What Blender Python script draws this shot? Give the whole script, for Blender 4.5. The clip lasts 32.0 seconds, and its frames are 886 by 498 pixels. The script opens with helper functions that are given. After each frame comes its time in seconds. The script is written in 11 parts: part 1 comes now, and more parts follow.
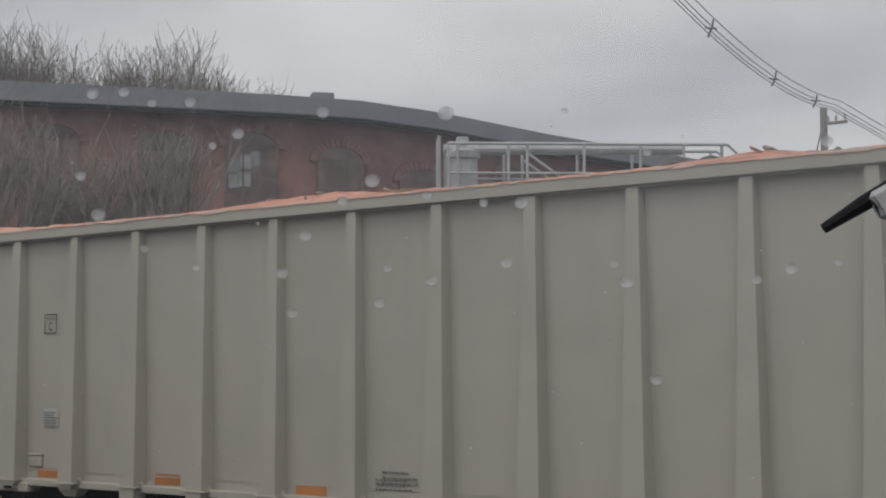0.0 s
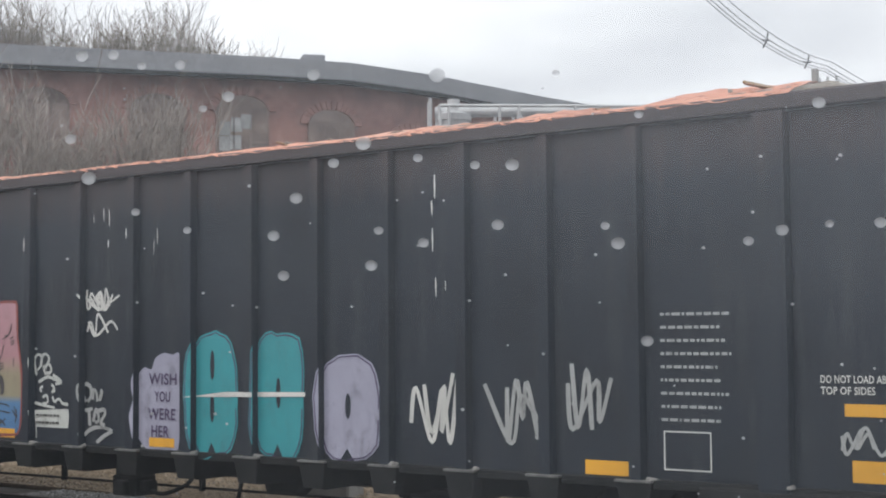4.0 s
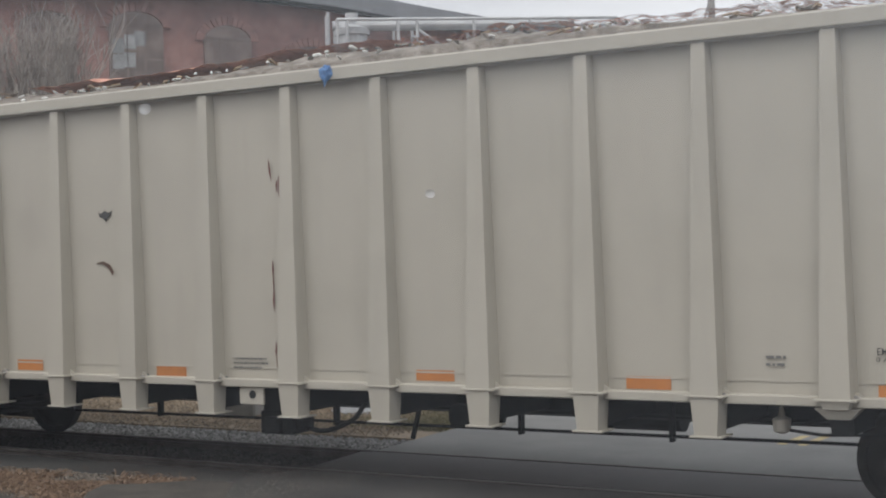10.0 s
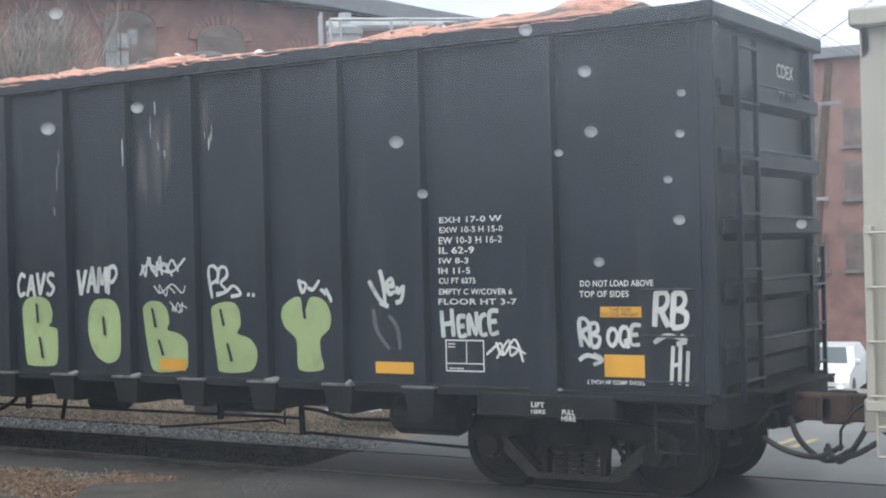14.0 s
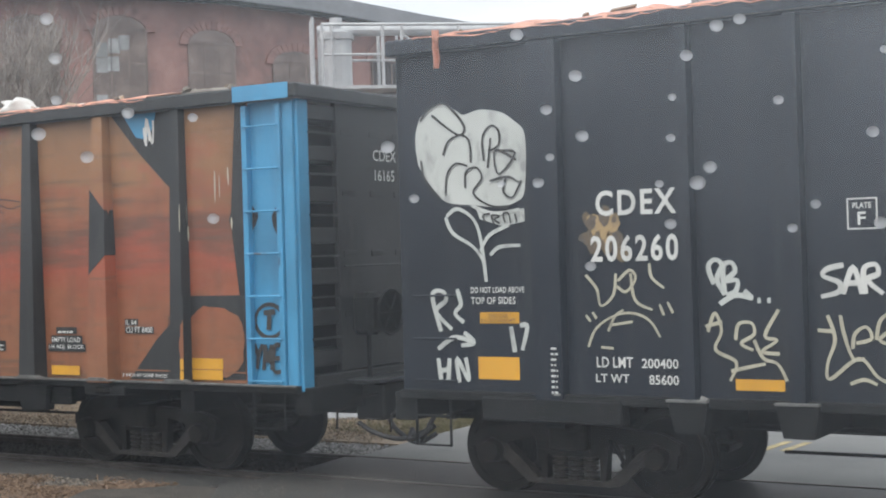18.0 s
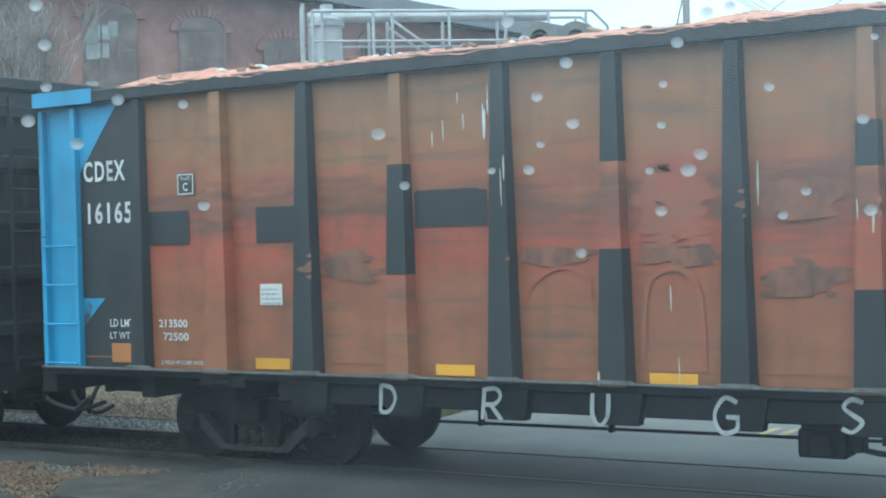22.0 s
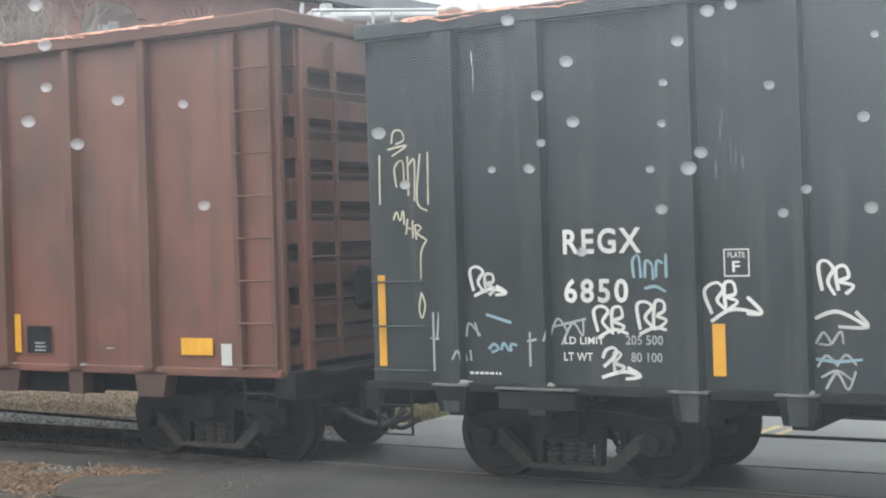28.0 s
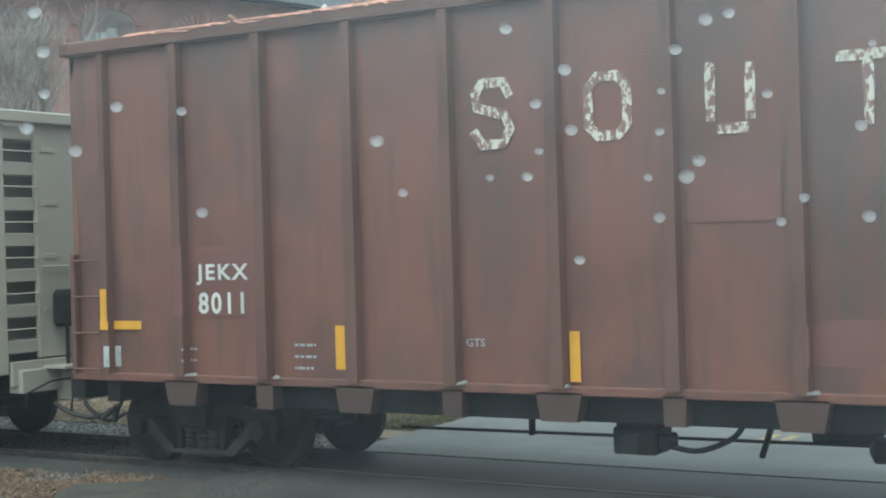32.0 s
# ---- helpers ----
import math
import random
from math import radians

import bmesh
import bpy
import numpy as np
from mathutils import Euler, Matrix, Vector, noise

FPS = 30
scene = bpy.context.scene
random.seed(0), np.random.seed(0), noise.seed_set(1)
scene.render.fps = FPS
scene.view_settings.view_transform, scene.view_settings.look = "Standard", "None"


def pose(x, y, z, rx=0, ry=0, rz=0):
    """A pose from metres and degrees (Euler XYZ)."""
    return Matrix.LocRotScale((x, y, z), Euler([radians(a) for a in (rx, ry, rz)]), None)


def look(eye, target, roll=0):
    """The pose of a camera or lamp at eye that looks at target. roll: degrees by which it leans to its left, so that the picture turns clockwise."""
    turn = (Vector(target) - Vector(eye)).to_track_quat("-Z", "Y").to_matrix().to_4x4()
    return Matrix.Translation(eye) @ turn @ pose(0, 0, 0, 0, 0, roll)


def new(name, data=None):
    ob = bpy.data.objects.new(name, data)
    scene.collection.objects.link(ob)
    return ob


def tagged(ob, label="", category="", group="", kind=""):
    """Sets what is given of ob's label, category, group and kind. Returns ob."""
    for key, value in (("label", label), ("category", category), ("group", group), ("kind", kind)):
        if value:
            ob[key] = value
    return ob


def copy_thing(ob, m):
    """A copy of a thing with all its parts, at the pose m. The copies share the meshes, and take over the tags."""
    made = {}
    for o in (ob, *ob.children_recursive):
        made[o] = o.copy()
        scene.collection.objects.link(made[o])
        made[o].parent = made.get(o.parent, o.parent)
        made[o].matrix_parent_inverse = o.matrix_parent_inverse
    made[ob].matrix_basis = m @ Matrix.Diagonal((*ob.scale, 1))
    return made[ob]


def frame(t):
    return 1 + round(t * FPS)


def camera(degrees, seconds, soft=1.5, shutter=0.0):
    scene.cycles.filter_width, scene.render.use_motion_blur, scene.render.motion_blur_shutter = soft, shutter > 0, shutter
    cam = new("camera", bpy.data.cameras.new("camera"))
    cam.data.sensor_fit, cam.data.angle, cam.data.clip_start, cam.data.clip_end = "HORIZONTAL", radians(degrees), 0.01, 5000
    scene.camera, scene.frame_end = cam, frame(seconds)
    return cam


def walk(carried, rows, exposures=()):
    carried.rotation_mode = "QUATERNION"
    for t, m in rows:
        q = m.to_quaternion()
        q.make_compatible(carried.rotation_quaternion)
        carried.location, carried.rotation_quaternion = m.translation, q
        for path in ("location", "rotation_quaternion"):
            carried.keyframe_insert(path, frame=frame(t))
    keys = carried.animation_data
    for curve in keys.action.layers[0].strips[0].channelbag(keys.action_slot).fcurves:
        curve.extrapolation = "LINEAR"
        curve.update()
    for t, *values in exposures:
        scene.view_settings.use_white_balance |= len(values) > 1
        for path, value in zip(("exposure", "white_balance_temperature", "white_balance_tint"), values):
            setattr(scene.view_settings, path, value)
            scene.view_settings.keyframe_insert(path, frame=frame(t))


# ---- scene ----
EYE = (0.0, 0.0, 2.48)
# seconds, yaw, pitch, roll of the camera
TURN = [
    (0.0, 36.26, 4.94, 0.21),
    (0.5, 36.09, 4.78, 0.24),
    (1.0, 36.10, 4.60, -0.16),
    (1.5, 36.24, 4.10, -0.45),
    (2.0, 36.55, 3.74, -0.03),
    (2.5, 36.68, 3.27, -0.23),
    (3.0, 36.58, 3.45, -0.02),
    (3.5, 36.38, 3.52, 0.17),
    (5.5, 34.11, 2.51, 0.90),
    (6.0, 33.92, 2.09, 1.06),
    (6.5, 33.28, 1.64, 1.23),
    (7.0, 32.76, 1.17, 1.22),
    (7.5, 32.48, 0.75, 1.32),
    (8.0, 32.39, 0.41, 1.24),
    (8.5, 32.28, 0.09, 1.53),
    (9.0, 32.18, -0.02, 1.60),
    (9.5, 32.13, -0.03, 1.71),
    (10.0, 32.04, -0.05, 1.70),
    (10.5, 32.01, 0.01, 1.40),
    (11.0, 31.93, -0.06, 1.50),
    (11.5, 31.89, -0.11, 1.51),
    (12.0, 31.84, -0.10, 1.49),
    (12.5, 31.81, -0.08, 1.50),
    (13.0, 31.78, -0.05, 1.41),
    (13.5, 31.86, -0.02, 1.38),
    (14.0, 31.73, -0.04, 1.41),
    (14.5, 31.66, 0.01, 1.22),
    (16.5, 31.45, 0.21, 1.41),
    (17.0, 31.46, 0.10, 1.44),
    (17.5, 31.41, 0.14, 1.59),
    (18.0, 31.39, 0.14, 1.56),
    (18.5, 31.38, 0.15, 1.50),
    (19.0, 31.32, 0.17, 1.44),
    (19.5, 31.18, 0.14, 1.37),
    (20.0, 31.12, 0.10, 1.28),
    (20.5, 31.14, -0.13, 1.46),
    (21.0, 31.06, -0.17, 1.35),
    (21.5, 31.08, -0.29, 1.25),
    (22.0, 31.02, -0.39, 1.57),
    (22.5, 31.01, -0.46, 1.59),
    (23.0, 31.00, -0.55, 1.59),
    (23.5, 30.90, -0.55, 1.42),
    (24.0, 30.93, -0.61, 1.44),
    (24.5, 31.02, -0.67, 1.53),
    (26.5, 31.17, -0.55, 1.65),
    (27.0, 31.10, -0.47, 1.52),
    (27.5, 31.07, -0.43, 1.69),
    (28.0, 31.04, -0.43, 1.73),
    (28.5, 31.00, -0.41, 1.60),
    (29.0, 30.97, -0.43, 1.40),
    (29.5, 30.86, -0.45, 1.36),
    (30.0, 30.92, -0.47, 1.59),
    (30.5, 30.90, -0.43, 1.51),
    (31.0, 30.94, -0.24, 1.47),
    (31.5, 30.91, -0.08, 1.49),
    (32.0, 30.96, -0.12, 1.59),
]
# seconds, metres that the train has run
RUN = [
    (0.0, -0.590),
    (0.5, 1.548),
    (1.0, 3.631),
    (1.5, 5.696),
    (2.0, 7.796),
    (2.5, 9.836),
    (3.0, 11.868),
    (3.5, 13.892),
    (5.5, 22.386),
    (6.0, 24.313),
    (6.5, 26.353),
    (7.0, 28.401),
    (7.5, 30.421),
    (8.0, 32.427),
    (8.5, 34.473),
    (9.0, 36.508),
    (9.5, 38.547),
    (10.0, 40.567),
    (10.5, 42.592),
    (11.0, 44.616),
    (11.5, 46.661),
    (12.0, 48.666),
    (12.5, 50.637),
    (13.0, 52.622),
    (13.5, 54.588),
    (14.0, 56.574),
    (14.5, 58.532),
    (16.5, 66.532),
    (17.0, 68.573),
    (17.5, 70.620),
    (18.0, 72.664),
    (18.5, 74.663),
    (19.0, 76.637),
    (19.5, 78.647),
    (20.0, 80.648),
    (20.5, 82.612),
    (21.0, 84.612),
    (21.5, 86.658),
    (22.0, 88.709),
    (22.5, 90.744),
    (23.0, 92.772),
    (23.5, 94.810),
    (24.0, 96.845),
    (24.5, 98.878),
    (26.5, 107.133),
    (27.0, 109.228),
    (27.5, 111.298),
    (28.0, 113.371),
    (28.5, 115.446),
    (29.0, 117.514),
    (29.5, 119.608),
    (30.0, 121.725),
    (30.5, 123.864),
    (31.0, 126.026),
    (31.5, 128.155),
    (32.0, 130.277),
]
cam = camera(34.51, 32.0, soft=2.0)
walk(cam, [(t, pose(*EYE, 90 + p, r, y)) for t, y, p, r in TURN],
     exposures=[(0, -0.02, 6500, 10), (1.0, 0.08, 6500, 10), (1.4, 0.48, 6500, 10), (3.5, 0.7, 6500, 10), (5.5, 1.35, 6100, 2), (6.5, 1.35, 6300, 3), (8, 1.12, 6500, 7), (9, 0.82, 6500, 10), (12, 0.6, 6500, 9), (13, 0.86, 6300, 8), (14.5, 1.22, 6050, 6), (17, 1.22, 6400, 8), (18.5, 1.15, 6300, 6), (20, 1.12, 5400, -9), (22.5, 1.24, 5200, -12), (23.3, 1.3, 5800, -4), (24, 1.34, 6250, 1), (26.5, 1.48, 6300, 5), (28, 1.56, 6400, 5), (29.2, 1.56, 5900, -5), (30, 1.42, 5550, -14), (32, 1.24, 5800, -9)])

# ---- sky and light: overcast day ----
world = bpy.data.worlds.new("overcast_sky")
scene.world = world
world.use_nodes = True
wn = world.node_tree
wn.nodes.clear()
w_out = wn.nodes.new("ShaderNodeOutputWorld")
w_bg = wn.nodes.new("ShaderNodeBackground")
w_sky = wn.nodes.new("ShaderNodeTexSky")
w_sky.sky_type = "NISHITA"
w_sky.sun_disc = False
w_sky.sun_elevation = radians(38)
w_sky.sun_rotation = radians(211)
w_sky.air_density, w_sky.dust_density = 1.0, 6.0
w_hsv = wn.nodes.new("ShaderNodeHueSaturation")
w_hsv.inputs["Saturation"].default_value = 0.16
w_co = wn.nodes.new("ShaderNodeTexCoord")
w_map = wn.nodes.new("ShaderNodeMapping")
w_map.inputs["Scale"].default_value = (1.5, 1.5, 5.0)
w_noise = wn.nodes.new("ShaderNodeTexNoise")
w_noise.inputs["Scale"].default_value = 1.6
w_noise.inputs["Detail"].default_value = 5
w_ramp = wn.nodes.new("ShaderNodeValToRGB")
w_ramp.color_ramp.elements[0].position, w_ramp.color_ramp.elements[0].color = 0.32, (4.5, 4.65, 5.0, 1)
w_ramp.color_ramp.elements[1].position, w_ramp.color_ramp.elements[1].color = 0.68, (8.8, 8.9, 9.1, 1)
w_mix = wn.nodes.new("ShaderNodeMixRGB")
w_mix.inputs[0].default_value = 0.75
wn.links.new(w_sky.outputs[0], w_hsv.inputs["Color"])
wn.links.new(w_co.outputs["Generated"], w_map.inputs[0])
wn.links.new(w_map.outputs[0], w_noise.inputs[0])
wn.links.new(w_noise.outputs[0], w_ramp.inputs[0])
wn.links.new(w_hsv.outputs[0], w_mix.inputs[1])
wn.links.new(w_ramp.outputs[0], w_mix.inputs[2])
wn.links.new(w_mix.outputs[0], w_bg.inputs[0])
w_bg.inputs[1].default_value = 0.1
wn.links.new(w_bg.outputs[0], w_out.inputs[0])

sun = new("sun", bpy.data.lights.new("sun", "SUN"))
sun.data.energy, sun.data.angle, sun.data.color = 0.8, radians(25), (1.0, 0.97, 0.92)
sun.matrix_basis = look((0, 0, 30), (-9, 15, 0))


# ---- materials ----
def mat_base(name, rough=0.6, metal=0.0):
    m = bpy.data.materials.new(name)
    m.use_nodes = True
    nt = m.node_tree
    b = nt.nodes["Principled BSDF"]
    b.inputs["Roughness"].default_value = rough
    b.inputs["Metallic"].default_value = metal
    return m, nt, b


def rgba(c):
    return (c[0], c[1], c[2], 1.0)


def tex(nt, scale, stretch=(1, 1, 1), detail=4, rough=0.55, spread=True):
    """Noise in the thing's own space, set off for every object."""
    co = nt.nodes.new("ShaderNodeTexCoord")
    mp = nt.nodes.new("ShaderNodeMapping")
    mp.inputs["Scale"].default_value = stretch
    nt.links.new(co.outputs["Object"], mp.inputs["Vector"])
    if spread:
        oi = nt.nodes.new("ShaderNodeObjectInfo")
        mu = nt.nodes.new("ShaderNodeMath")
        mu.operation = "MULTIPLY"
        mu.inputs[1].default_value = 37.0
        nt.links.new(oi.outputs["Random"], mu.inputs[0])
        nt.links.new(mu.outputs[0], mp.inputs["Location"])
    n = nt.nodes.new("ShaderNodeTexNoise")
    n.inputs["Scale"].default_value = scale
    n.inputs["Detail"].default_value = detail
    n.inputs["Roughness"].default_value = rough
    nt.links.new(mp.outputs[0], n.inputs["Vector"])
    return n


def ramp(nt, src, stops):
    r = nt.nodes.new("ShaderNodeValToRGB")
    e = r.color_ramp.elements
    e[0].position, e[0].color = stops[0][0], rgba(stops[0][1])
    e[1].position, e[1].color = stops[-1][0], rgba(stops[-1][1])
    for p, c in stops[1:-1]:
        k = e.new(p)
        k.color = rgba(c)
    nt.links.new(src, r.inputs[0])
    return r


def mixc(nt, fac, a, b, mode="MIX"):
    x = nt.nodes.new("ShaderNodeMixRGB")
    x.blend_type = mode
    for i, v in enumerate((fac, a, b)):
        if isinstance(v, (int, float)):
            x.inputs[i].default_value = v
        elif isinstance(v, tuple):
            x.inputs[i].default_value = rgba(v)
        else:
            nt.links.new(v, x.inputs[i])
    return x.outputs[0]


def bump(nt, b, src, strength=0.2, dist=0.01):
    bp = nt.nodes.new("ShaderNodeBump")
    bp.inputs["Strength"].default_value = strength
    bp.inputs["Distance"].default_value = dist
    nt.links.new(src, bp.inputs["Height"])
    nt.links.new(bp.outputs[0], b.inputs["Normal"])


def shade(c, k):
    return tuple(min(1.0, v * k) for v in c)


def paint(name, c, rough=0.5, dirt=(0.09, 0.075, 0.06), dirty=0.35, rust=None, band=None, vary=0.28, soot=0.0):
    """Weathered car paint: blotches, runs down the sheet, grime."""
    m, nt, b = mat_base(name, rough)
    blot = tex(nt, 0.9, (1, 1, 1), 5)
    runs = tex(nt, 3.5, (1.6, 1.6, 0.12), 6, 0.65)
    fine = tex(nt, 60, (1, 1, 1), 3)
    base = ramp(nt, blot.outputs[0], [(0.3, shade(c, 1 - vary)), (0.5, c), (0.72, shade(c, 1 + vary * 0.55))]).outputs[0]
    mask = ramp(nt, runs.outputs[0], [(0.5, (0, 0, 0)), (0.78, (dirty,) * 3)]).outputs[0]
    col = mixc(nt, mask, base, dirt)
    scuff = tex(nt, 16, (1.5, 1.5, 0.1), 5, 0.7)
    col = mixc(nt, ramp(nt, scuff.outputs[0], [(0.62, (0, 0, 0)), (0.76, (0.5 * dirty,) * 3)]).outputs[0], col, dirt)
    if soot:
        cloud = tex(nt, 0.7, (1.2, 1.2, 0.6), 7, 0.6)
        col = mixc(nt, ramp(nt, cloud.outputs[0], [(0.5, (0, 0, 0)), (0.68, (soot,) * 3)]).outputs[0], col, dirt)
    if rust:
        spots = tex(nt, 2.3, (1, 1, 0.5), 8, 0.7)
        rm = ramp(nt, spots.outputs[0], [(0.62, (0, 0, 0)), (0.7, (0.85,) * 3)]).outputs[0]
        col = mixc(nt, rm, col, rust)
    if band:
        z0, z1, stain = band
        co = nt.nodes.new("ShaderNodeTexCoord")
        sep = nt.nodes.new("ShaderNodeSeparateXYZ")
        nt.links.new(co.outputs["Object"], sep.inputs[0])
        ad = nt.nodes.new("ShaderNodeMath")
        ad.operation = "MULTIPLY_ADD"
        ad.inputs[1].default_value = 0.8
        nt.links.new(runs.outputs[0], ad.inputs[0])
        nt.links.new(sep.outputs["Z"], ad.inputs[2])
        mr = nt.nodes.new("ShaderNodeMapRange")
        mr.inputs["From Min"].default_value, mr.inputs["From Max"].default_value = z0 + 0.4, z1 + 0.4
        mr.inputs["To Max"].default_value = 0.8
        nt.links.new(ad.outputs[0], mr.inputs["Value"])
        col = mixc(nt, mr.outputs[0], col, stain)
    col = mixc(nt, 0.12, col, fine.outputs[0], "OVERLAY")
    nt.links.new(col, b.inputs["Base Color"])
    rr = ramp(nt, blot.outputs[0], [(0.3, (rough + 0.12,) * 3), (0.8, (rough - 0.08,) * 3)])
    nt.links.new(rr.outputs[0], b.inputs["Roughness"])
    bump(nt, b, fine.outputs[0], 0.15, 0.004)
    return m


def mottled(name, stops, scale=2.0, rough=0.85, relief=0.4, fine=40.0, stretch=(1, 1, 1), metal=0.0, dist=0.02):
    m, nt, b = mat_base(name, rough, metal)
    n1 = tex(nt, scale, stretch, 6, 0.65)
    n2 = tex(nt, fine, stretch, 4, 0.6)
    col = ramp(nt, n1.outputs[0], stops).outputs[0]
    col = mixc(nt, 0.3, col, n2.outputs[0], "OVERLAY")
    nt.links.new(col, b.inputs["Base Color"])
    bump(nt, b, n2.outputs[0], relief, dist)
    return m


GREY = paint("pale_grey_paint", (0.392, 0.37, 0.319), 0.45, (0.24, 0.22, 0.19), 0.16, vary=0.07)
BLACK = paint("black_paint", (0.0105, 0.015, 0.0235), 0.44, (0.06, 0.062, 0.065), 0.36)
BLACK_E = paint("dull_black_paint", (0.028, 0.03, 0.032), 0.45, (0.08, 0.075, 0.07), 0.35)
BLACK_RUST = paint("black_paint_with_rusty_top", (0.014, 0.0195, 0.029), 0.42, (0.07, 0.072, 0.075), 0.4, None, (3.9, 4.5, (0.062, 0.043, 0.043)))
BLACK_F = paint("faded_black_paint", (0.025, 0.031, 0.033), 0.42, (0.09, 0.09, 0.088), 0.5, soot=0.12)
RED = paint("oxide_red_paint", (0.148, 0.061, 0.043), 0.5, (0.055, 0.042, 0.037), 0.8, (0.095, 0.05, 0.038), soot=0.6)
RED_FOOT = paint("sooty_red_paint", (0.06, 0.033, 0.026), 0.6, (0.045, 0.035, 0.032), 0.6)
RED_DARK = paint("oxide_red_paint_grimed", (0.112, 0.052, 0.038), 0.6, (0.058, 0.042, 0.035), 0.6)
BLUE = paint("sky_blue_paint", (0.055, 0.265, 0.47), 0.45, (0.06, 0.09, 0.12), 0.3, (0.05, 0.03, 0.025))
STEEL = mottled("grimy_truck_steel", [(0.3, (0.007, 0.0065, 0.006)), (0.7, (0.024, 0.021, 0.019))], 3, 0.65, 0.3)
DUSTY = mottled("dusty_brown_truck_steel", [(0.35, (0.010, 0.009, 0.008)), (0.72, (0.046, 0.039, 0.033))], 4, 0.8, 0.3)
UNDER = mottled("black_underframe", [(0.3, (0.008, 0.009, 0.0095)), (0.7, (0.021, 0.022, 0.023))], 3, 0.7, 0.3)
RAILM = mottled("worn_rail_steel", [(0.3, (0.045, 0.038, 0.034)), (0.7, (0.12, 0.108, 0.1))], 4, 0.45, 0.2, metal=0.5)
DARKRUST = mottled("rusty_steel", [(0.3, (0.05, 0.03, 0.022)), (0.7, (0.12, 0.07, 0.05))], 3, 0.8, 0.3)
ASPHALT = mottled("grey_asphalt", [(0.3, (0.14, 0.143, 0.14)), (0.55, (0.185, 0.187, 0.18)), (0.75, (0.225, 0.225, 0.215))], 0.7, 0.62, 0.3, 90)
ASPHALT_D = mottled("damp_dark_asphalt", [(0.3, (0.03, 0.03, 0.029)), (0.7, (0.066, 0.064, 0.06))], 0.8, 0.55, 0.35, 90)
ASPHALT_OLD = mottled("pale_brown_asphalt", [(0.3, (0.03, 0.027, 0.023)), (0.5, (0.055, 0.049, 0.042)), (0.75, (0.088, 0.078, 0.066))], 3.2, 0.7, 0.4, 80)
GRAVEL = mottled("gravel_and_dirt", [(0.25, (0.022, 0.02, 0.018)), (0.5, (0.05, 0.043, 0.036)), (0.75, (0.11, 0.09, 0.073))], 3.0, 0.95, 0.8, 50)
STONE = mottled("grey_ballast_stone", [(0.3, (0.10, 0.10, 0.10)), (0.7, (0.30, 0.29, 0.275))], 8, 0.9, 0.5)
STRAW = mottled("dry_straw_grass", [(0.3, (0.20, 0.155, 0.11)), (0.7, (0.38, 0.30, 0.21))], 6, 0.9, 0.5)
EARTH = mottled("brown_earth", [(0.3, (0.08, 0.06, 0.045)), (0.7, (0.2, 0.155, 0.115))], 0.6, 0.95, 0.5, 25)
BRICKM = mottled("old_red_brick", [(0.3, (0.17, 0.118, 0.108)), (0.5, (0.265, 0.155, 0.138)), (0.75, (0.33, 0.205, 0.182))], 0.9, 0.85, 0.3, 12)
FASCIA = mottled("grey_slate_roof_edge", [(0.3, (0.17, 0.18, 0.20)), (0.7, (0.25, 0.26, 0.28))], 0.6, 0.7, 0.3, 8)
BOARD = mottled("weathered_grey_board", [(0.3, (0.13, 0.13, 0.125)), (0.7, (0.24, 0.235, 0.22))], 1.5, 0.85, 0.3, 20, (1, 1, 0.2))
GALV = mottled("galvanised_steel", [(0.3, (0.34, 0.35, 0.36)), (0.7, (0.5, 0.51, 0.52))], 3, 0.5, 0.15, metal=0.3)
WOODP = mottled("grey_pole_wood", [(0.3, (0.2, 0.19, 0.18)), (0.7, (0.34, 0.32, 0.3))], 2, 0.85, 0.4, 20, (1, 1, 0.1))
AIRCABLE = mottled("weathered_grey_cable", [(0.3, (0.10, 0.10, 0.105)), (0.7, (0.17, 0.17, 0.175))], 4, 0.6, 0.1)
CABLE = mottled("dark_cable", [(0.3, (0.02, 0.02, 0.022)), (0.7, (0.05, 0.05, 0.052))], 4, 0.6, 0.1)
LINE = paint("faded_road_yellow", (0.55, 0.44, 0.22), 0.7, (0.2, 0.18, 0.14), 0.6)
YELLOW = paint("reflective_yellow", (0.62, 0.32, 0.03), 0.4, (0.2, 0.1, 0.03), 0.3)
ORANGE = paint("faded_orange_reflector", (0.42, 0.165, 0.05), 0.45, (0.2, 0.1, 0.05), 0.4)
WHITE = paint("white_paint", (0.56, 0.56, 0.54), 0.5, (0.2, 0.2, 0.18), 0.3)
INK = paint("black_lettering", (0.03, 0.03, 0.03), 0.5, (0.1, 0.1, 0.1), 0.2)
WORN_EDGE = mottled("worn_steel_edge", [(0.3, (0.07, 0.07, 0.068)), (0.7, (0.2, 0.2, 0.19))], 9, 0.5, 0.3, metal=0.3)
TWIG = mottled("pale_grey_twigs", [(0.3, (0.19, 0.165, 0.145)), (0.7, (0.33, 0.295, 0.265))], 4, 0.9, 0.3)
BARK = mottled("grey_brown_bark", [(0.3, (0.13, 0.11, 0.095)), (0.7, (0.27, 0.24, 0.21))], 4, 0.9, 0.4)

for dark_m in (BLACK, BLACK_RUST, BLACK_F, BLACK_E):
    dark_m.node_tree.nodes["Principled BSDF"].inputs["Specular IOR Level"].default_value = 0.32
for dark_m in (STEEL, UNDER):
    dark_m.node_tree.nodes["Principled BSDF"].inputs["Specular IOR Level"].default_value = 0.14


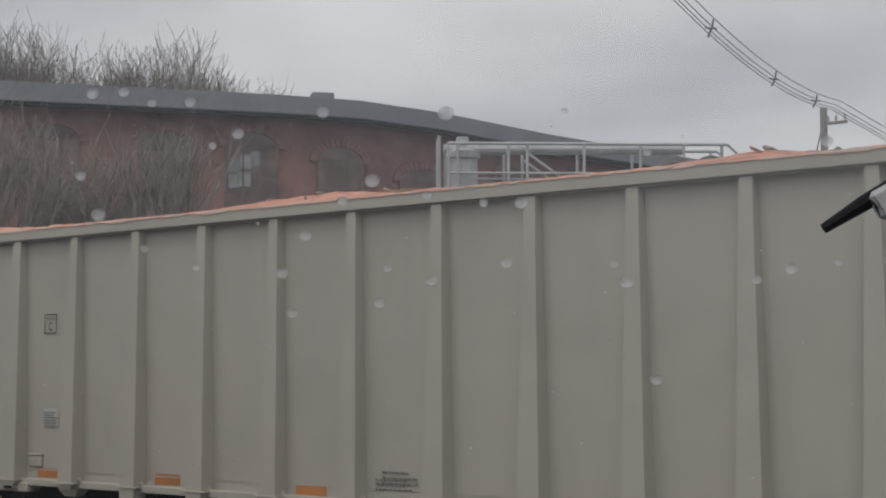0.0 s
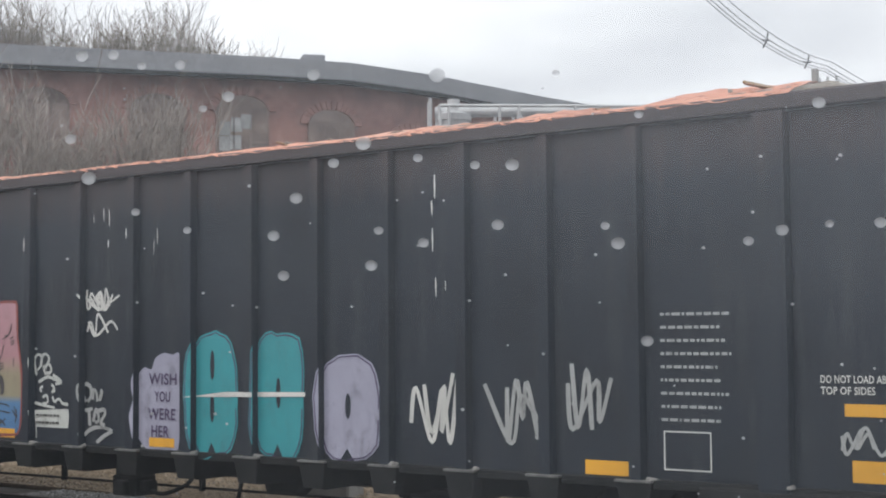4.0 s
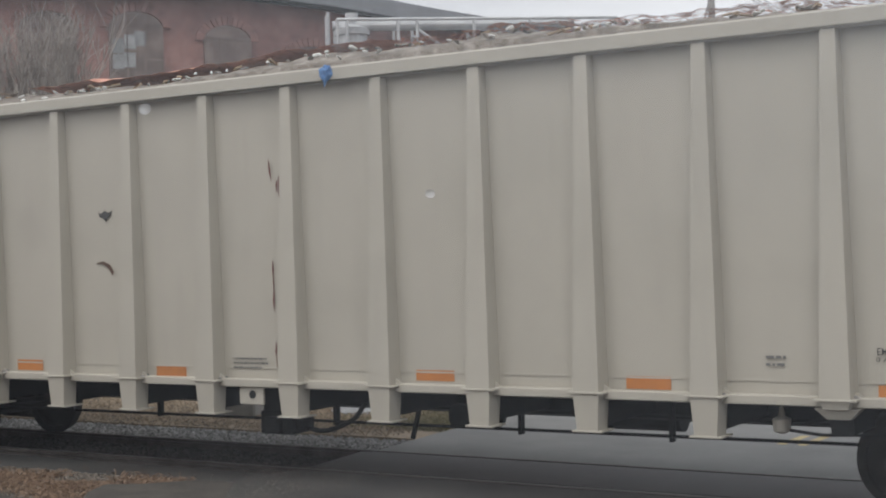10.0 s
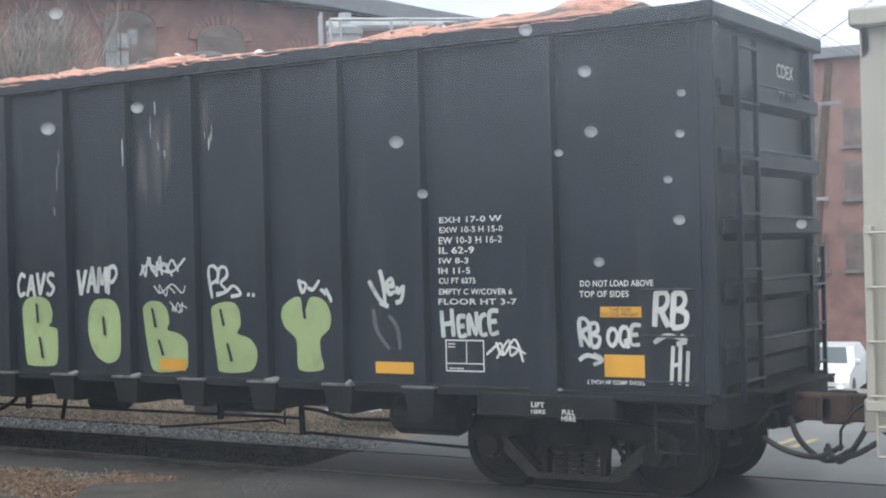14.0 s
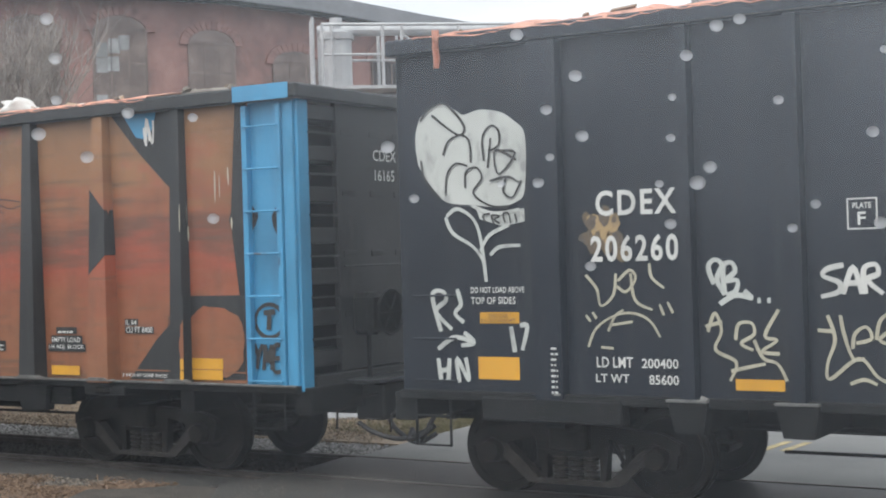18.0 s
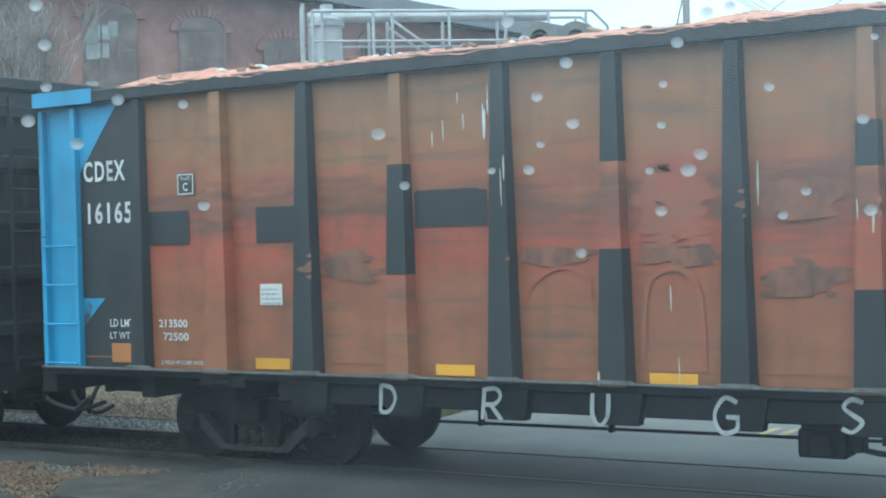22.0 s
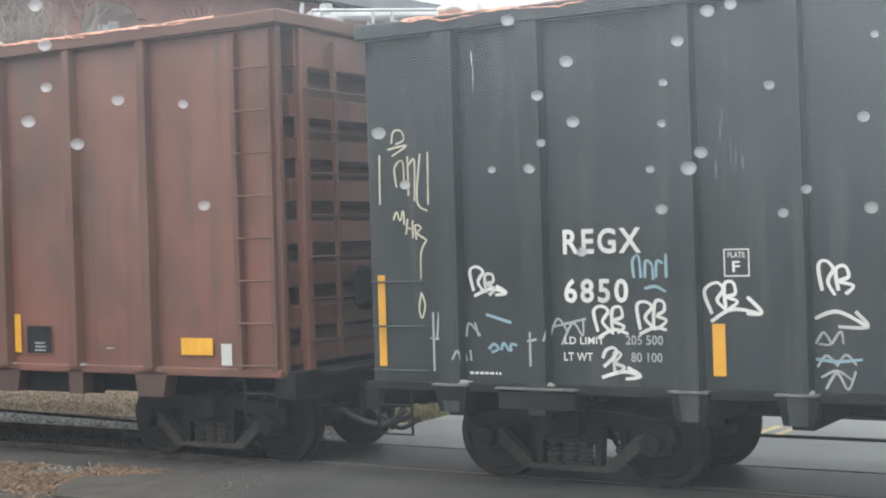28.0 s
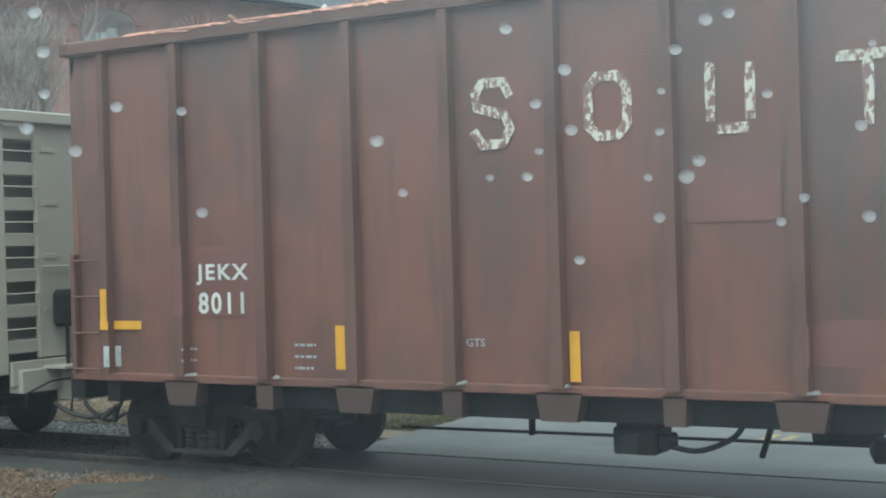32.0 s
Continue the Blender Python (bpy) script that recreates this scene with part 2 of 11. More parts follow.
# ---- mesh helpers ----
def part(name, bm, material, parent, label="", smooth=False):
    me = bpy.data.meshes.new(name)
    bmesh.ops.recalc_face_normals(bm, faces=bm.faces)
    bm.to_mesh(me)
    bm.free()
    me.materials.append(material)
    if smooth:
        for p in me.polygons:
            p.use_smooth = True
    ob = new(name, me)
    ob.parent = parent
    if label:
        tagged(ob, label)
    return ob


def twin(ob, m):
    """The same mesh again under the same parent, at the pose m."""
    o = new(ob.name.split(".")[0], ob.data)
    o.parent = ob.parent
    o.matrix_basis = m
    return o


def thing(name, label, category, m=None, group="", kind=""):
    ob = new(name)
    if m is not None:
        ob.matrix_basis = m
    return tagged(ob, label, category, group, kind)


def box(bm, x0, x1, y0, y1, z0, z1):
    v = [bm.verts.new((x, y, z)) for z in (z0, z1) for y in (y0, y1) for x in (x0, x1)]
    for f in ((0, 1, 3, 2), (4, 5, 7, 6), (0, 1, 5, 4), (2, 3, 7, 6), (0, 2, 6, 4), (1, 3, 7, 5)):
        bm.faces.new([v[i] for i in f])
    return v


def boxes(*bs, bevel=0.0):
    bm = bmesh.new()
    for b in bs:
        box(bm, *b)
    if bevel:
        bmesh.ops.bevel(bm, geom=bm.edges[:], offset=bevel, segments=1, affect="EDGES")
    return bm


def hull(rings):
    """A skin over rings of equal length, closed at both ends."""
    bm = bmesh.new()
    vs = [[bm.verts.new(p) for p in r] for r in rings]
    n = len(vs[0])
    for a, b in zip(vs, vs[1:]):
        for i in range(n):
            bm.faces.new((a[i], a[(i + 1) % n], b[(i + 1) % n], b[i]))
    bm.faces.new(vs[0])
    bm.faces.new(vs[-1])
    return bm


def add_tube(bm, pts, r, seg=8):
    pts = [Vector(p) for p in pts]
    rings = []
    for i, p in enumerate(pts):
        d = (pts[min(i + 1, len(pts) - 1)] - pts[max(i - 1, 0)]).normalized()
        a = d.orthogonal().normalized() if abs(d.z) > 0.99 else d.cross(Vector((0, 0, 1))).normalized()
        b = d.cross(a)
        rr = r[i] if isinstance(r, (list, tuple)) else r
        rings.append([bm.verts.new(p + (a * math.cos(k) + b * math.sin(k)) * rr) for k in (2 * math.pi * j / seg for j in range(seg))])
    for u, v in zip(rings, rings[1:]):
        for i in range(seg):
            bm.faces.new((u[i], u[(i + 1) % seg], v[(i + 1) % seg], v[i]))
    bm.faces.new(rings[0])
    bm.faces.new(rings[-1])


def tube(pts, r, seg=8):
    bm = bmesh.new()
    add_tube(bm, pts, r, seg)
    return bm


def lathe(profile, axis="y", seg=28):
    """Turn (along, radius) pairs about an axis."""
    bm = bmesh.new()
    rings = []
    for a, r in profile:
        ring = []
        for j in range(seg):
            k = 2 * math.pi * j / seg
            c, s_ = math.cos(k) * r, math.sin(k) * r
            ring.append(bm.verts.new({"y": (c, a, s_), "x": (a, c, s_), "z": (c, s_, a)}[axis]))
        rings.append(ring)
    for u, v in zip(rings, rings[1:]):
        for i in range(seg):
            bm.faces.new((u[i], u[(i + 1) % seg], v[(i + 1) % seg], v[i]))
    bm.faces.new(rings[0])
    bm.faces.new(rings[-1])
    return bm


def join_into(bm, other):
    me = bpy.data.meshes.new("tmp")
    other.to_mesh(me)
    other.free()
    bm.from_mesh(me)
    bpy.data.meshes.remove(me)
    return bm


def lerp(a, b, k):
    return a + (b - a) * k


def run_at(t):
    for (t0, s0), (t1, s1) in zip(RUN, RUN[1:]):
        if t <= t1:
            return lerp(s0, s1, (t - t0) / (t1 - t0))
    return RUN[-1][1]


# ---- ground, road, track ----
TRACK_Y = 13.72


def flat(name, pts, z, material, label, category, thick=0.2, bumpy=0.0):
    bm = bmesh.new()
    top = [bm.verts.new((x, y, z)) for x, y in pts]
    low = [bm.verts.new((x, y, z - thick)) for x, y in pts]
    bm.faces.new(top)
    bm.faces.new(low)
    n = len(pts)
    for i in range(n):
        bm.faces.new((top[i], top[(i + 1) % n], low[(i + 1) % n], low[i]))
    ob = part(name, bm, material, None)
    return tagged(ob, label, category, "", "structure")


def falling(name, strips, material, label, category, thick):
    """A sheet of ground along y: strips of (y, z, x0, x1), with a thickness."""
    rings = [[(x0, y, z), (x1, y, z), (x1, y, z - thick), (x0, y, z - thick)] for y, z, x0, x1 in strips]
    return tagged(part(name, hull(rings), material, None), label, category, "", "structure")


# the land drops away behind the crossing
FALL = [(22, 0.0), (26, -0.25), (32, -1.15), (38, -1.95), (42, -2.2), (48, -2.3)]
falling("ground", [(-500, -0.16, -900, 900)] + [(y, z - 0.16, -900, 900) for y, z in FALL] + [(900, -2.46, -900, 900)], EARTH, "brown earth and dead grass reaching to the horizon", "ground", 1.0)
falling("road", [(y, z - 0.012, -10.6 - 0.022 * (y - 22), 3.2) for y, z in FALL] + [(140, -2.312, -13.6, 3.2)], ASPHALT, "worn grey asphalt road running down behind the crossing", "road", 0.12)
road = flat("road", [(-9.3, -40), (3.2, -40), (3.2, 22), (-10.6, 22), (-10.3, 16), (-10.0, 13.1), (-10.2, 12.1), (-9.4, 10.7)], -0.012, ASPHALT,
            "worn grey asphalt road over the level crossing", "road", 0.12)
flat("crossing_panel", [(-9.5, 10.4), (3.0, 10.4), (3.0, 12.9), (-10.1, 12.9), (-10.3, 12.1)], -0.004, ASPHALT_D, "damp dark asphalt patch beside the near rail", "pavement", 0.05)
flat("crossing_panel", [(-10.1, 13.1), (3.0, 13.1), (3.0, 14.35), (-10.25, 14.35)], -0.004, ASPHALT_D, "damp dark asphalt between the rails", "pavement", 0.05)
flat("old_asphalt", [(-10.9, 10.3), (-9.3, 10.3), (-9.45, 10.8), (-9.8, 11.3), (-10.1, 11.75), (-10.4, 11.95), (-10.8, 11.8), (-11.1, 11.45), (-11.5, 11.25), (-11.3, 10.8)], -0.002, ASPHALT_OLD, "pale worn asphalt edge with brown grit", "pavement", 0.08)
flat("verge", [(-60, -10), (-9.4, -10), (-9.5, 10.6), (-10.3, 12.0), (-10.2, 12.7), (-60, 12.7)], -0.05, GRAVEL, "gravel and dirt verge with dead grass", "ground", 0.1)
# dark sheet added as painted shade on the verge beside the near rail
flat("cinder_strip", [(-60, 11.75), (-11.6, 11.95), (-10.25, 12.15), (-10.2, 12.72), (-60, 12.72)], -0.044, ASPHALT_D, "flat dark strip that paints the train's shade along the near rail", "ground", 0.05)
flat("track_bed", [(-90, 12.7), (-10.1, 12.7), (-10.3, 15.9), (-90, 15.9)], -0.13, GRAVEL, "dark ballast bed under the track", "ground", 0.1)
flat("far_verge", [(-90, 15.9), (-10.4, 15.9), (-10.6, 21.9), (-90, 21.9)], -0.06, STRAW, "dead straw-coloured grass behind the track", "ground", 0.1)


def rail_profile(y):
    return [(y - 0.07, -0.17), (y + 0.07, -0.17), (y + 0.07, -0.155), (y + 0.012, -0.135), (y + 0.012, -0.05), (y + 0.036, -0.035), (y + 0.036, -0.006),
            (y + 0.028, 0.0), (y - 0.028, 0.0), (y - 0.036, -0.006), (y - 0.036, -0.035), (y - 0.012, -0.05), (y - 0.012, -0.135), (y - 0.07, -0.155)]


for ry in (TRACK_Y - 0.7525, TRACK_Y + 0.7525):
    ob = part("rail", hull([[(x, y, z) for y, z in rail_profile(ry)] for x in (-90, -40, 40)]), RAILM, None)
    tagged(ob, "worn steel rail with a bright running edge", "rail", "rails of the track", "structure")

for i in range(24):
    bm = boxes((-0.11, 0.11, -1.3, 1.3, -0.32, -0.155), bevel=0.01)
    ob = part("railway_sleeper", bm, WOODP, None)
    ob.matrix_basis = pose(-10.6 - 0.55 * i, TRACK_Y, 0, 0, 0, random.uniform(-1, 1))
    tagged(ob, "dark weathered timber sleeper bedded in ballast", "sleeper", "sleepers under the track", "structure")

# double yellow line and the stripe at the crossing
for x0 in (-5.80, -5.55):
    flat("road_marking", [(x0 + 0.02, 16.7), (x0 + 0.12, 16.7), (x0 + 0.17, 17.5), (x0 + 0.07, 17.5)], -0.006, LINE, "worn yellow centre line on the asphalt", "road marking", 0.006)


# ---- brick building behind the track ----
def wall_run(name, pts, z0, z1, thick, material, parent):
    """A wall along a line of plan points, thick metres deep away from the track."""
    bm = bmesh.new()
    front = [Vector((x, y)) for x, y in pts]
    back = []
    for i, p in enumerate(front):
        d = (front[min(i + 1, len(front) - 1)] - front[max(i - 1, 0)]).normalized()
        back.append(p + Vector((-d.y, d.x)) * thick)
    rings = [[(f.x, f.y, z0), (b.x, b.y, z0), (b.x, b.y, z1), (f.x, f.y, z1)] for f, b in zip(front, back)]
    join_into(bm, hull(rings))
    return part(name, bm, material, parent)


PLAN = [(-43.0, 11.8), (-28.6, 30.6), (-27.3, 32.7), (-26.6, 35.6), (-26.05, 41.4), (-25.0, 47.7), (-22.6, 60.0)]
factory = thing("brick_factory", "long red brick factory with a dark roof edge and arched windows", "building")
wall_run("wall", PLAN, -2.6, 9.98, 0.5, BRICKM, factory)


def off_plan(d):
    f = [Vector(p) for p in PLAN]
    o = []
    for i, p in enumerate(f):
        u = (f[min(i + 1, len(f) - 1)] - f[max(i - 1, 0)]).normalized()
        o.append(tuple(p - Vector((-u.y, u.x)) * d))
    return o


roof = wall_run("roof_edge", off_plan(0.45), 9.98, 10.59, 1.2, FASCIA, factory)
wall_run("roof", off_plan(0.2), 10.59, 10.63, 14.0, FASCIA, factory)
wall_run("gutter", off_plan(0.57), 9.9, 10.03, 0.12, UNDER, factory)
part("roof_vent", join_into(boxes((-0.34, 0.34, -0.3, 0.3, 0, 0.34), bevel=0.03), boxes((-0.8, -0.34, -0.3, 0.3, 0, 0.14), bevel=0.03)), FASCIA, factory).matrix_basis = pose(-28.3, 32.4, 10.6, 0, 0, 50)


def arched_window(az, width, z0, z1, panes, glass, label):
    """A shallow recess with a segmental arch, set in the wall where the bearing az meets it."""
    d = Vector((-math.sin(radians(az)), math.cos(radians(az))))
    for (x0, y0), (x1, y1) in zip(PLAN, PLAN[1:]):
        e = Vector((x1 - x0, y1 - y0))
        det = d.x * -e.y + e.x * d.y
        r = (x0 * -e.y + e.x * y0) / det
        k = (d.x * y0 - d.y * x0) / det
        if 0 <= k <= 1 and r > 0:
            break
    p = d * r
    ang = math.degrees(math.atan2(e.y, e.x))
    win = part("window", boxes((-width / 2, width / 2, -0.06, 0.1, z0, z1 - 0.35), bevel=0.0), glass, factory, label)
    win.matrix_basis = pose(p.x, p.y, 0, 0, 0, ang)
    w = width / 2
    arch = [(w * math.sin(a), z1 - 0.45 + 0.45 * math.cos(a * 0.999)) for a in [math.pi / 2 * (k / 6 - 1) for k in range(13)]]
    bm = hull([[(x, y, z) for x, z in arch] for y in (-0.06, 0.1)])
    part("window_head", bm, DULL, win)
    ring = [((w + 0.28) * math.sin(a), z1 - 0.45 + 0.72 * math.cos(a)) for a in [math.pi / 2 * (k / 8 - 1) for k in range(17)]]
    inner = [(w * math.sin(a), z1 - 0.45 + 0.45 * math.cos(a)) for a in [math.pi / 2 * (k / 8 - 1) for k in range(17)]]
    for i in range(16):
        q = [inner[i], inner[i + 1], ring[i + 1], ring[i]]
        cx, cz = sum(v[0] for v in q) / 4, sum(v[1] for v in q) / 4
        q = [(lerp(cx, x, 0.88), lerp(cz, z, 0.94)) for x, z in q]
        part("arch_brick", hull([[(x, y, z) for x, z in q] for y in (-0.08, 0.02)]), BRICKM, win)
    part("window_sill", boxes((-w - 0.1, w + 0.1, -0.18, 0.05, z0 - 0.14, z0), bevel=0.02), BOARD, win)
    for i in range(panes + 1):
        x = lerp(-w, w, i / panes)
        part("glazing_bar", boxes((x - 0.025, x + 0.025, -0.075, 0.0, z0, z1 - 0.4)), DULL, win)
    for k in range(4):
        z = lerp(z0, z1 - 0.4, k / 3)
        part("glazing_bar", boxes((-w, w, -0.072, 0.0, z - 0.025, z + 0.025)), DULL, win)
    return win


def gloss_glass(name, c, rough):
    m, nt, b = mat_base(name, rough)
    n = tex(nt, 1.2, (1, 1, 1), 4)
    nt.links.new(ramp(nt, n.outputs[0], [(0.4, shade(c, 0.6)), (0.65, c)]).outputs[0], b.inputs["Base Color"])
    return m


PALE = gloss_glass("dusty_window_glass", (0.33, 0.34, 0.345), 0.25)
DULL = gloss_glass("boarded_window", (0.22, 0.175, 0.16), 0.7)
DARKWIN = gloss_glass("dark_window_opening", (0.05, 0.045, 0.045), 0.5)
arched_window(51.7, 1.45, 6.2, 9.5, 3, DULL, "boarded arched window behind bare branches")
arched_window(47.3, 1.5, 6.2, 9.45, 3, DULL, "boarded arched window behind bare branches")
broken = arched_window(43.95, 1.5, 6.2, 9.5, 3, DULL, "boarded arched window with some pale broken panes")
for px, pz in ((-0.5, 8.05), (-0.5, 8.5), (-0.18, 8.1), (-0.16, 8.62), (0.12, 8.72), (-0.52, 7.0)):
    part("pane", boxes((px - 0.17, px + 0.15, -0.075, -0.055, pz - 0.2, pz + 0.22)), PALE, broken, "pale dusty pane")
arched_window(37.05, 1.9, 6.2, 8.8, 3, DULL, "boarded arched window behind the gantry")
arched_window(33.5, 1.5, 6.2, 9.3, 3, DARKWIN, "dark arched window opening")
arched_window(31.15, 1.6, 6.2, 9.35, 3, DARKWIN, "dark arched window opening")
arched_window(28.47, 1.7, 6.2, 9.35, 3, DARKWIN, "dark arched window opening")
arched_window(40.4, 1.4, 6.2, 9.2, 3, DULL, "boarded arched window")

# plain brick wall, added unseen behind the waiting vehicle to block low sky light
tagged(part("wall_south", boxes((-150, 90, -24.0, -23.2, -0.3, 10.5)), BRICKM, None), "unseen plain brick wall added to cut sky reflections on the cars", "wall", "", "structure")

# brick house and sheds across the road
house = thing("brick_house", "two-storey red brick building across the road", "building")
part("wall", boxes((-21.6, -15.9, 62.0, 75.0, -2.6, 10.3)), BRICKM, house)
part("roof", boxes((-21.9, -15.6, 61.6, 75.4, 10.3, 10.8), bevel=0.04), FASCIA, house)
for wx in (-20.8, -19.0, -17.2):
    for wz in (1.1, 4.2, 6.5):
        w = part("window", boxes((wx - 0.5, wx + 0.5, 61.93, 62.1, wz, wz + 1.6)), DULL, house)
        part("window_sill", boxes((wx - 0.6, wx + 0.6, 61.85, 62.05, wz - 0.14, wz)), BOARD, w)

# ---- crossing signal gantry ----
def along(p, q, k):
    return tuple(lerp(a, b, k) for a, b in zip(p, q))


gantry = thing("crossing_signal_gantry", "galvanised steel cantilever crossing signal with a railed walkway", "signal gantry")
GA, GB = Vector((-13.25, 17.8, -0.08)), Vector((-9.43, 20.96, -0.08))
gu = (GB - GA).normalized()
gn = Vector((-gu.y, gu.x, 0))
gl = (GB - GA).length


def gp(k, side, z):
    return GA + gu * k + gn * side + Vector((0, 0, z))


part("mast", lathe([(-0.1, 0.26), (5.95, 0.24), (5.95, 0.28), (6.05, 0.28), (6.12, 0.1), (6.3, 0.1)], "z", 20), GALV, gantry, smooth=False).matrix_basis = pose(*gp(0.5, 0.35, 0))
part("mast_base", lathe([(-0.16, 0.5), (0.05, 0.5), (0.1, 0.3)], "z", 16), GALV, gantry).matrix_basis = pose(*gp(0.5, 0.35, 0))
part("arm", tube([gp(0.2, 0.35, 6.1), gp(gl - 0.9, 0.35, 6.12)], 0.085, 12), GALV, gantry)
part("arm", tube([gp(0.5, 0.35, 5.0), gp(gl - 0.9, 0.35, 5.25)], 0.07, 12), GALV, gantry)
part("walkway", hull([[gp(k, sd, z) for sd, z in ((0.0, 5.15), (0.7, 5.15), (0.7, 5.2), (0.0, 5.2))] for k in (0.0, gl)]), GALV, gantry)
for sd in (0.0, 0.7):
    part("handrail", tube([gp(0.25, sd, 6.15), gp(gl - 0.25, sd, 6.15), gp(gl, sd, 5.9), gp(gl, sd, 5.2)], 0.026), GALV, gantry)
    part("midrail", tube([gp(0.25, sd, 5.68), gp(gl - 1.2, sd, 5.68)], 0.02), GALV, gantry)
    for k in (0.25, 0.4, 1.2, 1.5, 2.4, 3.3, 4.0, gl - 0.35):
        part("rail_post", tube([gp(k, sd, 5.15), gp(k, sd, 6.15)], 0.026), GALV, gantry)
    part("brace", tube([gp(1.5, sd, 6.0), gp(2.6, sd, 5.2)], 0.022), GALV, gantry)
part("ladder", tube([gp(0.12, 0.2, -0.16), gp(0.12, 0.2, 6.3)], 0.028), GALV, gantry)
part("ladder", tube([gp(0.12, 0.6, -0.16), gp(0.12, 0.6, 6.3)], 0.028), GALV, gantry)
for i in range(20):
    part("rung", tube([gp(0.12, 0.2, 0.3 + 0.3 * i), gp(0.12, 0.6, 0.3 + 0.3 * i)], 0.014, 6), GALV, gantry)
lamp_m, lamp_nt, lamp_b = mat_base("red_signal_lens", 0.3)
lamp_b.inputs["Base Color"].default_value = (0.06, 0.02, 0.02, 1)
lamp_b.inputs["Emission Color"].default_value = (1.0, 0.03, 0.06, 1)
lamp_b.inputs["Emission Strength"].default_value = 0.012
to_eye = (Vector((0, 0, 2.5)) - gp(gl - 1.0, 0, 5.8))
head = math.degrees(math.atan2(-to_eye.x, to_eye.y)) + 180
for k in (gl - 1.145, gl - 0.56):
    disc = part("signal_disc", lathe([(0.0, 0.3), (0.02, 0.3), (0.03, 0.1)], "y", 28), BOARD, gantry, "round grey backing plate")
    disc.matrix_basis = Matrix.Translation(gp(k, -0.12, 5.66)) @ pose(0, 0, 0, 0, 0, head)
    lens = part("lens", lathe([(-0.06, 0.09), (-0.05, 0.1), (0.0, 0.1)], "y", 20), lamp_m, disc, "dim red signal lens")
    bm = bmesh.new()
    arc = [math.pi * (k2 / 10) for k2 in range(11)]
    for a0, a1 in zip(arc, arc[1:]):
        vs = [bm.verts.new((0.13 * math.cos(a), yy, 0.13 * math.sin(a))) for a, yy in ((a0, -0.3), (a1, -0.3), (a1, 0.0), (a0, 0.0))]
        bm.faces.new(vs)
    hood = part("hood", bm, UNDER, disc)
    part("bracket", tube([(0, 0.02, 0), (0, 0.3, 0), (0, 0.35, 0.3)], 0.03), GALV, disc)

# ---- utility pole and wires ----
pole = thing("utility_pole", "grey timber utility pole carrying bundled cables", "utility pole")
PX, PY = -17.3, 44.8
part("pole", tube([(PX, PY, -2.5), (PX, PY, 11.1)], [0.17, 0.115], 12), WOODP, pole)
part("crossarm", boxes((PX - 0.1, PX + 0.8, PY - 0.05, PY + 0.05, 10.52, 10.62), bevel=0.01), WOODP, pole)
for ix in (0.15, 0.42, 0.72):
    part("insulator", lathe([(0, 0.03), (0.05, 0.06), (0.1, 0.04), (0.16, 0.05), (0.18, 0.02)], "z", 10), GALV, pole).matrix_basis = pose(PX + ix, PY, 10.64)
part("guy_wire", tube([(PX, PY, 10.7), (PX - 1.5, PY, 5.0)], 0.02, 6), CABLE, pole)


def bearing(az, el, r):
    c = math.cos(radians(el))
    return Vector((-math.sin(radians(az)) * c, math.cos(radians(az)) * c, math.sin(radians(el)))) * r + Vector(EYE)


def span(a, b, sag, n=16):
    return [Vector(a).lerp(Vector(b), i / n) - Vector((0, 0, sag * 4 * (i / n) * (1 - i / n))) for i in range(n + 1)]


wires = thing("cable_bundle", "thin bundled overhead cables sagging between poles", "overhead cable")
start, mid = bearing(30.5, 18.9, 24.0), bearing(20.7, 10.15, 46.0)
end = bearing(9.0, 3.3, 100.0)
for dz, dx in ((0, 0), (0.16, 0.08), (0.36, 0.28), (-0.1, -0.08)):
    o = Vector((dx, 0, dz))
    part("cable", tube(span(start + o * 0.5, mid + o * 0.6, 0.7), 0.011, 5), AIRCABLE, wires)
    part("cable", tube(span(mid + o * 0.6, end + o, 0.5), 0.013, 5), AIRCABLE, wires)
for k in (0.35, 0.62, 0.86):
    q = span(start, mid, 0.7, 100)[int(k * 100)]
    part("spacer", tube([q + Vector((-0.06, 0, -0.14)), q + Vector((0.05, 0, 0.06)), q + Vector((0.08, 0, 0.24))], 0.022, 6), AIRCABLE, wires)
    part("spacer", tube([q + Vector((-0.11, 0, 0.08)), q + Vector((0.14, 0, 0.02))], 0.022, 6), AIRCABLE, wires)

for a, b in (((19.9, 7.2, 44), (15.0, 10.6, 40)), ((18.6, 6.65, 44), (14.0, 9.6, 40))):
    part("cable", tube(span(bearing(*a), bearing(*b), 0.1), 0.013, 5), AIRCABLE, wires)

leaning = thing("utility_pole", "dark leaning timber utility pole with short crossarms", "utility pole")
foot, tip_ = bearing(17.62, -6.3, 38.0), bearing(16.43, 6.75, 38.0)
part("pole", tube([foot, foot.lerp(tip_, 0.5), tip_], [0.15, 0.13, 0.1], 12), DARKRUST, leaning)
for k, w_ in ((0.88, 0.7), (0.6, 0.45), (0.42, 0.3)):
    q = foot.lerp(tip_, k)
    part("crossarm", boxes((q.x - w_, q.x + w_ * 0.6, q.y - 0.16, q.y - 0.06, q.z - 0.05, q.z + 0.05), bevel=0.01), WOODP, leaning)
    part("insulator", lathe([(0, 0.03), (0.05, 0.06), (0.1, 0.04), (0.16, 0.05), (0.18, 0.02)], "z", 10), GALV, leaning).matrix_basis = pose(q.x - w_ * 0.8, q.y - 0.11, q.z + 0.05)


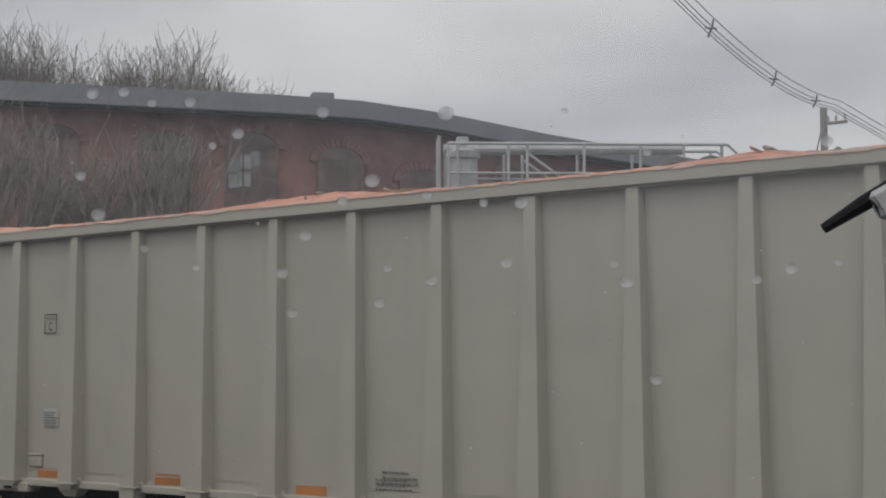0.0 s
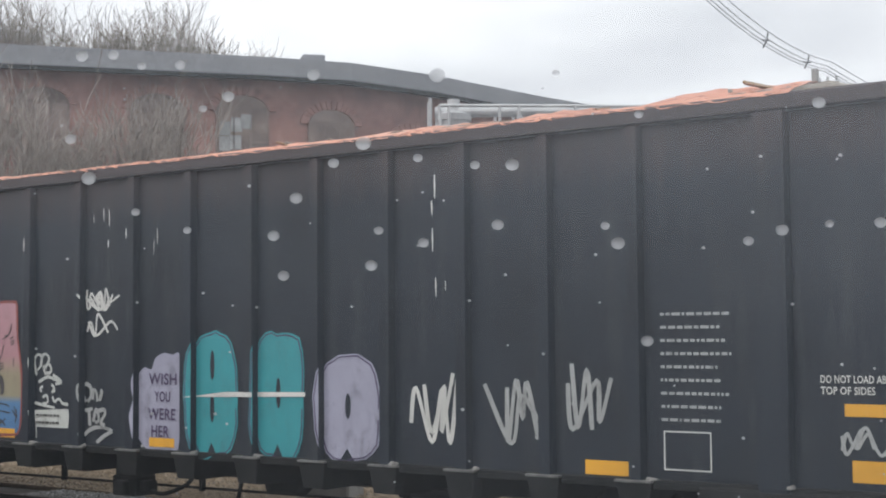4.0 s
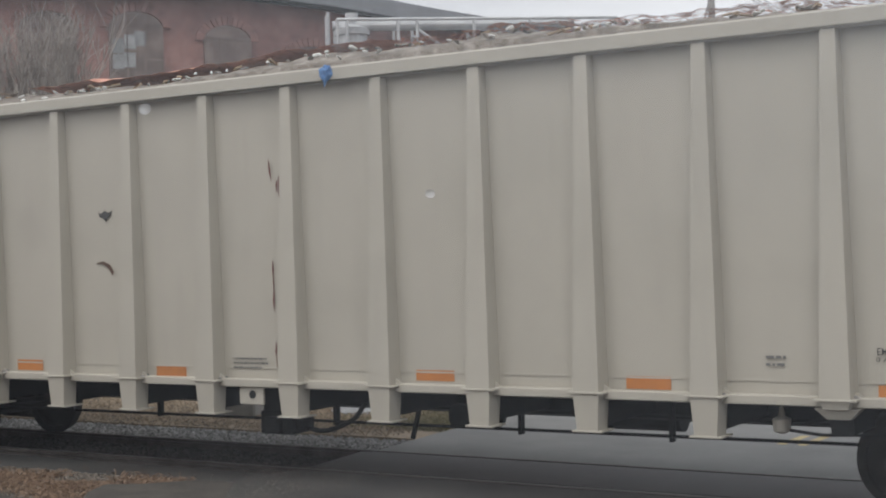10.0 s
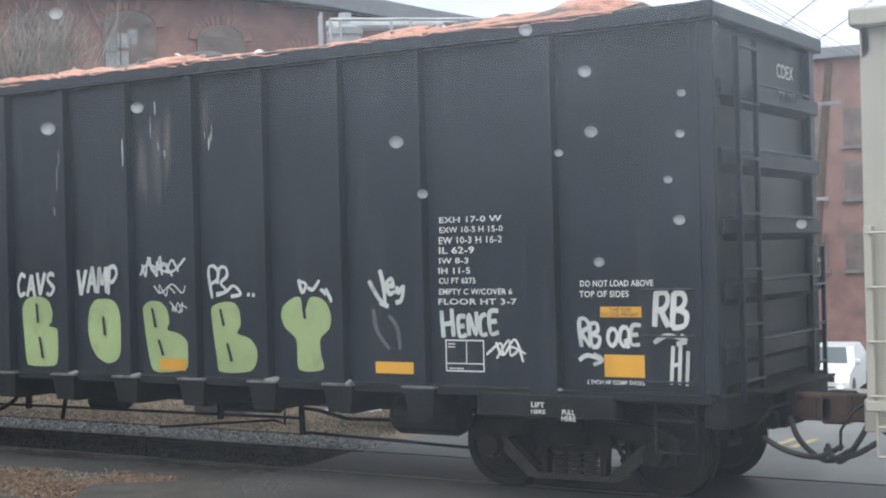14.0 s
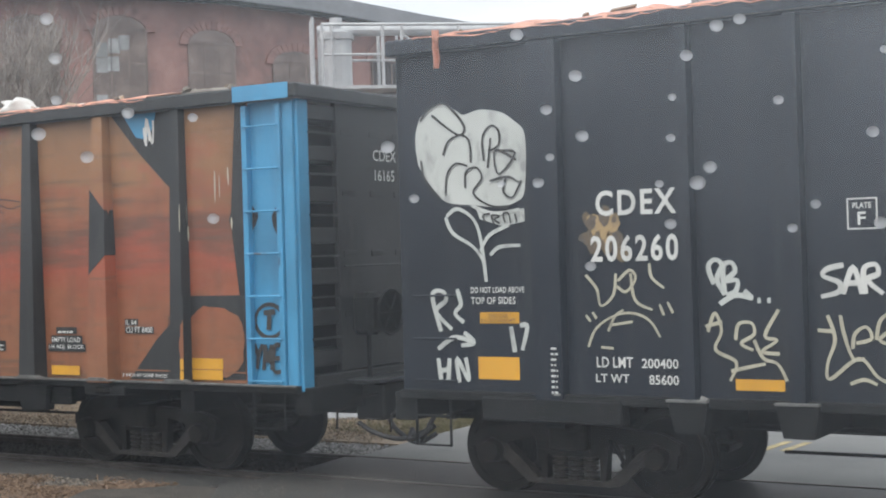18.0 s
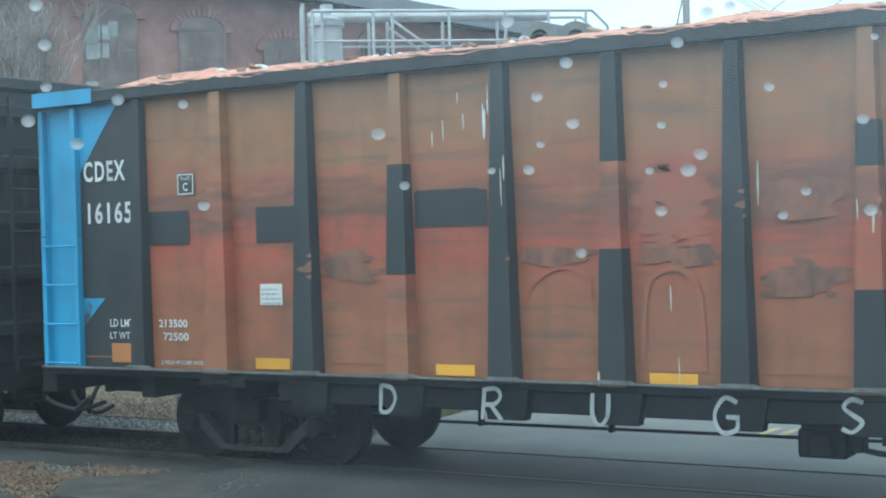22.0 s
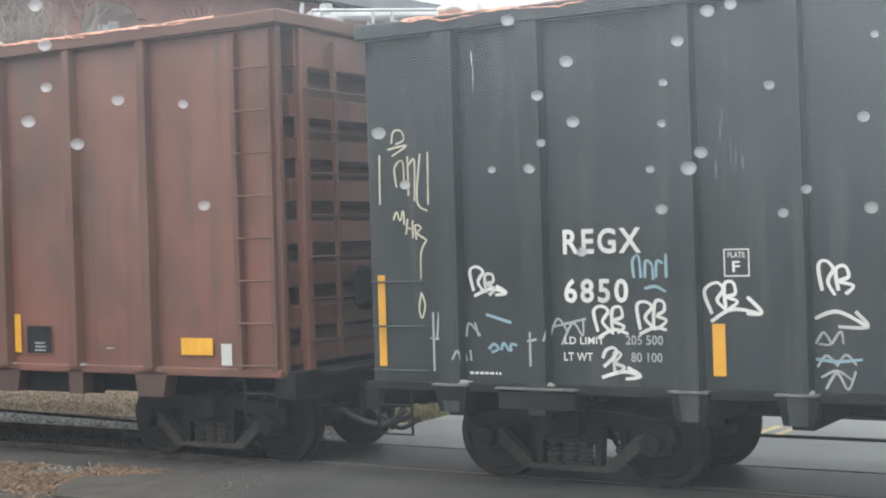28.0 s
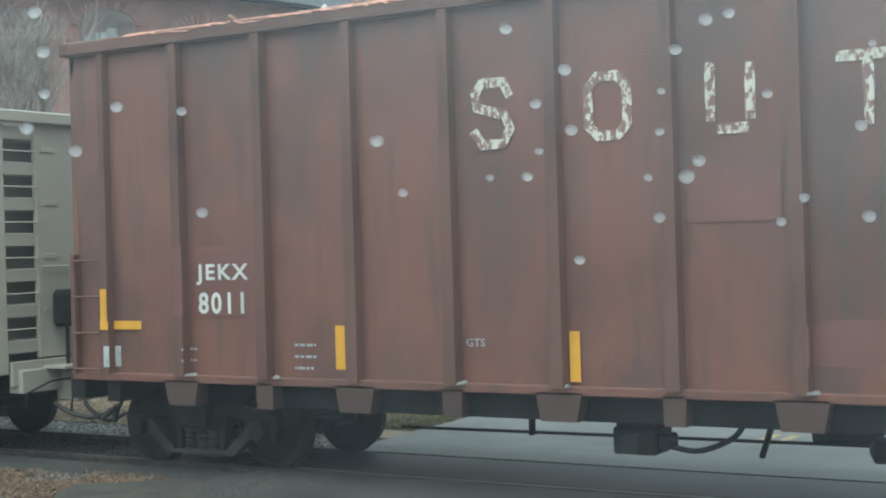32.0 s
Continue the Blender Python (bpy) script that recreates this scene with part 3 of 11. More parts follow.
# ---- white car waiting across the line ----
def parked_car(x, y, z, turn):
    car_ = thing("parked_car", "white saloon car with lit headlights waiting across the track", "car", pose(x, y, z, 0, 0, turn))
    W2 = 0.9
    glassy, g_nt, g_b = mat_base("tinted_car_glass", 0.08)
    g_b.inputs["Base Color"].default_value = (0.10, 0.115, 0.125, 1)
    gloss, p_nt, p_b = mat_base("white_car_paint", 0.25)
    n = tex(p_nt, 3)
    p_nt.links.new(ramp(p_nt, n.outputs[0], [(0.3, (0.62, 0.63, 0.64)), (0.7, (0.74, 0.745, 0.75))]).outputs[0], p_b.inputs["Base Color"])
    lit, l_nt, l_b = mat_base("lit_headlight", 0.2)
    l_b.inputs["Emission Color"].default_value = (1.0, 0.97, 0.9, 1)
    l_b.inputs["Emission Strength"].default_value = 2.0
    side = [(0.0, 0.25), (0.0, 0.55), (0.12, 0.78), (1.1, 0.95), (1.85, 1.42), (3.1, 1.46), (4.0, 1.08), (4.5, 1.0), (4.6, 0.5), (4.5, 0.25)]
    def ring(w, inset):
        return [(w * (1 - inset * max(0, zz - 0.9) * 0.5), yy, zz) for yy, zz in side]
    part("body", hull([ring(-W2, 0.5), ring(-W2 * 0.6, 0.1), ring(W2 * 0.6, 0.1), ring(W2, 0.5)]), gloss, car_)
    part("windscreen", hull([[(-0.62 * k, yy, zz), (0.62 * k, yy, zz), (0.62 * k, yy + 0.02, zz - 0.02), (-0.62 * k, yy + 0.02, zz - 0.02)] for k, yy, zz in ((1.12, 1.16, 1.0), (0.92, 1.80, 1.405))]), glassy, car_, "dark tinted windscreen")
    for sx in (-1, 1):
        part("headlight", hull([[(sx * 0.55, yy, 0.6), (sx * 0.84, yy + 0.06, 0.62), (sx * 0.84, yy + 0.08, 0.76), (sx * 0.55, yy + 0.02, 0.74)] for yy in (-0.02, 0.12)]), lit, car_, "lit white headlight")
        part("fog_lamp", lathe([(-0.03, 0.06), (0.03, 0.06)], "y", 12), lit, car_, "lit round fog lamp").matrix_basis = pose(sx * 0.66, 0.0, 0.42)
        part("mirror", boxes((sx * 0.92 - 0.08, sx * 0.92 + 0.08, 1.45, 1.6, 0.95, 1.1), bevel=0.03), gloss, car_)
        for yy in (0.8, 3.7):
            tyre = part("wheel", lathe([(-0.1, 0.18), (-0.1, 0.3), (-0.07, 0.325), (0.07, 0.325), (0.1, 0.3), (0.1, 0.18)], "x", 24), CABLE, car_, "black tyre on a pale rim")
            tyre.matrix_basis = pose(sx * 0.82, yy, 0.325)
            part("rim", lathe([(-0.08, 0.04), (-0.09, 0.19), (0.09, 0.19), (0.08, 0.04)], "x", 16), GALV, tyre)
    part("grille", boxes((-0.5, 0.5, -0.015, 0.05, 0.58, 0.72), bevel=0.01), UNDER, car_)
    part("bumper_grille", boxes((-0.52, 0.52, -0.012, 0.05, 0.32, 0.46), bevel=0.01), UNDER, car_)
    part("number_plate", boxes((-0.16, 0.16, -0.03, 0.02, 0.48, 0.57)), BOARD, car_)
    return car_


q = bearing(17.15, 0, 40.0)
parked_car(q.x - 0.05, q.y, -1.985, 8)


# ---- railway cars ----
HW = 1.5
RIDERS = []
WHEELS = []


class Spec:
    decals = 0
    seam = False
    rod_end = 6.0


def rib_rings(s, w_top, w_bot, d_top, d_bot, z_low, z_top):
    def ring(w, d, z):
        return [(-w / 2, -HW, z), (-w / 2 + 0.02, -HW - d, z), (w / 2 - 0.02, -HW - d, z), (w / 2, -HW, z)]
    rings = []
    if z_low < s.sill:
        rings.append(ring(w_bot * 0.82, d_bot * 0.9, z_low))
    rings += [ring(w_bot, d_bot, s.sill), ring(w_top, d_top, z_top)]
    return rings


def profile(s, x, z):
    """How far a rib stands out from the sheet at (x, z)."""
    k = min(1, max(0, (z - s.sill) / (s.top - 0.15 - s.sill)))
    for rx, wt, wb, dt, db in s.ribs:
        if abs(x - rx) < lerp(wb, wt, k) / 2:
            return lerp(db, dt, k)
    return 0.0


def sheet(s, x0, x1, z0, z1, seed):
    """A dented side sheet between two ribs, with a thickness."""
    bm = bmesh.new()
    nx, nz = 6, 12
    g = []
    for i in range(nx + 1):
        col = []
        for j in range(nz + 1):
            u, v = i / nx, j / nz
            edge = math.sin(math.pi * u) * math.sin(math.pi * v)
            dent = 0.012 * edge * (0.6 + noise.noise((u * 1.7 + seed * 3.1, v * 3, seed)))
            col.append(bm.verts.new((lerp(x0, x1, u), -HW + dent, lerp(z0, z1, v))))
        g.append(col)
    for i in range(nx):
        for j in range(nz):
            bm.faces.new((g[i][j], g[i + 1][j], g[i + 1][j + 1], g[i][j + 1]))
    box(bm, x0, x1, -HW + 0.03, -HW + 0.05, z0, z1)
    return bm


def wheel_profile():
    return [(-0.14, 0.05), (-0.14, 0.14), (-0.10, 0.15), (-0.075, 0.2), (-0.06, 0.36), (-0.085, 0.38), (-0.085, 0.452), (0.02, 0.457), (0.03, 0.482), (0.055, 0.482),
            (0.06, 0.38), (0.0, 0.36), (0.0, 0.16), (0.05, 0.12), (0.05, 0.05)]


def make_wheelset():
    bm = bmesh.new()
    w = lathe(wheel_profile(), "y", 36)
    bmesh.ops.translate(w, vec=(0, -0.735, 0), verts=w.verts)
    join_into(bm, w)
    w = lathe([(-a, r) for a, r in wheel_profile()], "y", 36)
    bmesh.ops.translate(w, vec=(0, 0.735, 0), verts=w.verts)
    join_into(bm, w)
    join_into(bm, lathe([(-1.08, 0.07), (-0.7, 0.085), (0.7, 0.085), (1.08, 0.07)], "y", 14))
    # end cap bolts and a chalked spoke line show the turn
    for k in range(3):
        a = 2 * math.pi * k / 3
        join_into(bm, boxes((0.05 * math.cos(a) - 0.014, 0.05 * math.cos(a) + 0.014, -1.1, -1.07, 0.05 * math.sin(a) - 0.014, 0.05 * math.sin(a) + 0.014)))
    me = bpy.data.meshes.new("wheelset")
    bmesh.ops.recalc_face_normals(bm, faces=bm.faces)
    bm.to_mesh(me)
    bm.free()
    me.materials.append(STEEL)
    return me


WHEELSET = make_wheelset()


def bar(pts, y0, y1):
    """A prism of an outline in x, z between two depths."""
    return hull([[(x, y, z) for x, z in pts] for y in (y0, y1)])


def frame_mesh():
    bm = bmesh.new()
    y0, y1 = -1.06, -0.93
    for pts in ([(-1.12, 0.5), (-1.12, 0.60), (-0.95, 0.68), (-0.4, 0.74), (0.4, 0.74), (0.95, 0.68), (1.12, 0.60), (1.12, 0.5), (0.7, 0.56), (0.4, 0.62), (-0.4, 0.62), (-0.7, 0.56)],
                [(-0.3, 0.62), (-0.3, 0.46), (-0.2, 0.44), (0.2, 0.44), (0.3, 0.46), (0.3, 0.62)]):
        join_into(bm, bar(pts, y0, y1))
    for sgn in (-1, 1):
        f = lambda pts: [(sgn * x, z) for x, z in pts]
        join_into(bm, bar(f([(0.29, 0.2), (0.35, 0.2), (0.38, 0.65), (0.29, 0.65)]), y0 + 0.006, y1))
        join_into(bm, bar(f([(0.74, 0.36), (0.84, 0.36), (0.84, 0.56), (0.74, 0.56)]), y0 + 0.005, y1))
        join_into(bm, bar(f([(0.98, 0.36), (1.08, 0.36), (1.1, 0.56), (0.98, 0.56)]), y0 + 0.005, y1))
    bmesh.ops.bevel(bm, geom=[e for e in bm.edges if e.calc_length() > 0.08], offset=0.008, segments=1, affect="EDGES")
    return bm


def tie_mesh():
    """The lower chord of a side frame: a spring seat and two slim arms that rise to the axle boxes."""
    bm = bar([(-0.42, 0.15), (0.42, 0.15), (0.44, 0.205), (-0.44, 0.205)], -1.075, -0.93)
    for sgn in (-1, 1):
        join_into(bm, bar([(sgn * x, z) for x, z in ((0.40, 0.15), (0.50, 0.17), (0.84, 0.46), (0.80, 0.53), (0.73, 0.52), (0.40, 0.225))], -1.07, -0.93))
    bmesh.ops.bevel(bm, geom=[e for e in bm.edges if e.calc_length() > 0.08], offset=0.008, segments=1, affect="EDGES")
    return bm


def truck(car, x):
    bm = boxes((-0.2, 0.2, -1.2, 1.2, 0.5, 0.78), (-0.5, 0.5, -0.4, 0.4, 0.72, 0.86), (-1.3, 1.3, -0.2, 0.2, 0.42, 0.5), bevel=0.02)
    tr = part("truck", bm, STEEL, car, "grimy cast steel two-axle truck")
    tr.matrix_basis = pose(x, 0, 0)
    fr = part("side_frame", frame_mesh(), STEEL, tr)
    twin(fr, pose(0, 0, 0, 0, 0, 180))
    tie = part("tie_bar", tie_mesh(), DUSTY, tr, "dusty lower arm of the side frame")
    twin(tie, pose(0, 0, 0, 0, 0, 180))
    for sx in (-0.17, 0.0, 0.17):
        prof = [(0.2, 0.03)]
        for k in range(5):
            prof += [(0.207 + k * 0.05, 0.076), (0.232 + k * 0.05, 0.08), (0.238 + k * 0.05, 0.052), (0.25 + k * 0.05, 0.052)]
        sp = part("spring", lathe(prof, "z", 12), DUSTY, tr, "coil spring")
        sp.matrix_basis = pose(sx, -1.0, 0)
        twin(sp, pose(sx, 1.0, 0))
    for wx in (-0.9, 0.9):
        cap = part("bearing_box", join_into(lathe([(-1.16, 0.02), (-1.16, 0.1), (-1.1, 0.125), (-0.95, 0.13), (-0.9, 0.1)], "y", 18),
                                            boxes((-0.14, 0.14, -1.06, -0.92, 0.06, 0.15), bevel=0.01)), STEEL, tr)
        cap.matrix_basis = pose(wx, 0, 0.457)
        ws = new("wheelset", WHEELSET)
        ws.parent = tr
        ws.matrix_basis = pose(wx, 0, 0.457)
        WHEELS.append((ws, wx))
    part("brake_beam", tube([(-0.42, -0.8, 0.33), (-0.42, 0.8, 0.33)], 0.035, 6), STEEL, tr)
    part("brake_beam", tube([(0.42, -0.8, 0.33), (0.42, 0.8, 0.33)], 0.035, 6), STEEL, tr)
    part("brake_lever", tube([(0.1, -0.72, 0.86), (0.42, -0.72, 0.3)], 0.025, 6), STEEL, tr)
    return tr


def side_ladder(s, car, x0, x1, z0, z1, step, material, stand=0.09):
    y = -HW - stand
    lad = part("ladder", boxes((x0 - 0.035, x0 + 0.035, y, -HW, z0, z1), (x1 - 0.035, x1 + 0.035, y, -HW, z0, z1), bevel=0.006), material, car)
    z = z0 + 0.06
    while z < z1 - 0.02:
        part("rung", tube([(x0, y - 0.012, z), (x1, y - 0.012, z)], 0.013, 6), material, lad)
        z += step
    return lad


def step_stirrup(car, x0, x1, z0, z1, material):
    y = -HW - 0.05
    part("stirrup", tube([(x0, y, z1), (x0, y, z0), (x1, y, z0), (x1, y, z1)], 0.018, 6), material, car)
    part("stirrup", tube([(x0, y, lerp(z0, z1, 0.55)), (x1, y, lerp(z0, z1, 0.55))], 0.016, 6), material, car)


def hose(car, pts, material=None):
    p = [Vector(q) for q in pts]
    smooth_pts = []
    for i in range(len(p) - 1):
        a, b, c, d = p[max(i - 1, 0)], p[i], p[i + 1], p[min(i + 2, len(p) - 1)]
        for k in range(5):
            u = k / 5
            smooth_pts.append(0.5 * (2 * b + (c - a) * u + (2 * a - 5 * b + 4 * c - d) * u * u + (3 * b - a - 3 * c + d) * u ** 3))
    smooth_pts.append(p[-1])
    return part("air_hose", tube(smooth_pts, 0.028, 7), material or CABLE, car, "black rubber brake hose")


def running_gear(s, car, half, material):
    """Couplers, draft sills, brake gear and hoses that every car has."""
    e = half
    part("centre_sill", boxes((-e - 0.25, e + 0.25, -0.3, 0.3, 0.66, s.sill - 0.02), bevel=0.02), material, car)
    for sgn in (-1, 1):
        bm = boxes((0, 0.42, -0.11, 0.11, 0.72, 0.98), (0.34, 0.62, -0.17, 0.1, 0.70, 1.0), (0.5, 0.68, 0.04, 0.17, 0.74, 0.97), bevel=0.025)
        cp = part("coupler", bm, DARKRUST, car, "rusty cast knuckle coupler")
        cp.matrix_basis = pose(sgn * (e + 0.2), 0, 0, 0, 0, 0 if sgn > 0 else 180)
        part("cut_lever", tube([(sgn * (e + 0.35), 0.15, 0.95), (sgn * (e + 0.3), -0.9, 0.92), (sgn * (e + 0.3), -1.3, 0.8), (sgn * (e + 0.3), -1.32, 0.62)], 0.014, 6), STEEL, car)
        hose(car, [(sgn * (e + 0.3), -0.35, 0.78), (sgn * (e + 0.42), -0.4, 0.55), (sgn * (e + 0.62), -0.25, 0.36), (sgn * (e + 0.8), -0.1, 0.45)])
        hose(car, [(sgn * (e + 0.15), -0.7, 0.62), (sgn * (e + 0.35), -0.65, 0.50), (sgn * (e + 0.6), -0.5, 0.43), (sgn * (e + 0.75), -0.2, 0.5)])
        part("angle_cock", boxes((sgn * (e + 0.12) - 0.06, sgn * (e + 0.12) + 0.06, -0.42, -0.28, 0.66, 0.82), bevel=0.015), STEEL, car)
    part("brake_cylinder", lathe([(-0.26, 0.05), (-0.26, 0.13), (0.26, 0.13), (0.34, 0.08), (0.36, 0.04)], "x", 16), material, car).matrix_basis = pose(s.brake_x, -0.55, 0.66)
    part("air_reservoir", lathe([(-0.5, 0.05), (-0.45, 0.15), (0.45, 0.15), (0.5, 0.05)], "x", 16), material, car).matrix_basis = pose(s.brake_x + 1.6, 0.3, 0.62)
    part("control_valve", boxes((-0.22, 0.22, -0.18, 0.18, 0, 0.26), (-0.1, 0.1, -0.26, -0.16, 0.02, 0.2), (0.2, 0.34, -0.1, 0.1, 0.05, 0.2), bevel=0.02), material, car).matrix_basis = pose(s.valve_x, -1.05, 0.45)
    part("valve_bracket", boxes((-0.2, 0.2, -0.14, 0.14, 0.68, s.sill), bevel=0.01), material, car).matrix_basis = pose(s.valve_x, -1.05, 0)
    hose(car, [(s.valve_x + 0.3, -1.05, 0.52), (s.valve_x + 0.6, -1.1, 0.5), (s.valve_x + 0.9, -1.0, 0.62), (s.valve_x + 1.0, -0.9, 0.8)], material)
    part("brake_rod", tube([(-6.0, -0.62, 0.52), (s.rod_end, -0.62, 0.56)], 0.018, 6), material, car)
    part("brake_pipe", tube([(-e, -0.4, 0.72), (e, -0.4, 0.72)], 0.022, 6), material, car)
    part("brake_lever", tube([(s.brake_x - 0.6, -0.7, 0.8), (s.brake_x - 0.75, -0.65, 0.4)], 0.03, 6), material, car)


def grit_mesh():
    bm = bmesh.new()
    bmesh.ops.create_icosphere(bm, subdivisions=2, radius=0.08)
    for v in bm.verts:
        k = 1 + 0.5 * noise.noise(v.co * 23)
        v.co = Vector((v.co.x * k, v.co.y * k * 0.5, max(-0.002, v.co.z * k * 0.45)))
    me = bpy.data.meshes.new("grit_heap")
    bm.to_mesh(me)
    bm.free()
    me.materials.append(STONE)
    return me


GRIT = grit_mesh()


def gondola(name, label, X, s):
    """An open-top gondola. X: where its middle stands in the train."""
    car = thing(name, label, "railway car", pose(X + run_at(0), TRACK_Y, 0), "cars of the freight train")
    RIDERS.append((car, X, TRACK_Y))
    s.car = car
    half = s.length / 2
    zt = s.top - 0.16
    xs = [-half + 0.02] + [r[0] for r in s.ribs] + [half - 0.02]
    for i, (x0, x1) in enumerate(zip(xs, xs[1:])):
        mt = s.sheet_mat(i) if s.sheet_mat else s.body
        part("side_sheet", sheet(s, x0, x1, s.sill, zt, i + X), mt, car, smooth=True)
    meshes = {}
    for i, r in enumerate(s.ribs):
        mt = s.rib_mat(i) if s.rib_mat else s.rib
        key = (r[1:], mt.name, s.rib_low(i))
        if key not in meshes:
            bm = hull(rib_rings(s, *r[1:], s.rib_low(i), zt))
            ob = part("side_rib", bm, mt, car)
            meshes[key] = ob.data
        else:
            ob = new("side_rib", meshes[key])
            ob.parent = car
        ob.matrix_basis = pose(r[0], 0, 0)
    if s.seam:
        for x0, x1 in zip(xs, xs[1:]):
            part("weld_seam", boxes((x0 + 0.16, x1 - 0.16, -HW - 0.007, -HW + 0.002, s.sill + 0.13, s.sill + 0.146)), s.body, car)
    part("far_side", boxes((-half, half, HW, HW + 0.12, s.sill, zt)), s.body, car)
    d = s.chord
    part("top_chord", boxes((-half, half, -HW - d, -HW + 0.06, zt, s.top), bevel=0.02), s.chord_mat, car)
    part("top_chord", boxes((-half, half, HW - 0.06, HW + d, zt, s.top), bevel=0.02), s.chord_mat, car)
    part("floor", boxes((-half, half, -HW + 0.05, HW, s.sill - 0.02, s.sill + 0.06)), s.under, car)
    part("side_sill", boxes((-half, half, -HW - s.sill_out, -HW + 0.06, s.sill - 0.07, s.sill + 0.02), bevel=0.01), s.sill_mat, car)
    part("side_sill", boxes((-half, half, HW - 0.06, HW + 0.1, s.sill - 0.07, s.sill + 0.02), bevel=0.01), s.sill_mat, car)
    part("end_wall", boxes((-half, -half + 0.08, -HW, HW, s.sill, zt)), s.body, car)
    part("end_chord", boxes((-half - 0.06, -half + 0.1, -HW - d - 0.005, HW + d + 0.005, zt + 0.004, s.top + 0.003), bevel=0.02), s.chord_mat, car)
    part("end_chord", boxes((half - 0.1, half + 0.1, -HW - d - 0.005, HW + d + 0.005, zt + 0.004, s.top + 0.003), bevel=0.02), s.chord_mat, car)
    for r in s.ribs:
        part("cross_bearer", boxes((r[0] - 0.1, r[0] + 0.1, -HW + 0.02, HW, s.sill - 0.32, s.sill - 0.03)), s.under, car)
    for sgn in (-1, 1):
        truck(car, sgn * s.truck_x)
        inset = 0.3 if s.sill_mat is GREY else 0.0
        part("end_sill", boxes((sgn * half - 0.12, sgn * half + 0.12, -HW + inset, HW - inset, s.sill - 0.3, s.sill - 0.01), bevel=0.01), s.sill_mat if s.sill_mat is GREY else s.under, car)
    running_gear(s, car, half, s.under)
    for hx in (-4.4, -2.9, -0.2, 2.2, 3.9) if s.rod_end > 5 else (-4.4, -2.9, -0.2, 3.09 if s.rod_end > 2 else 1.06):
        part("rod_hanger", boxes((hx - 0.02, hx + 0.02, -0.66, -0.58, 0.5, s.sill - 0.1)), s.under, car)
    for i, r in enumerate(s.ribs):
        if (i * 7 + int(abs(X))) % 3:
            ob = new("grit_heap", GRIT)
            ob.parent = car
            ob.matrix_basis = pose(r[0] + random.uniform(0.1, 0.17), -HW - 0.07, s.sill + 0.012, 0, 0, random.uniform(0, 360)) @ Matrix.Scale(random.uniform(0.6, 1.15), 4)
    if s.under is UNDER and s.body not in (GREY, RED) and s.ribs[0][1] != 0.16:
        for r in s.ribs:
            if abs(abs(r[0]) - s.truck_x) > 0.2:
                part("rib_lip", boxes((r[0] - 0.2, r[0] + 0.19, -HW - 0.15, -HW, s.sill - 0.012, s.sill + 0.01), bevel=0.003), WORN_EDGE, car)
                part("rib_foot", hull([[(r[0] - a, -HW - d, z), (r[0] + a, -HW - d, z), (r[0] + a, -HW + 0.05, z), (r[0] - a, -HW + 0.05, z)] for a, d, z in ((0.14, 0.1, min(0.8, s.rib_low(1))), (0.19, 0.13, s.sill - 0.014))]), s.under, car)
    return car


def slotted_end(s, material, dark, post=None):
    """The open end frame: a middle plate, corner posts and seven cross beams with gaps between."""
    car, x = s.car, s.length / 2
    z0, z1 = s.sill, s.top - 0.16
    part("end_wall", boxes((x - 0.5, x - 0.42, -HW + 0.02, HW, z0, z1)), dark, car)
    part("end_plate", boxes((x - 0.05, x + 0.02, -0.8, 0.86, z0 + 0.12, z1 + 0.02), bevel=0.008), material, car)
    for k in range(4):
        for yy in (-0.6, -0.05, 0.45):
            zz = lerp(z0 + 0.7, z1 - 0.35, k / 3)
            part("stake_slot", boxes((x + 0.02, x + 0.035, yy - 0.12, yy + 0.12, zz, zz + 0.07), bevel=0.006), material, car)
    for y in (-HW + 0.03, HW - 0.2):
        part("corner_post", boxes((x - 0.16, x + 0.03, y - 0.05, y + 0.15, z0 - 0.05, z1), bevel=0.012), post or material, car)
    for k in range(7):
        z = lerp(z0 + 0.28, z1 - 0.12, k / 6)
        part("cross_beam", boxes((x - 0.4, x - 0.005, -HW + 0.1, HW - 0.1, z - 0.085, z + 0.085), bevel=0.012), material, car)
        part("grab_iron", tube([(x + 0.04, -HW + 0.15, z + 0.22), (x + 0.04, -0.8, z + 0.22)], 0.012, 6), material, car)
    part("end_shelf", boxes((x - 0.05, x + 0.45, -0.8, 0.7, z0 - 0.02, z0 + 0.02), (x + 0.0, x + 0.06, -1.3, 1.3, z0 - 0.2, z0 + 0.1), bevel=0.006), material, car)
    part("buffer_block", boxes((x + 0.02, x + 0.4, -0.55, 0.5, z0 - 0.45, z0 - 0.04), bevel=0.02), material, car)
    part("handrail", tube([(x + 0.06, -0.75, z0 + 1.28), (x + 0.06, 0.6, z0 + 1.28)], 0.014, 6), material, car)
    wheel = part("brake_wheel", lathe([(0.0, 0.255), (0.02, 0.27), (0.04, 0.255), (0.02, 0.235), (0.0, 0.255)], "x", 28), UNDER, car, "black hand brake wheel")
    wheel.matrix_basis = pose(x + 0.35, -0.32, z0 + 0.75)
    for k in range(6):
        a = math.pi * k / 3
        part("spoke", tube([(0.02, 0, 0), (0.02, 0.25 * math.cos(a), 0.25 * math.sin(a))], 0.012, 5), UNDER, wheel)
    part("brake_housing", boxes((x + 0.02, x + 0.3, -0.62, -0.32, z0 + 0.5, z0 + 0.98), bevel=0.06), UNDER, car)
    part("brake_rod", tube([(x + 0.16, -0.46, z0 + 0.5), (x + 0.16, -0.46, z0 - 0.1)], 0.025, 8), UNDER, car)


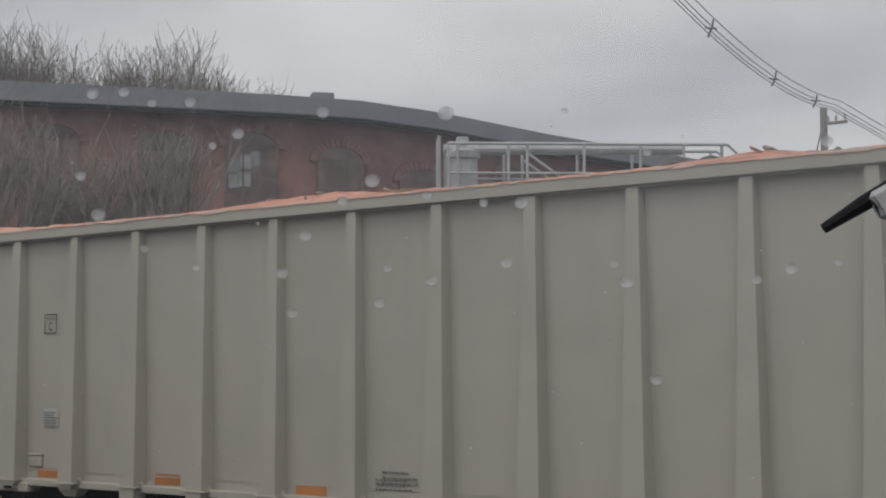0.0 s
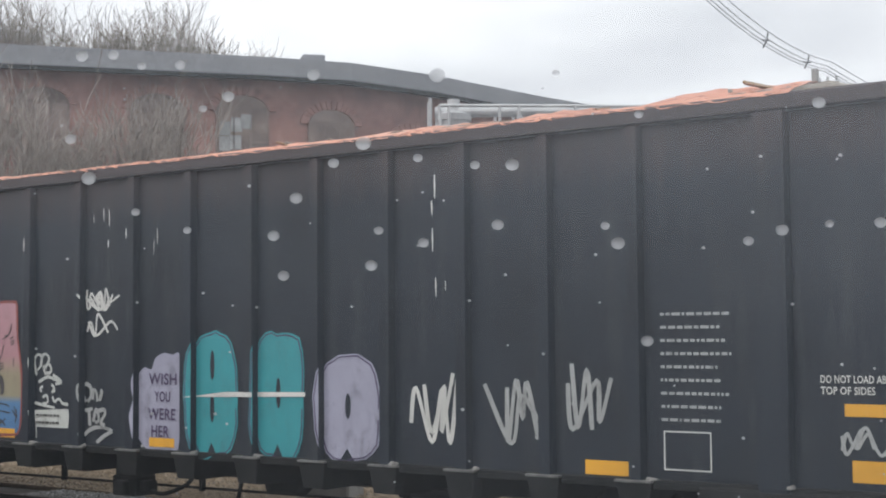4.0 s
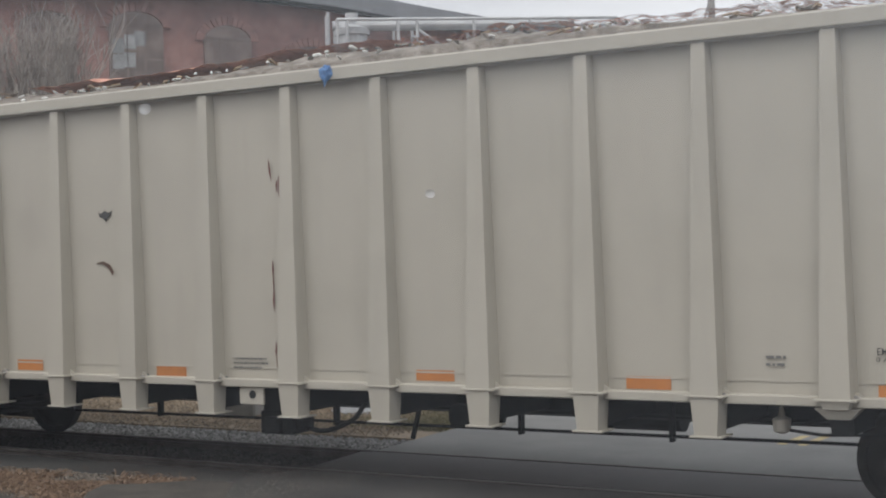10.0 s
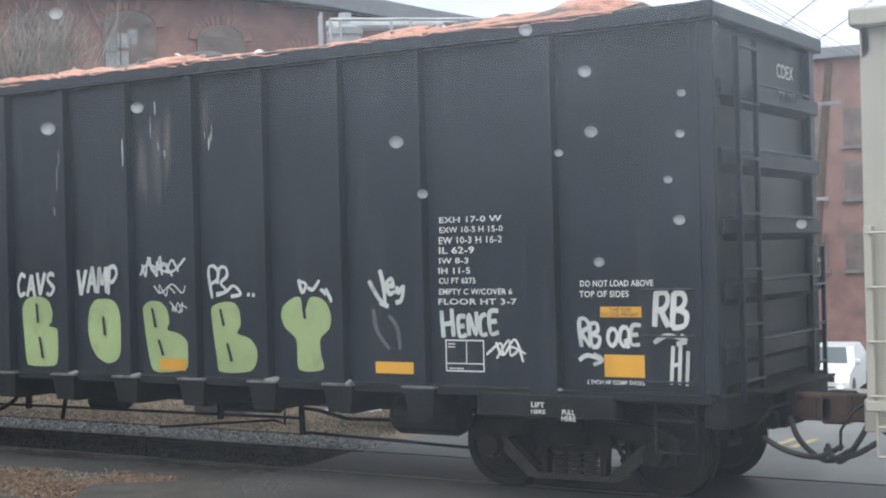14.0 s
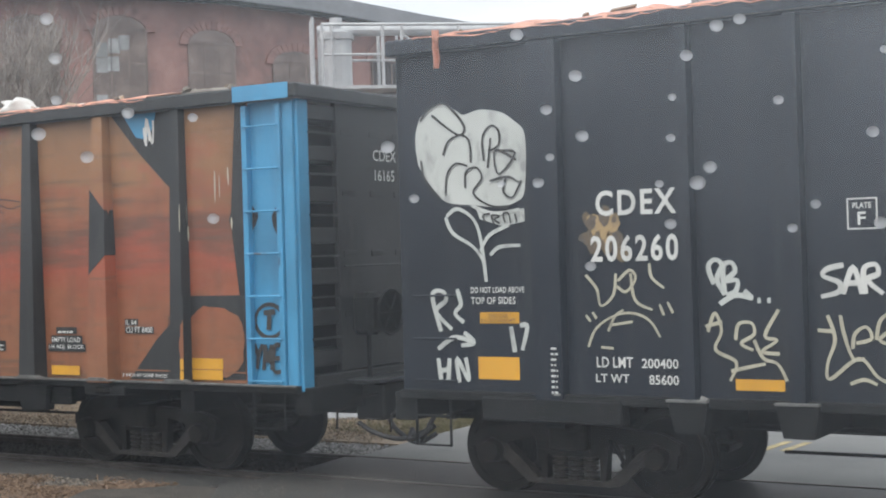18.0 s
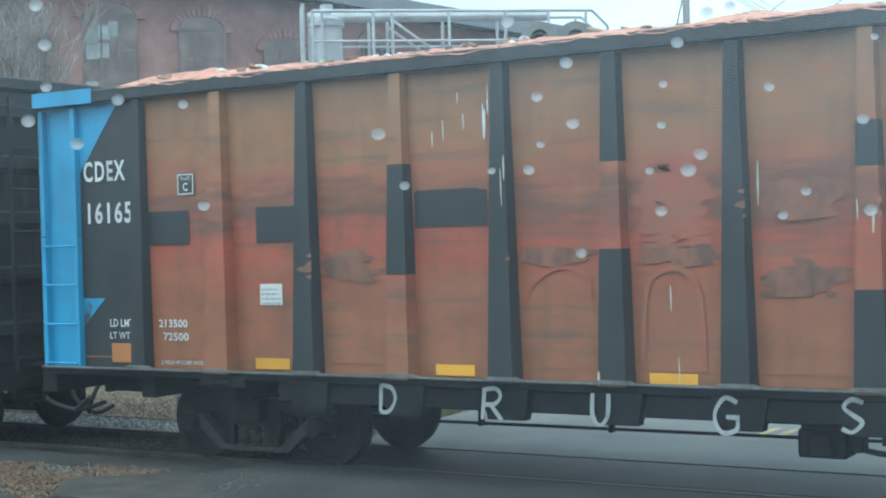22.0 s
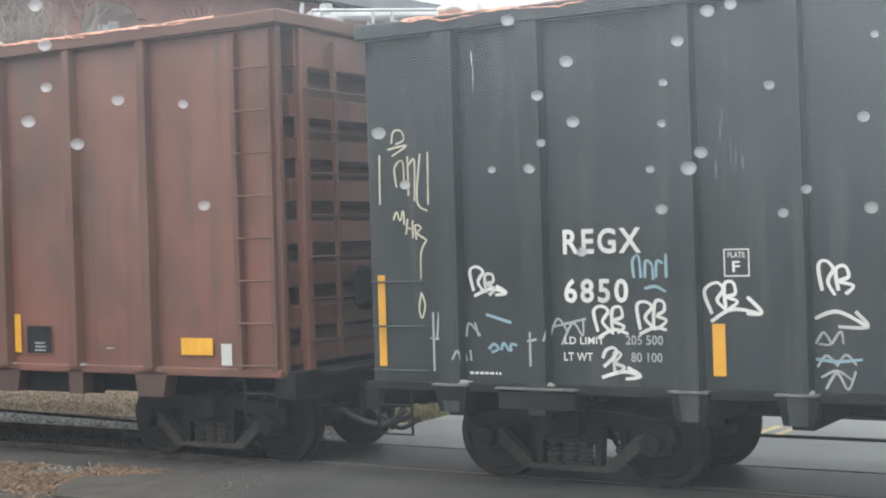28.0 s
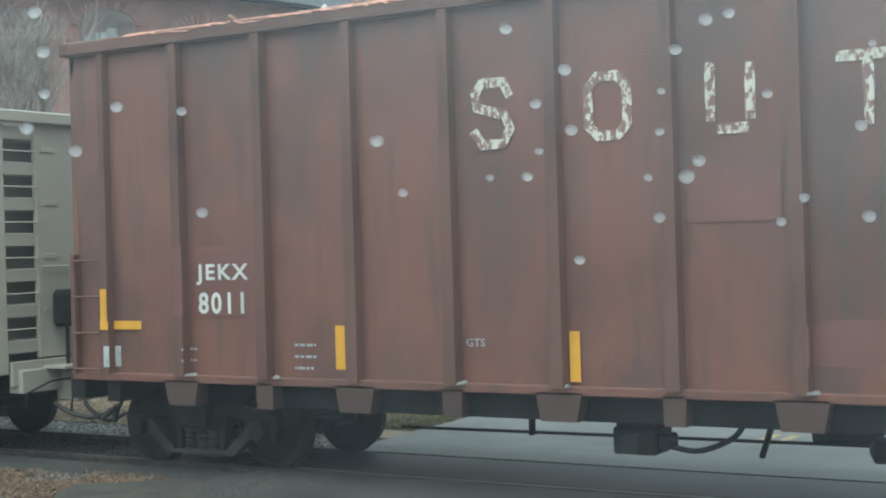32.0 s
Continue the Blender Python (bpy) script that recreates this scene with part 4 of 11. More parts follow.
def ribbed_end(s, material, heights, brake=True):
    """A closed end with pressed horizontal ribs and a ladder."""
    car, x = s.car, s.length / 2
    z0, z1 = s.sill, s.top - 0.16
    part("end_wall", boxes((x - 0.1, x - 0.02, -HW, HW, z0, z1)), material, car)
    for z in heights:
        bm = hull([[(x - 0.02, y, z - 0.14), (x + 0.1, y, z - 0.07), (x + 0.1, y, z + 0.06), (x - 0.02, y, z + 0.1)] for y in (-HW + 0.05, HW - 0.05)])
        part("end_rib", bm, material, car)
        part("end_grab", tube([(x + 0.13, -0.55, z + 0.09), (x + 0.13, 1.1, z + 0.09)], 0.012, 6), material, car)
    for y in (-HW + 0.02, HW - 0.16):
        part("corner_post", boxes((x - 0.1, x + 0.06, y - 0.05, y + 0.12, z0, z1), bevel=0.015), material, car)
    lad = part("end_ladder", boxes((x + 0.1, x + 0.15, -1.12, -1.08, z0 - 0.1, z1 - 0.1), (x + 0.1, x + 0.15, -0.62, -0.58, z0 - 0.1, z1 - 0.1)), material, car)
    for k in range(7):
        z = lerp(z0 + 0.1, z1 - 0.2, k / 6)
        part("rung", tube([(x + 0.15, -1.12, z), (x + 0.15, -0.58, z)], 0.014, 6), material, lad)
    part("end_platform", boxes((x + 0.0, x + 0.35, -1.0, 1.0, z0 - 0.03, z0), bevel=0.004), STEEL, car)
    if not brake:
        low = part("end_ladder", boxes((x + 0.1, x + 0.14, 1.0, 1.04, z0 - 0.1, z0 + 1.35), (x + 0.1, x + 0.14, 1.4, 1.44, z0 - 0.1, z0 + 1.35)), material, car)
        for k in range(4):
            part("rung", tube([(x + 0.14, 1.02, z0 + 0.1 + 0.41 * k), (x + 0.14, 1.42, z0 + 0.1 + 0.41 * k)], 0.014, 6), material, low)
        return
    wheel = part("brake_wheel", lathe([(0.0, 0.255), (0.02, 0.27), (0.04, 0.255), (0.02, 0.235), (0.0, 0.255)], "x", 28), UNDER, car, "black hand brake wheel")
    wheel.matrix_basis = pose(x + 0.32, 0.15, z0 + 0.95)
    for k in range(6):
        a = math.pi * k / 3
        part("spoke", tube([(0.02, 0, 0), (0.02, 0.25 * math.cos(a), 0.25 * math.sin(a))], 0.012, 5), UNDER, wheel)
    part("brake_housing", boxes((x + 0.0, x + 0.24, -0.02, 0.24, z0 + 0.78, z0 + 1.08), bevel=0.05), UNDER, car)


def panelled_end(s):
    """Deep pressed panels one over the other behind a corner post, a second post and a ladder."""
    car, x = s.car, s.length / 2
    z0, z1 = s.sill, s.top - 0.16
    part("end_wall", boxes((x - 0.3, x - 0.22, -HW + 0.02, HW, z0, z1)), RED_DARK, car)
    part("corner_post", boxes((x - 0.14, x + 0.02, -HW - 0.02, -HW + 0.07, z0 - 0.05, z1), bevel=0.01), RED_DARK, car)
    part("corner_post", boxes((x - 0.14, x + 0.02, HW - 0.07, HW + 0.02, z0 - 0.05, z1), bevel=0.01), RED_DARK, car)
    part("end_post", boxes((x - 0.04, x + 0.08, -1.18, -1.04, z0 - 0.1, z1), bevel=0.012), RED, car)
    part("end_post", boxes((x - 0.04, x + 0.08, 1.04, 1.18, z0 - 0.1, z1), bevel=0.012), RED, car)
    part("end_panel", boxes((x - 0.2, x + 0.02, -1.2, 1.2, z1 - 0.42, z1 + 0.01), bevel=0.015), RED, car)
    for k in range(7):
        z = z1 - 0.86 - 0.46 * k
        bm = hull([[(x - 0.24, y, z - 0.16), (x + 0.0, y, z - 0.1), (x + 0.0, y, z + 0.12), (x - 0.24, y, z + 0.17)] for y in (-1.3, 1.3)])
        part("end_panel", bm, RED if k < 4 else RED_DARK, car)
        part("grab_iron", tube([(x + 0.1, -1.12, z + 0.2), (x + 0.1, -0.55, z + 0.2)], 0.013, 6), RED_DARK, car)
        part("grab_iron", tube([(x + 0.07, -0.5, z + 0.2), (x + 0.07, 0.9, z + 0.2)], 0.011, 6), RED_DARK, car)
    part("ladder_rail", boxes((x + 0.04, x + 0.1, -0.58, -0.53, z0 + 0.1, z1 - 0.1), bevel=0.006), RED_DARK, car)
    part("end_platform", boxes((x - 0.02, x + 0.4, -1.1, 1.1, z0 - 0.06, z0 - 0.02), bevel=0.004), UNDER, car)
    part("brake_housing", boxes((x + 0.02, x + 0.26, -0.25, 0.12, z0 + 0.6, z0 + 1.1), bevel=0.06), UNDER, car)
    wheel = part("brake_wheel", lathe([(0.0, 0.255), (0.02, 0.27), (0.04, 0.255), (0.02, 0.235), (0.0, 0.255)], "x", 28), UNDER, car, "black hand brake wheel")
    wheel.matrix_basis = pose(x + 0.3, -0.06, z0 + 0.9)
    for k in range(6):
        a = math.pi * k / 3
        part("spoke", tube([(0.02, 0, 0), (0.02, 0.25 * math.cos(a), 0.25 * math.sin(a))], 0.012, 5), UNDER, wheel)


def even(x0, step, n, shape):
    return [(x0 + step * k, *shape) for k in range(n)]


TAPER = (0.17, 0.31, 0.10, 0.19)


def hopper_spec(body, rib, under, sill_mat, chord_mat, top=4.33):
    s = Spec()
    s.length, s.top, s.sill = 19.7, top, 1.08
    s.ribs = even(-8.29, 1.178, 15, TAPER)
    for i in (0, 14):
        s.ribs[i] = (s.ribs[i][0], 0.16, 0.24, 0.09, 0.15)
    for i in (1, 13):
        s.ribs[i] = (s.ribs[i][0], 0.19, 0.38, 0.10, 0.20)
    s.body, s.rib, s.under, s.sill_mat, s.chord_mat = body, rib, under, sill_mat, chord_mat
    s.sheet_mat = s.rib_mat = None
    s.chord, s.sill_out, s.truck_x, s.seam = 0.13, 0.1, 7.12, True
    s.rib_low = lambda i: 0.71 if 3 <= i <= 11 else 1.0
    s.brake_x, s.valve_x = 1.6, -0.6
    return s


def grey_car(X, label, top=4.33):
    s = hopper_spec(GREY, GREY, UNDER, GREY, GREY, top)
    gondola("gondola_car", label, X, s)
    h = s.length / 2
    side_ladder(s, s.car, 9.29, 9.80, s.sill, s.top - 0.2, 0.46, GREY)
    step_stirrup(s.car, 9.3, 9.76, 0.62, s.sill, GREY)
    side_ladder(s, s.car, -9.80, -9.28, s.sill, s.sill + 1.5, 0.46, GREY)
    step_stirrup(s.car, -9.76, -9.32, 0.62, s.sill, GREY)
    slotted_end(s, GREY, GREY)
    part("retainer_valve", lathe([(-0.08, 0.03), (-0.06, 0.075), (0.05, 0.085), (0.08, 0.03), (0.16, 0.02)], "z", 14), GREY, s.car).matrix_basis = pose(5.23, -HW + 0.25, 0.8)
    part("valve_pipe", tube([(5.23, -HW + 0.25, 0.76), (5.6, -HW + 0.25, 0.72), (6.2, -HW + 0.3, 0.74)], 0.016, 6), s.under, s.car)
    part("valve_plate", boxes((-0.83, -0.49, -HW - 0.06, -HW - 0.03, 0.82, 1.02), bevel=0.006), GREY, s.car)
    part("card_holder", boxes((-6.86, -6.60, -HW - 0.025, -HW, 1.26, 1.42), (-6.87, -6.59, -HW - 0.035, -HW, 1.405, 1.425), (-6.74, -6.72, -HW - 0.03, -HW, 1.27, 1.40), (-6.85, -6.61, -HW - 0.03, -HW, 1.33, 1.345), bevel=0.004), GREY, s.car)
    part("plate_hole", lathe([(-0.01, 0.045), (0.01, 0.045)], "y", 14), UNDER, s.car).matrix_basis = pose(-0.64, -HW - 0.06, 0.93)
    for i, r in enumerate(s.ribs):
        part("rib_flange", boxes((r[0] - 0.19, r[0] + 0.19, -HW - 0.205, -HW + 0.02, s.sill - 0.012, s.sill + 0.008), bevel=0.003), GREY, s.car)
        part("rib_gusset", hull([[(r[0] + 0.14, y, s.sill + 0.008), (r[0] + 0.24, y, s.sill + 0.008), (r[0] + 0.15, y, s.sill + 0.075)] for y in (-HW - 0.09, -HW - 0.075)]), GREY, s.car)
        if i in (0, 2, 12, 14):
            part("rib_foot", hull([[(r[0] - a, -HW - d, z), (r[0] + a, -HW - d, z), (r[0] + a, -HW + 0.05, z), (r[0] - a, -HW + 0.05, z)] for a, d, z in ((0.1, 0.09, 0.905), (0.2, 0.13, 1.002))]), GREY, s.car)
        if 3 <= i <= 11:
            part("rib_foot", boxes((r[0] - 0.155, r[0] + 0.155, -HW - 0.19, -HW + 0.1, 0.705, 0.722), bevel=0.003), GREY, s.car)
    return s


def black_car(X, label, paintwork):
    s = Spec()
    s.length, s.top, s.sill = 19.35, 4.64, 1.08
    wide = (0.34, 0.34, 0.1, 0.1)
    slim = (0.15, 0.17, 0.09, 0.1)
    s.ribs = [(-7.97, *wide)] + even(-6.56, 1.01, 14, slim) + [(7.97, *wide)]
    s.body, s.rib, s.under, s.sill_mat, s.chord_mat = paintwork, paintwork, UNDER, UNDER, paintwork
    s.sheet_mat = s.rib_mat = None
    s.chord, s.sill_out, s.truck_x = 0.12, 0.08, 8.0
    s.rib_low = lambda i: 0.78 if 0 < i < 15 else 1.0
    s.brake_x, s.valve_x, s.rod_end = 1.2, -1.0, 4.3
    gondola("gondola_car", label, X, s)
    for sgn in (-1, 1):
        part("bolster_cover", boxes((sgn * 7.97 - 0.75, sgn * 7.97 + 0.75, -HW - 0.1, -HW + 0.1, 0.82, 1.06), bevel=0.02), UNDER, s.car)
        for z in (1.2, 1.62, 2.05):
            part("grab_iron", tube([(sgn * 9.5, -HW - 0.06, z), (sgn * 9.0, -HW - 0.06, z)], 0.012, 6), BLACK, s.car)
        step_stirrup(s.car, sgn * 9.5, sgn * 9.1, 0.55, s.sill, UNDER)
    part("brake_lever", tube([(4.31, -0.62, 0.95), (4.31, -0.62, 0.64), (4.32, -0.62, 0.37)], 0.035, 6), UNDER, s.car)
    part("brake_rod", tube([(4.32, -0.62, 0.4), (7.2, -0.62, 0.32)], 0.018, 6), UNDER, s.car)
    part("brake_pipe", tube([(4.3, -0.62, 0.68), (4.55, -0.62, 0.66), (4.95, -0.62, 0.58), (5.9, -0.62, 0.6)], 0.022, 6), UNDER, s.car)
    part("hanger_bar", tube([(2.1, -0.62, 0.36), (3.9, -0.62, 0.52), (4.06, -0.62, 0.48), (4.06, -0.62, 0.9)], 0.016, 6), UNDER, s.car)
    part("air_reservoir", lathe([(-0.44, 0.1), (-0.41, 0.18), (-0.34, 0.215), (0.34, 0.215), (0.41, 0.18), (0.44, 0.1)], "x", 20), UNDER, s.car, "large black air tank").matrix_basis = pose(6.28, -0.95, 0.72)
    ribbed_end(s, BLACK, (1.45, 2.02, 2.62, 3.25, 3.88), False)
    return s


A = grey_car(-8.34, "pale grey steel gondola car with tall side ribs", 4.42)
B = black_car(-29.13, "black gondola car with a pink, tan and blue spray-painted side", BLACK_RUST)
C = grey_car(-50.06, "pale grey steel gondola car with a dark scrape on its side", 4.42)
D = black_car(-70.95, "black gondola car with green, white and tan spray paint", BLACK)


def orange_mat():
    """Tan at the top fading through orange red to brick at the foot, in uneven bands."""
    m, nt, b = mat_base("tan_to_red_fade_paint", 0.5)
    co = nt.nodes.new("ShaderNodeTexCoord")
    sep = nt.nodes.new("ShaderNodeSeparateXYZ")
    nt.links.new(co.outputs["Object"], sep.inputs[0])
    wob = tex(nt, 1.1, (0.5, 0.5, 4.0), 6, 0.65)
    ad = nt.nodes.new("ShaderNodeMath")
    ad.operation = "MULTIPLY_ADD"
    ad.inputs[1].default_value, ad.inputs[2].default_value = 1.5, -0.75
    nt.links.new(wob.outputs[0], ad.inputs[0])
    sm = nt.nodes.new("ShaderNodeMath")
    nt.links.new(sep.outputs["Z"], sm.inputs[0])
    nt.links.new(ad.outputs[0], sm.inputs[1])
    mr = nt.nodes.new("ShaderNodeMapRange")
    mr.inputs["From Min"].default_value, mr.inputs["From Max"].default_value = 1.1, 4.4
    nt.links.new(sm.outputs[0], mr.inputs["Value"])
    col = ramp(nt, mr.outputs[0], [(0.0, (0.235, 0.098, 0.046)), (0.25, (0.245, 0.086, 0.041)), (0.42, (0.3, 0.07, 0.036)), (0.52, (0.14, 0.062, 0.038)),
                                   (0.6, (0.265, 0.092, 0.044)), (0.72, (0.25, 0.118, 0.052)), (1.0, (0.245, 0.13, 0.06))]).outputs[0]
    runs = tex(nt, 3.0, (1.5, 1.5, 0.2), 6, 0.65)
    col = mixc(nt, ramp(nt, runs.outputs[0], [(0.5, (0, 0, 0)), (0.8, (0.45,) * 3)]).outputs[0], col, (0.09, 0.06, 0.04))
    drag = tex(nt, 1.6, (0.4, 0.4, 5.0), 6, 0.65)
    col = mixc(nt, ramp(nt, drag.outputs[0], [(0.55, (0, 0, 0)), (0.7, (0.55,) * 3)]).outputs[0], col, (0.085, 0.07, 0.05))
    blaze = tex(nt, 0.8, (1, 1, 2.2), 5, 0.6)
    col = mixc(nt, ramp(nt, blaze.outputs[0], [(0.6, (0, 0, 0)), (0.72, (0.5,) * 3)]).outputs[0], col, (0.36, 0.09, 0.055))
    blot = tex(nt, 1.7, (1, 1, 1.6), 6, 0.6)
    col = mixc(nt, 0.35, col, blot.outputs[0], "OVERLAY")
    nt.links.new(col, b.inputs["Base Color"])
    bump(nt, b, tex(nt, 50, (1, 1, 1), 3).outputs[0], 0.12, 0.004)
    return m


ORANGE_FADE = orange_mat()
E_ = hopper_spec(ORANGE_FADE, ORANGE_FADE, UNDER, UNDER, BLACK_E)
E_.rib_low = lambda i: 1.1
E_.rib_mat = lambda i: BLACK_E if i in (0, 2, 4, 6, 8, 10, 12, 14) else ORANGE_FADE
E_.sheet_mat = lambda i: BLACK_E if i == 0 else ORANGE_FADE
gondola("gondola_car", "orange and tan spray-painted gondola car with black ribs and blue ends", -91.77, E_)
side_ladder(E_, E_.car, 9.20, 9.66, E_.sill, E_.top - 0.2, 0.46, BLUE)
step_stirrup(E_.car, 9.22, 9.64, 0.62, E_.sill, UNDER)
part("corner_strip", boxes((9.70, 9.845, -HW - 0.06, -HW, E_.sill, E_.top - 0.18), bevel=0.01), BLUE, E_.car)
side_ladder(E_, E_.car, -9.80, -9.28, E_.sill, E_.sill + 1.55, 0.46, BLUE)
for px in (-9.80, -9.28):
    part("ladder_post", boxes((px - 0.035, px + 0.035, -HW - 0.09, -HW, E_.sill + 1.56, E_.top - 0.2), bevel=0.006), BLUE, E_.car)
slotted_end(E_, BLACK_E, UNDER, BLUE)

F_ = Spec()
F_.length, F_.top, F_.sill = 18.85, 4.68, 1.03
fw = (0.26, 0.26, 0.11, 0.12)
F_.ribs = [(-8.45, *fw), (-7.5, *fw)] + even(-5.95, 0.992, 13, (0.19, 0.24, 0.1, 0.13)) + [(7.5, *fw), (8.45, *fw)]
F_.body, F_.rib, F_.under, F_.sill_mat, F_.chord_mat = BLACK_F, BLACK_F, UNDER, UNDER, BLACK_F
F_.sheet_mat = F_.rib_mat = None
F_.chord, F_.sill_out, F_.truck_x = 0.12, 0.08, 7.45
F_.rib_low = lambda i: 0.76
F_.brake_x, F_.valve_x = 0.8, 2.4
gondola("gondola_car", "faded black gondola car with pale spray-painted letters along its foot", -112.17, F_)
ribbed_end(F_, BLACK_F, (1.5, 2.2, 2.9, 3.6, 4.25))
for sgn in (-1, 1):
    for z in (1.15, 1.6, 2.05, 2.6, 3.2, 3.8):
        if z < 2.2 or sgn > 0:
            part("grab_iron", tube([(sgn * 9.4, -HW - 0.06, z), (sgn * 8.75, -HW - 0.06, z)], 0.012, 6), BLACK_F, F_.car)
    step_stirrup(F_.car, sgn * 9.35, sgn * 8.95, 0.5, F_.sill, UNDER)
    cover = part("bolster_cover", boxes((sgn * 7.5 - 0.42, sgn * 7.5 + 0.42, -HW - 0.12, -HW + 0.1, 0.8, 1.0), bevel=0.02), UNDER, F_.car)
    part("rib_lip", boxes((sgn * 7.5 - 0.43, sgn * 7.5 + 0.43, -HW - 0.16, -HW, 1.004, 1.022), bevel=0.004), WORN_EDGE, cover)

G_ = Spec()
G_.length, G_.top, G_.sill = 19.95, 4.98, 1.10
G_.ribs = even(-8.3, 1.172, 15, (0.15, 0.18, 0.1, 0.12))
G_.ribs = [(-9.42, 0.12, 0.14, 0.08, 0.1)] + G_.ribs
G_.body, G_.rib, G_.under, G_.sill_mat, G_.chord_mat = RED, RED_DARK, UNDER, RED, RED_DARK
G_.sheet_mat = G_.rib_mat = None
G_.chord, G_.sill_out, G_.truck_x = 0.11, 0.08, 8.5
G_.rib_low = lambda i: 1.1
G_.brake_x, G_.valve_x, G_.rod_end = -1.2, -3.0, 0.2
gondola("gondola_car", "oxide red gondola car with faded white lettering", -132.72, G_)
side_ladder(G_, G_.car, 9.42, 9.9, G_.sill, G_.top - 0.2, 0.46, RED_DARK)
side_ladder(G_, G_.car, -9.93, -9.5, G_.sill, G_.sill + 1.4, 0.42, RED_DARK)
panelled_end(G_)
link_bm = bmesh.new()
add_tube(link_bm, [Vector((0.042 * math.cos(a), 0, 0.024 * math.sin(a))) for a in [2 * math.pi * i / 10 for i in range(11)]], [0.009] * 11, 5)
link = None
for k in range(9):
    u = k / 8
    lx, lz = lerp(0.11, 0.67, u), 0.5 - 0.13 * 4 * u * (1 - u)
    link = part("chain_link", link_bm, UNDER, G_.car) if link is None else twin(link, Matrix())
    link.matrix_basis = pose(lx, -0.78, lz, 90 * (k % 2), math.degrees(math.atan(0.6 * (1 - 2 * u))), 0)
part("brake_beam_rod", tube([(0.67, -0.78, 0.49), (1.75, -0.78, 0.51), (4.42, -0.78, 0.55)], 0.018, 6), UNDER, G_.car)
part("brake_rod", tube([(0.4, -0.7, 0.58), (1.1, -0.7, 0.5), (1.8, -0.7, 0.47)], 0.016, 6), UNDER, G_.car)
part("brake_rod", tube([(4.3, -0.62, 0.39), (7.6, -0.62, 0.32)], 0.02, 6), UNDER, G_.car)
part("brake_lever", tube([(4.29, -0.62, 0.37), (4.42, -0.62, 0.53), (4.56, -0.62, 0.8)], 0.045, 6), UNDER, G_.car)
part("lever_guide", tube([(1.3, -0.7, 0.8), (1.4, -0.7, 0.65), (2.03, -0.7, 0.59)], 0.02, 6), UNDER, G_.car)
part("lever_guide", tube([(1.85, -0.7, 0.75), (1.98, -0.7, 0.6)], 0.02, 6), UNDER, G_.car)
part("sill_skirt", boxes((-7.2, 7.2, -HW + 0.1, -HW + 0.14, 0.77, 1.07), bevel=0.01), UNDER, G_.car)
# rib feet below the sill take a darker red than the sides
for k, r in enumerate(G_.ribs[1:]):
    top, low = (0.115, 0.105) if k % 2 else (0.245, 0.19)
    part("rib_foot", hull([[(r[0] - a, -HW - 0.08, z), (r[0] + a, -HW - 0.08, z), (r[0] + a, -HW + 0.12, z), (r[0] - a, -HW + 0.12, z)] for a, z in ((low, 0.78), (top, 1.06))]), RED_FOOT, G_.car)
step_stirrup(G_.car, 9.45, 9.88, 0.56, G_.sill, UNDER)
part("slack_adjuster", lathe([(-0.3, 0.04), (-0.25, 0.12), (0.2, 0.12), (0.3, 0.06), (0.7, 0.05), (0.72, 0.02)], "x", 14), UNDER, G_.car).matrix_basis = pose(-0.6, -0.78, 0.54)
H_ = grey_car(-153.92, "pale grey-green steel gondola car at the end of the view")


# ---- lettering and paint on the cars ----
def flatpaint(name, c, rough=0.55, wear=0.3, under=(0.05, 0.05, 0.055), flake=(0.52, 0.72, 5.0)):
    m, nt, b = mat_base(name, rough)
    n1 = tex(nt, flake[2], (1, 1, 0.6), 6, 0.7)
    n2 = tex(nt, 1.2, (1, 1, 1), 4)
    col = ramp(nt, n2.outputs[0], [(0.35, shade(c, 0.82)), (0.65, c)]).outputs[0]
    col = mixc(nt, ramp(nt, n1.outputs[0], [(flake[0], (0, 0, 0)), (flake[1], (wear,) * 3)]).outputs[0], col, under)
    nt.links.new(col, b.inputs["Base Color"])
    return m


def banded(name, stops, wear=0.3):
    """Bands of spray paint one over the other, by height."""
    m, nt, b = mat_base(name, 0.55)
    co = nt.nodes.new("ShaderNodeTexCoord")
    sep = nt.nodes.new("ShaderNodeSeparateXYZ")
    nt.links.new(co.outputs["Object"], sep.inputs[0])
    mr = nt.nodes.new("ShaderNodeMapRange")
    mr.inputs["From Min"].default_value, mr.inputs["From Max"].default_value = 1.0, 3.0
    nt.links.new(sep.outputs["Z"], mr.inputs["Value"])
    col = ramp(nt, mr.outputs[0], stops).outputs[0]
    n1 = tex(nt, 4.0, (1, 1, 0.7), 6, 0.7)
    col = mixc(nt, ramp(nt, n1.outputs[0], [(0.5, (0, 0, 0)), (0.75, (wear,) * 3)]).outputs[0], col, (0.07, 0.065, 0.07))
    nt.links.new(col, b.inputs["Base Color"])
    return m


SKY = flatpaint("light_blue_spray", (0.13, 0.30, 0.45))
TEAL = flatpaint("teal_spray", (0.03, 0.28, 0.32))
LILAC = flatpaint("lilac_spray", (0.34, 0.34, 0.44), wear=0.5)
LILAC_DARK = flatpaint("dark_lilac_spray", (0.09, 0.08, 0.11), wear=0.8)
PURPLE = flatpaint("dark_purple_spray", (0.06, 0.04, 0.10))
LEAF = flatpaint("yellow_green_spray", (0.30, 0.38, 0.17))
CHALK = flatpaint("chalky_white_spray", (0.50, 0.52, 0.50), wear=0.6)
FADED = flatpaint("thin_faded_white_spray", (0.33, 0.34, 0.34), wear=0.75)
PRINT = flatpaint("small_dark_print", (0.15, 0.15, 0.145))
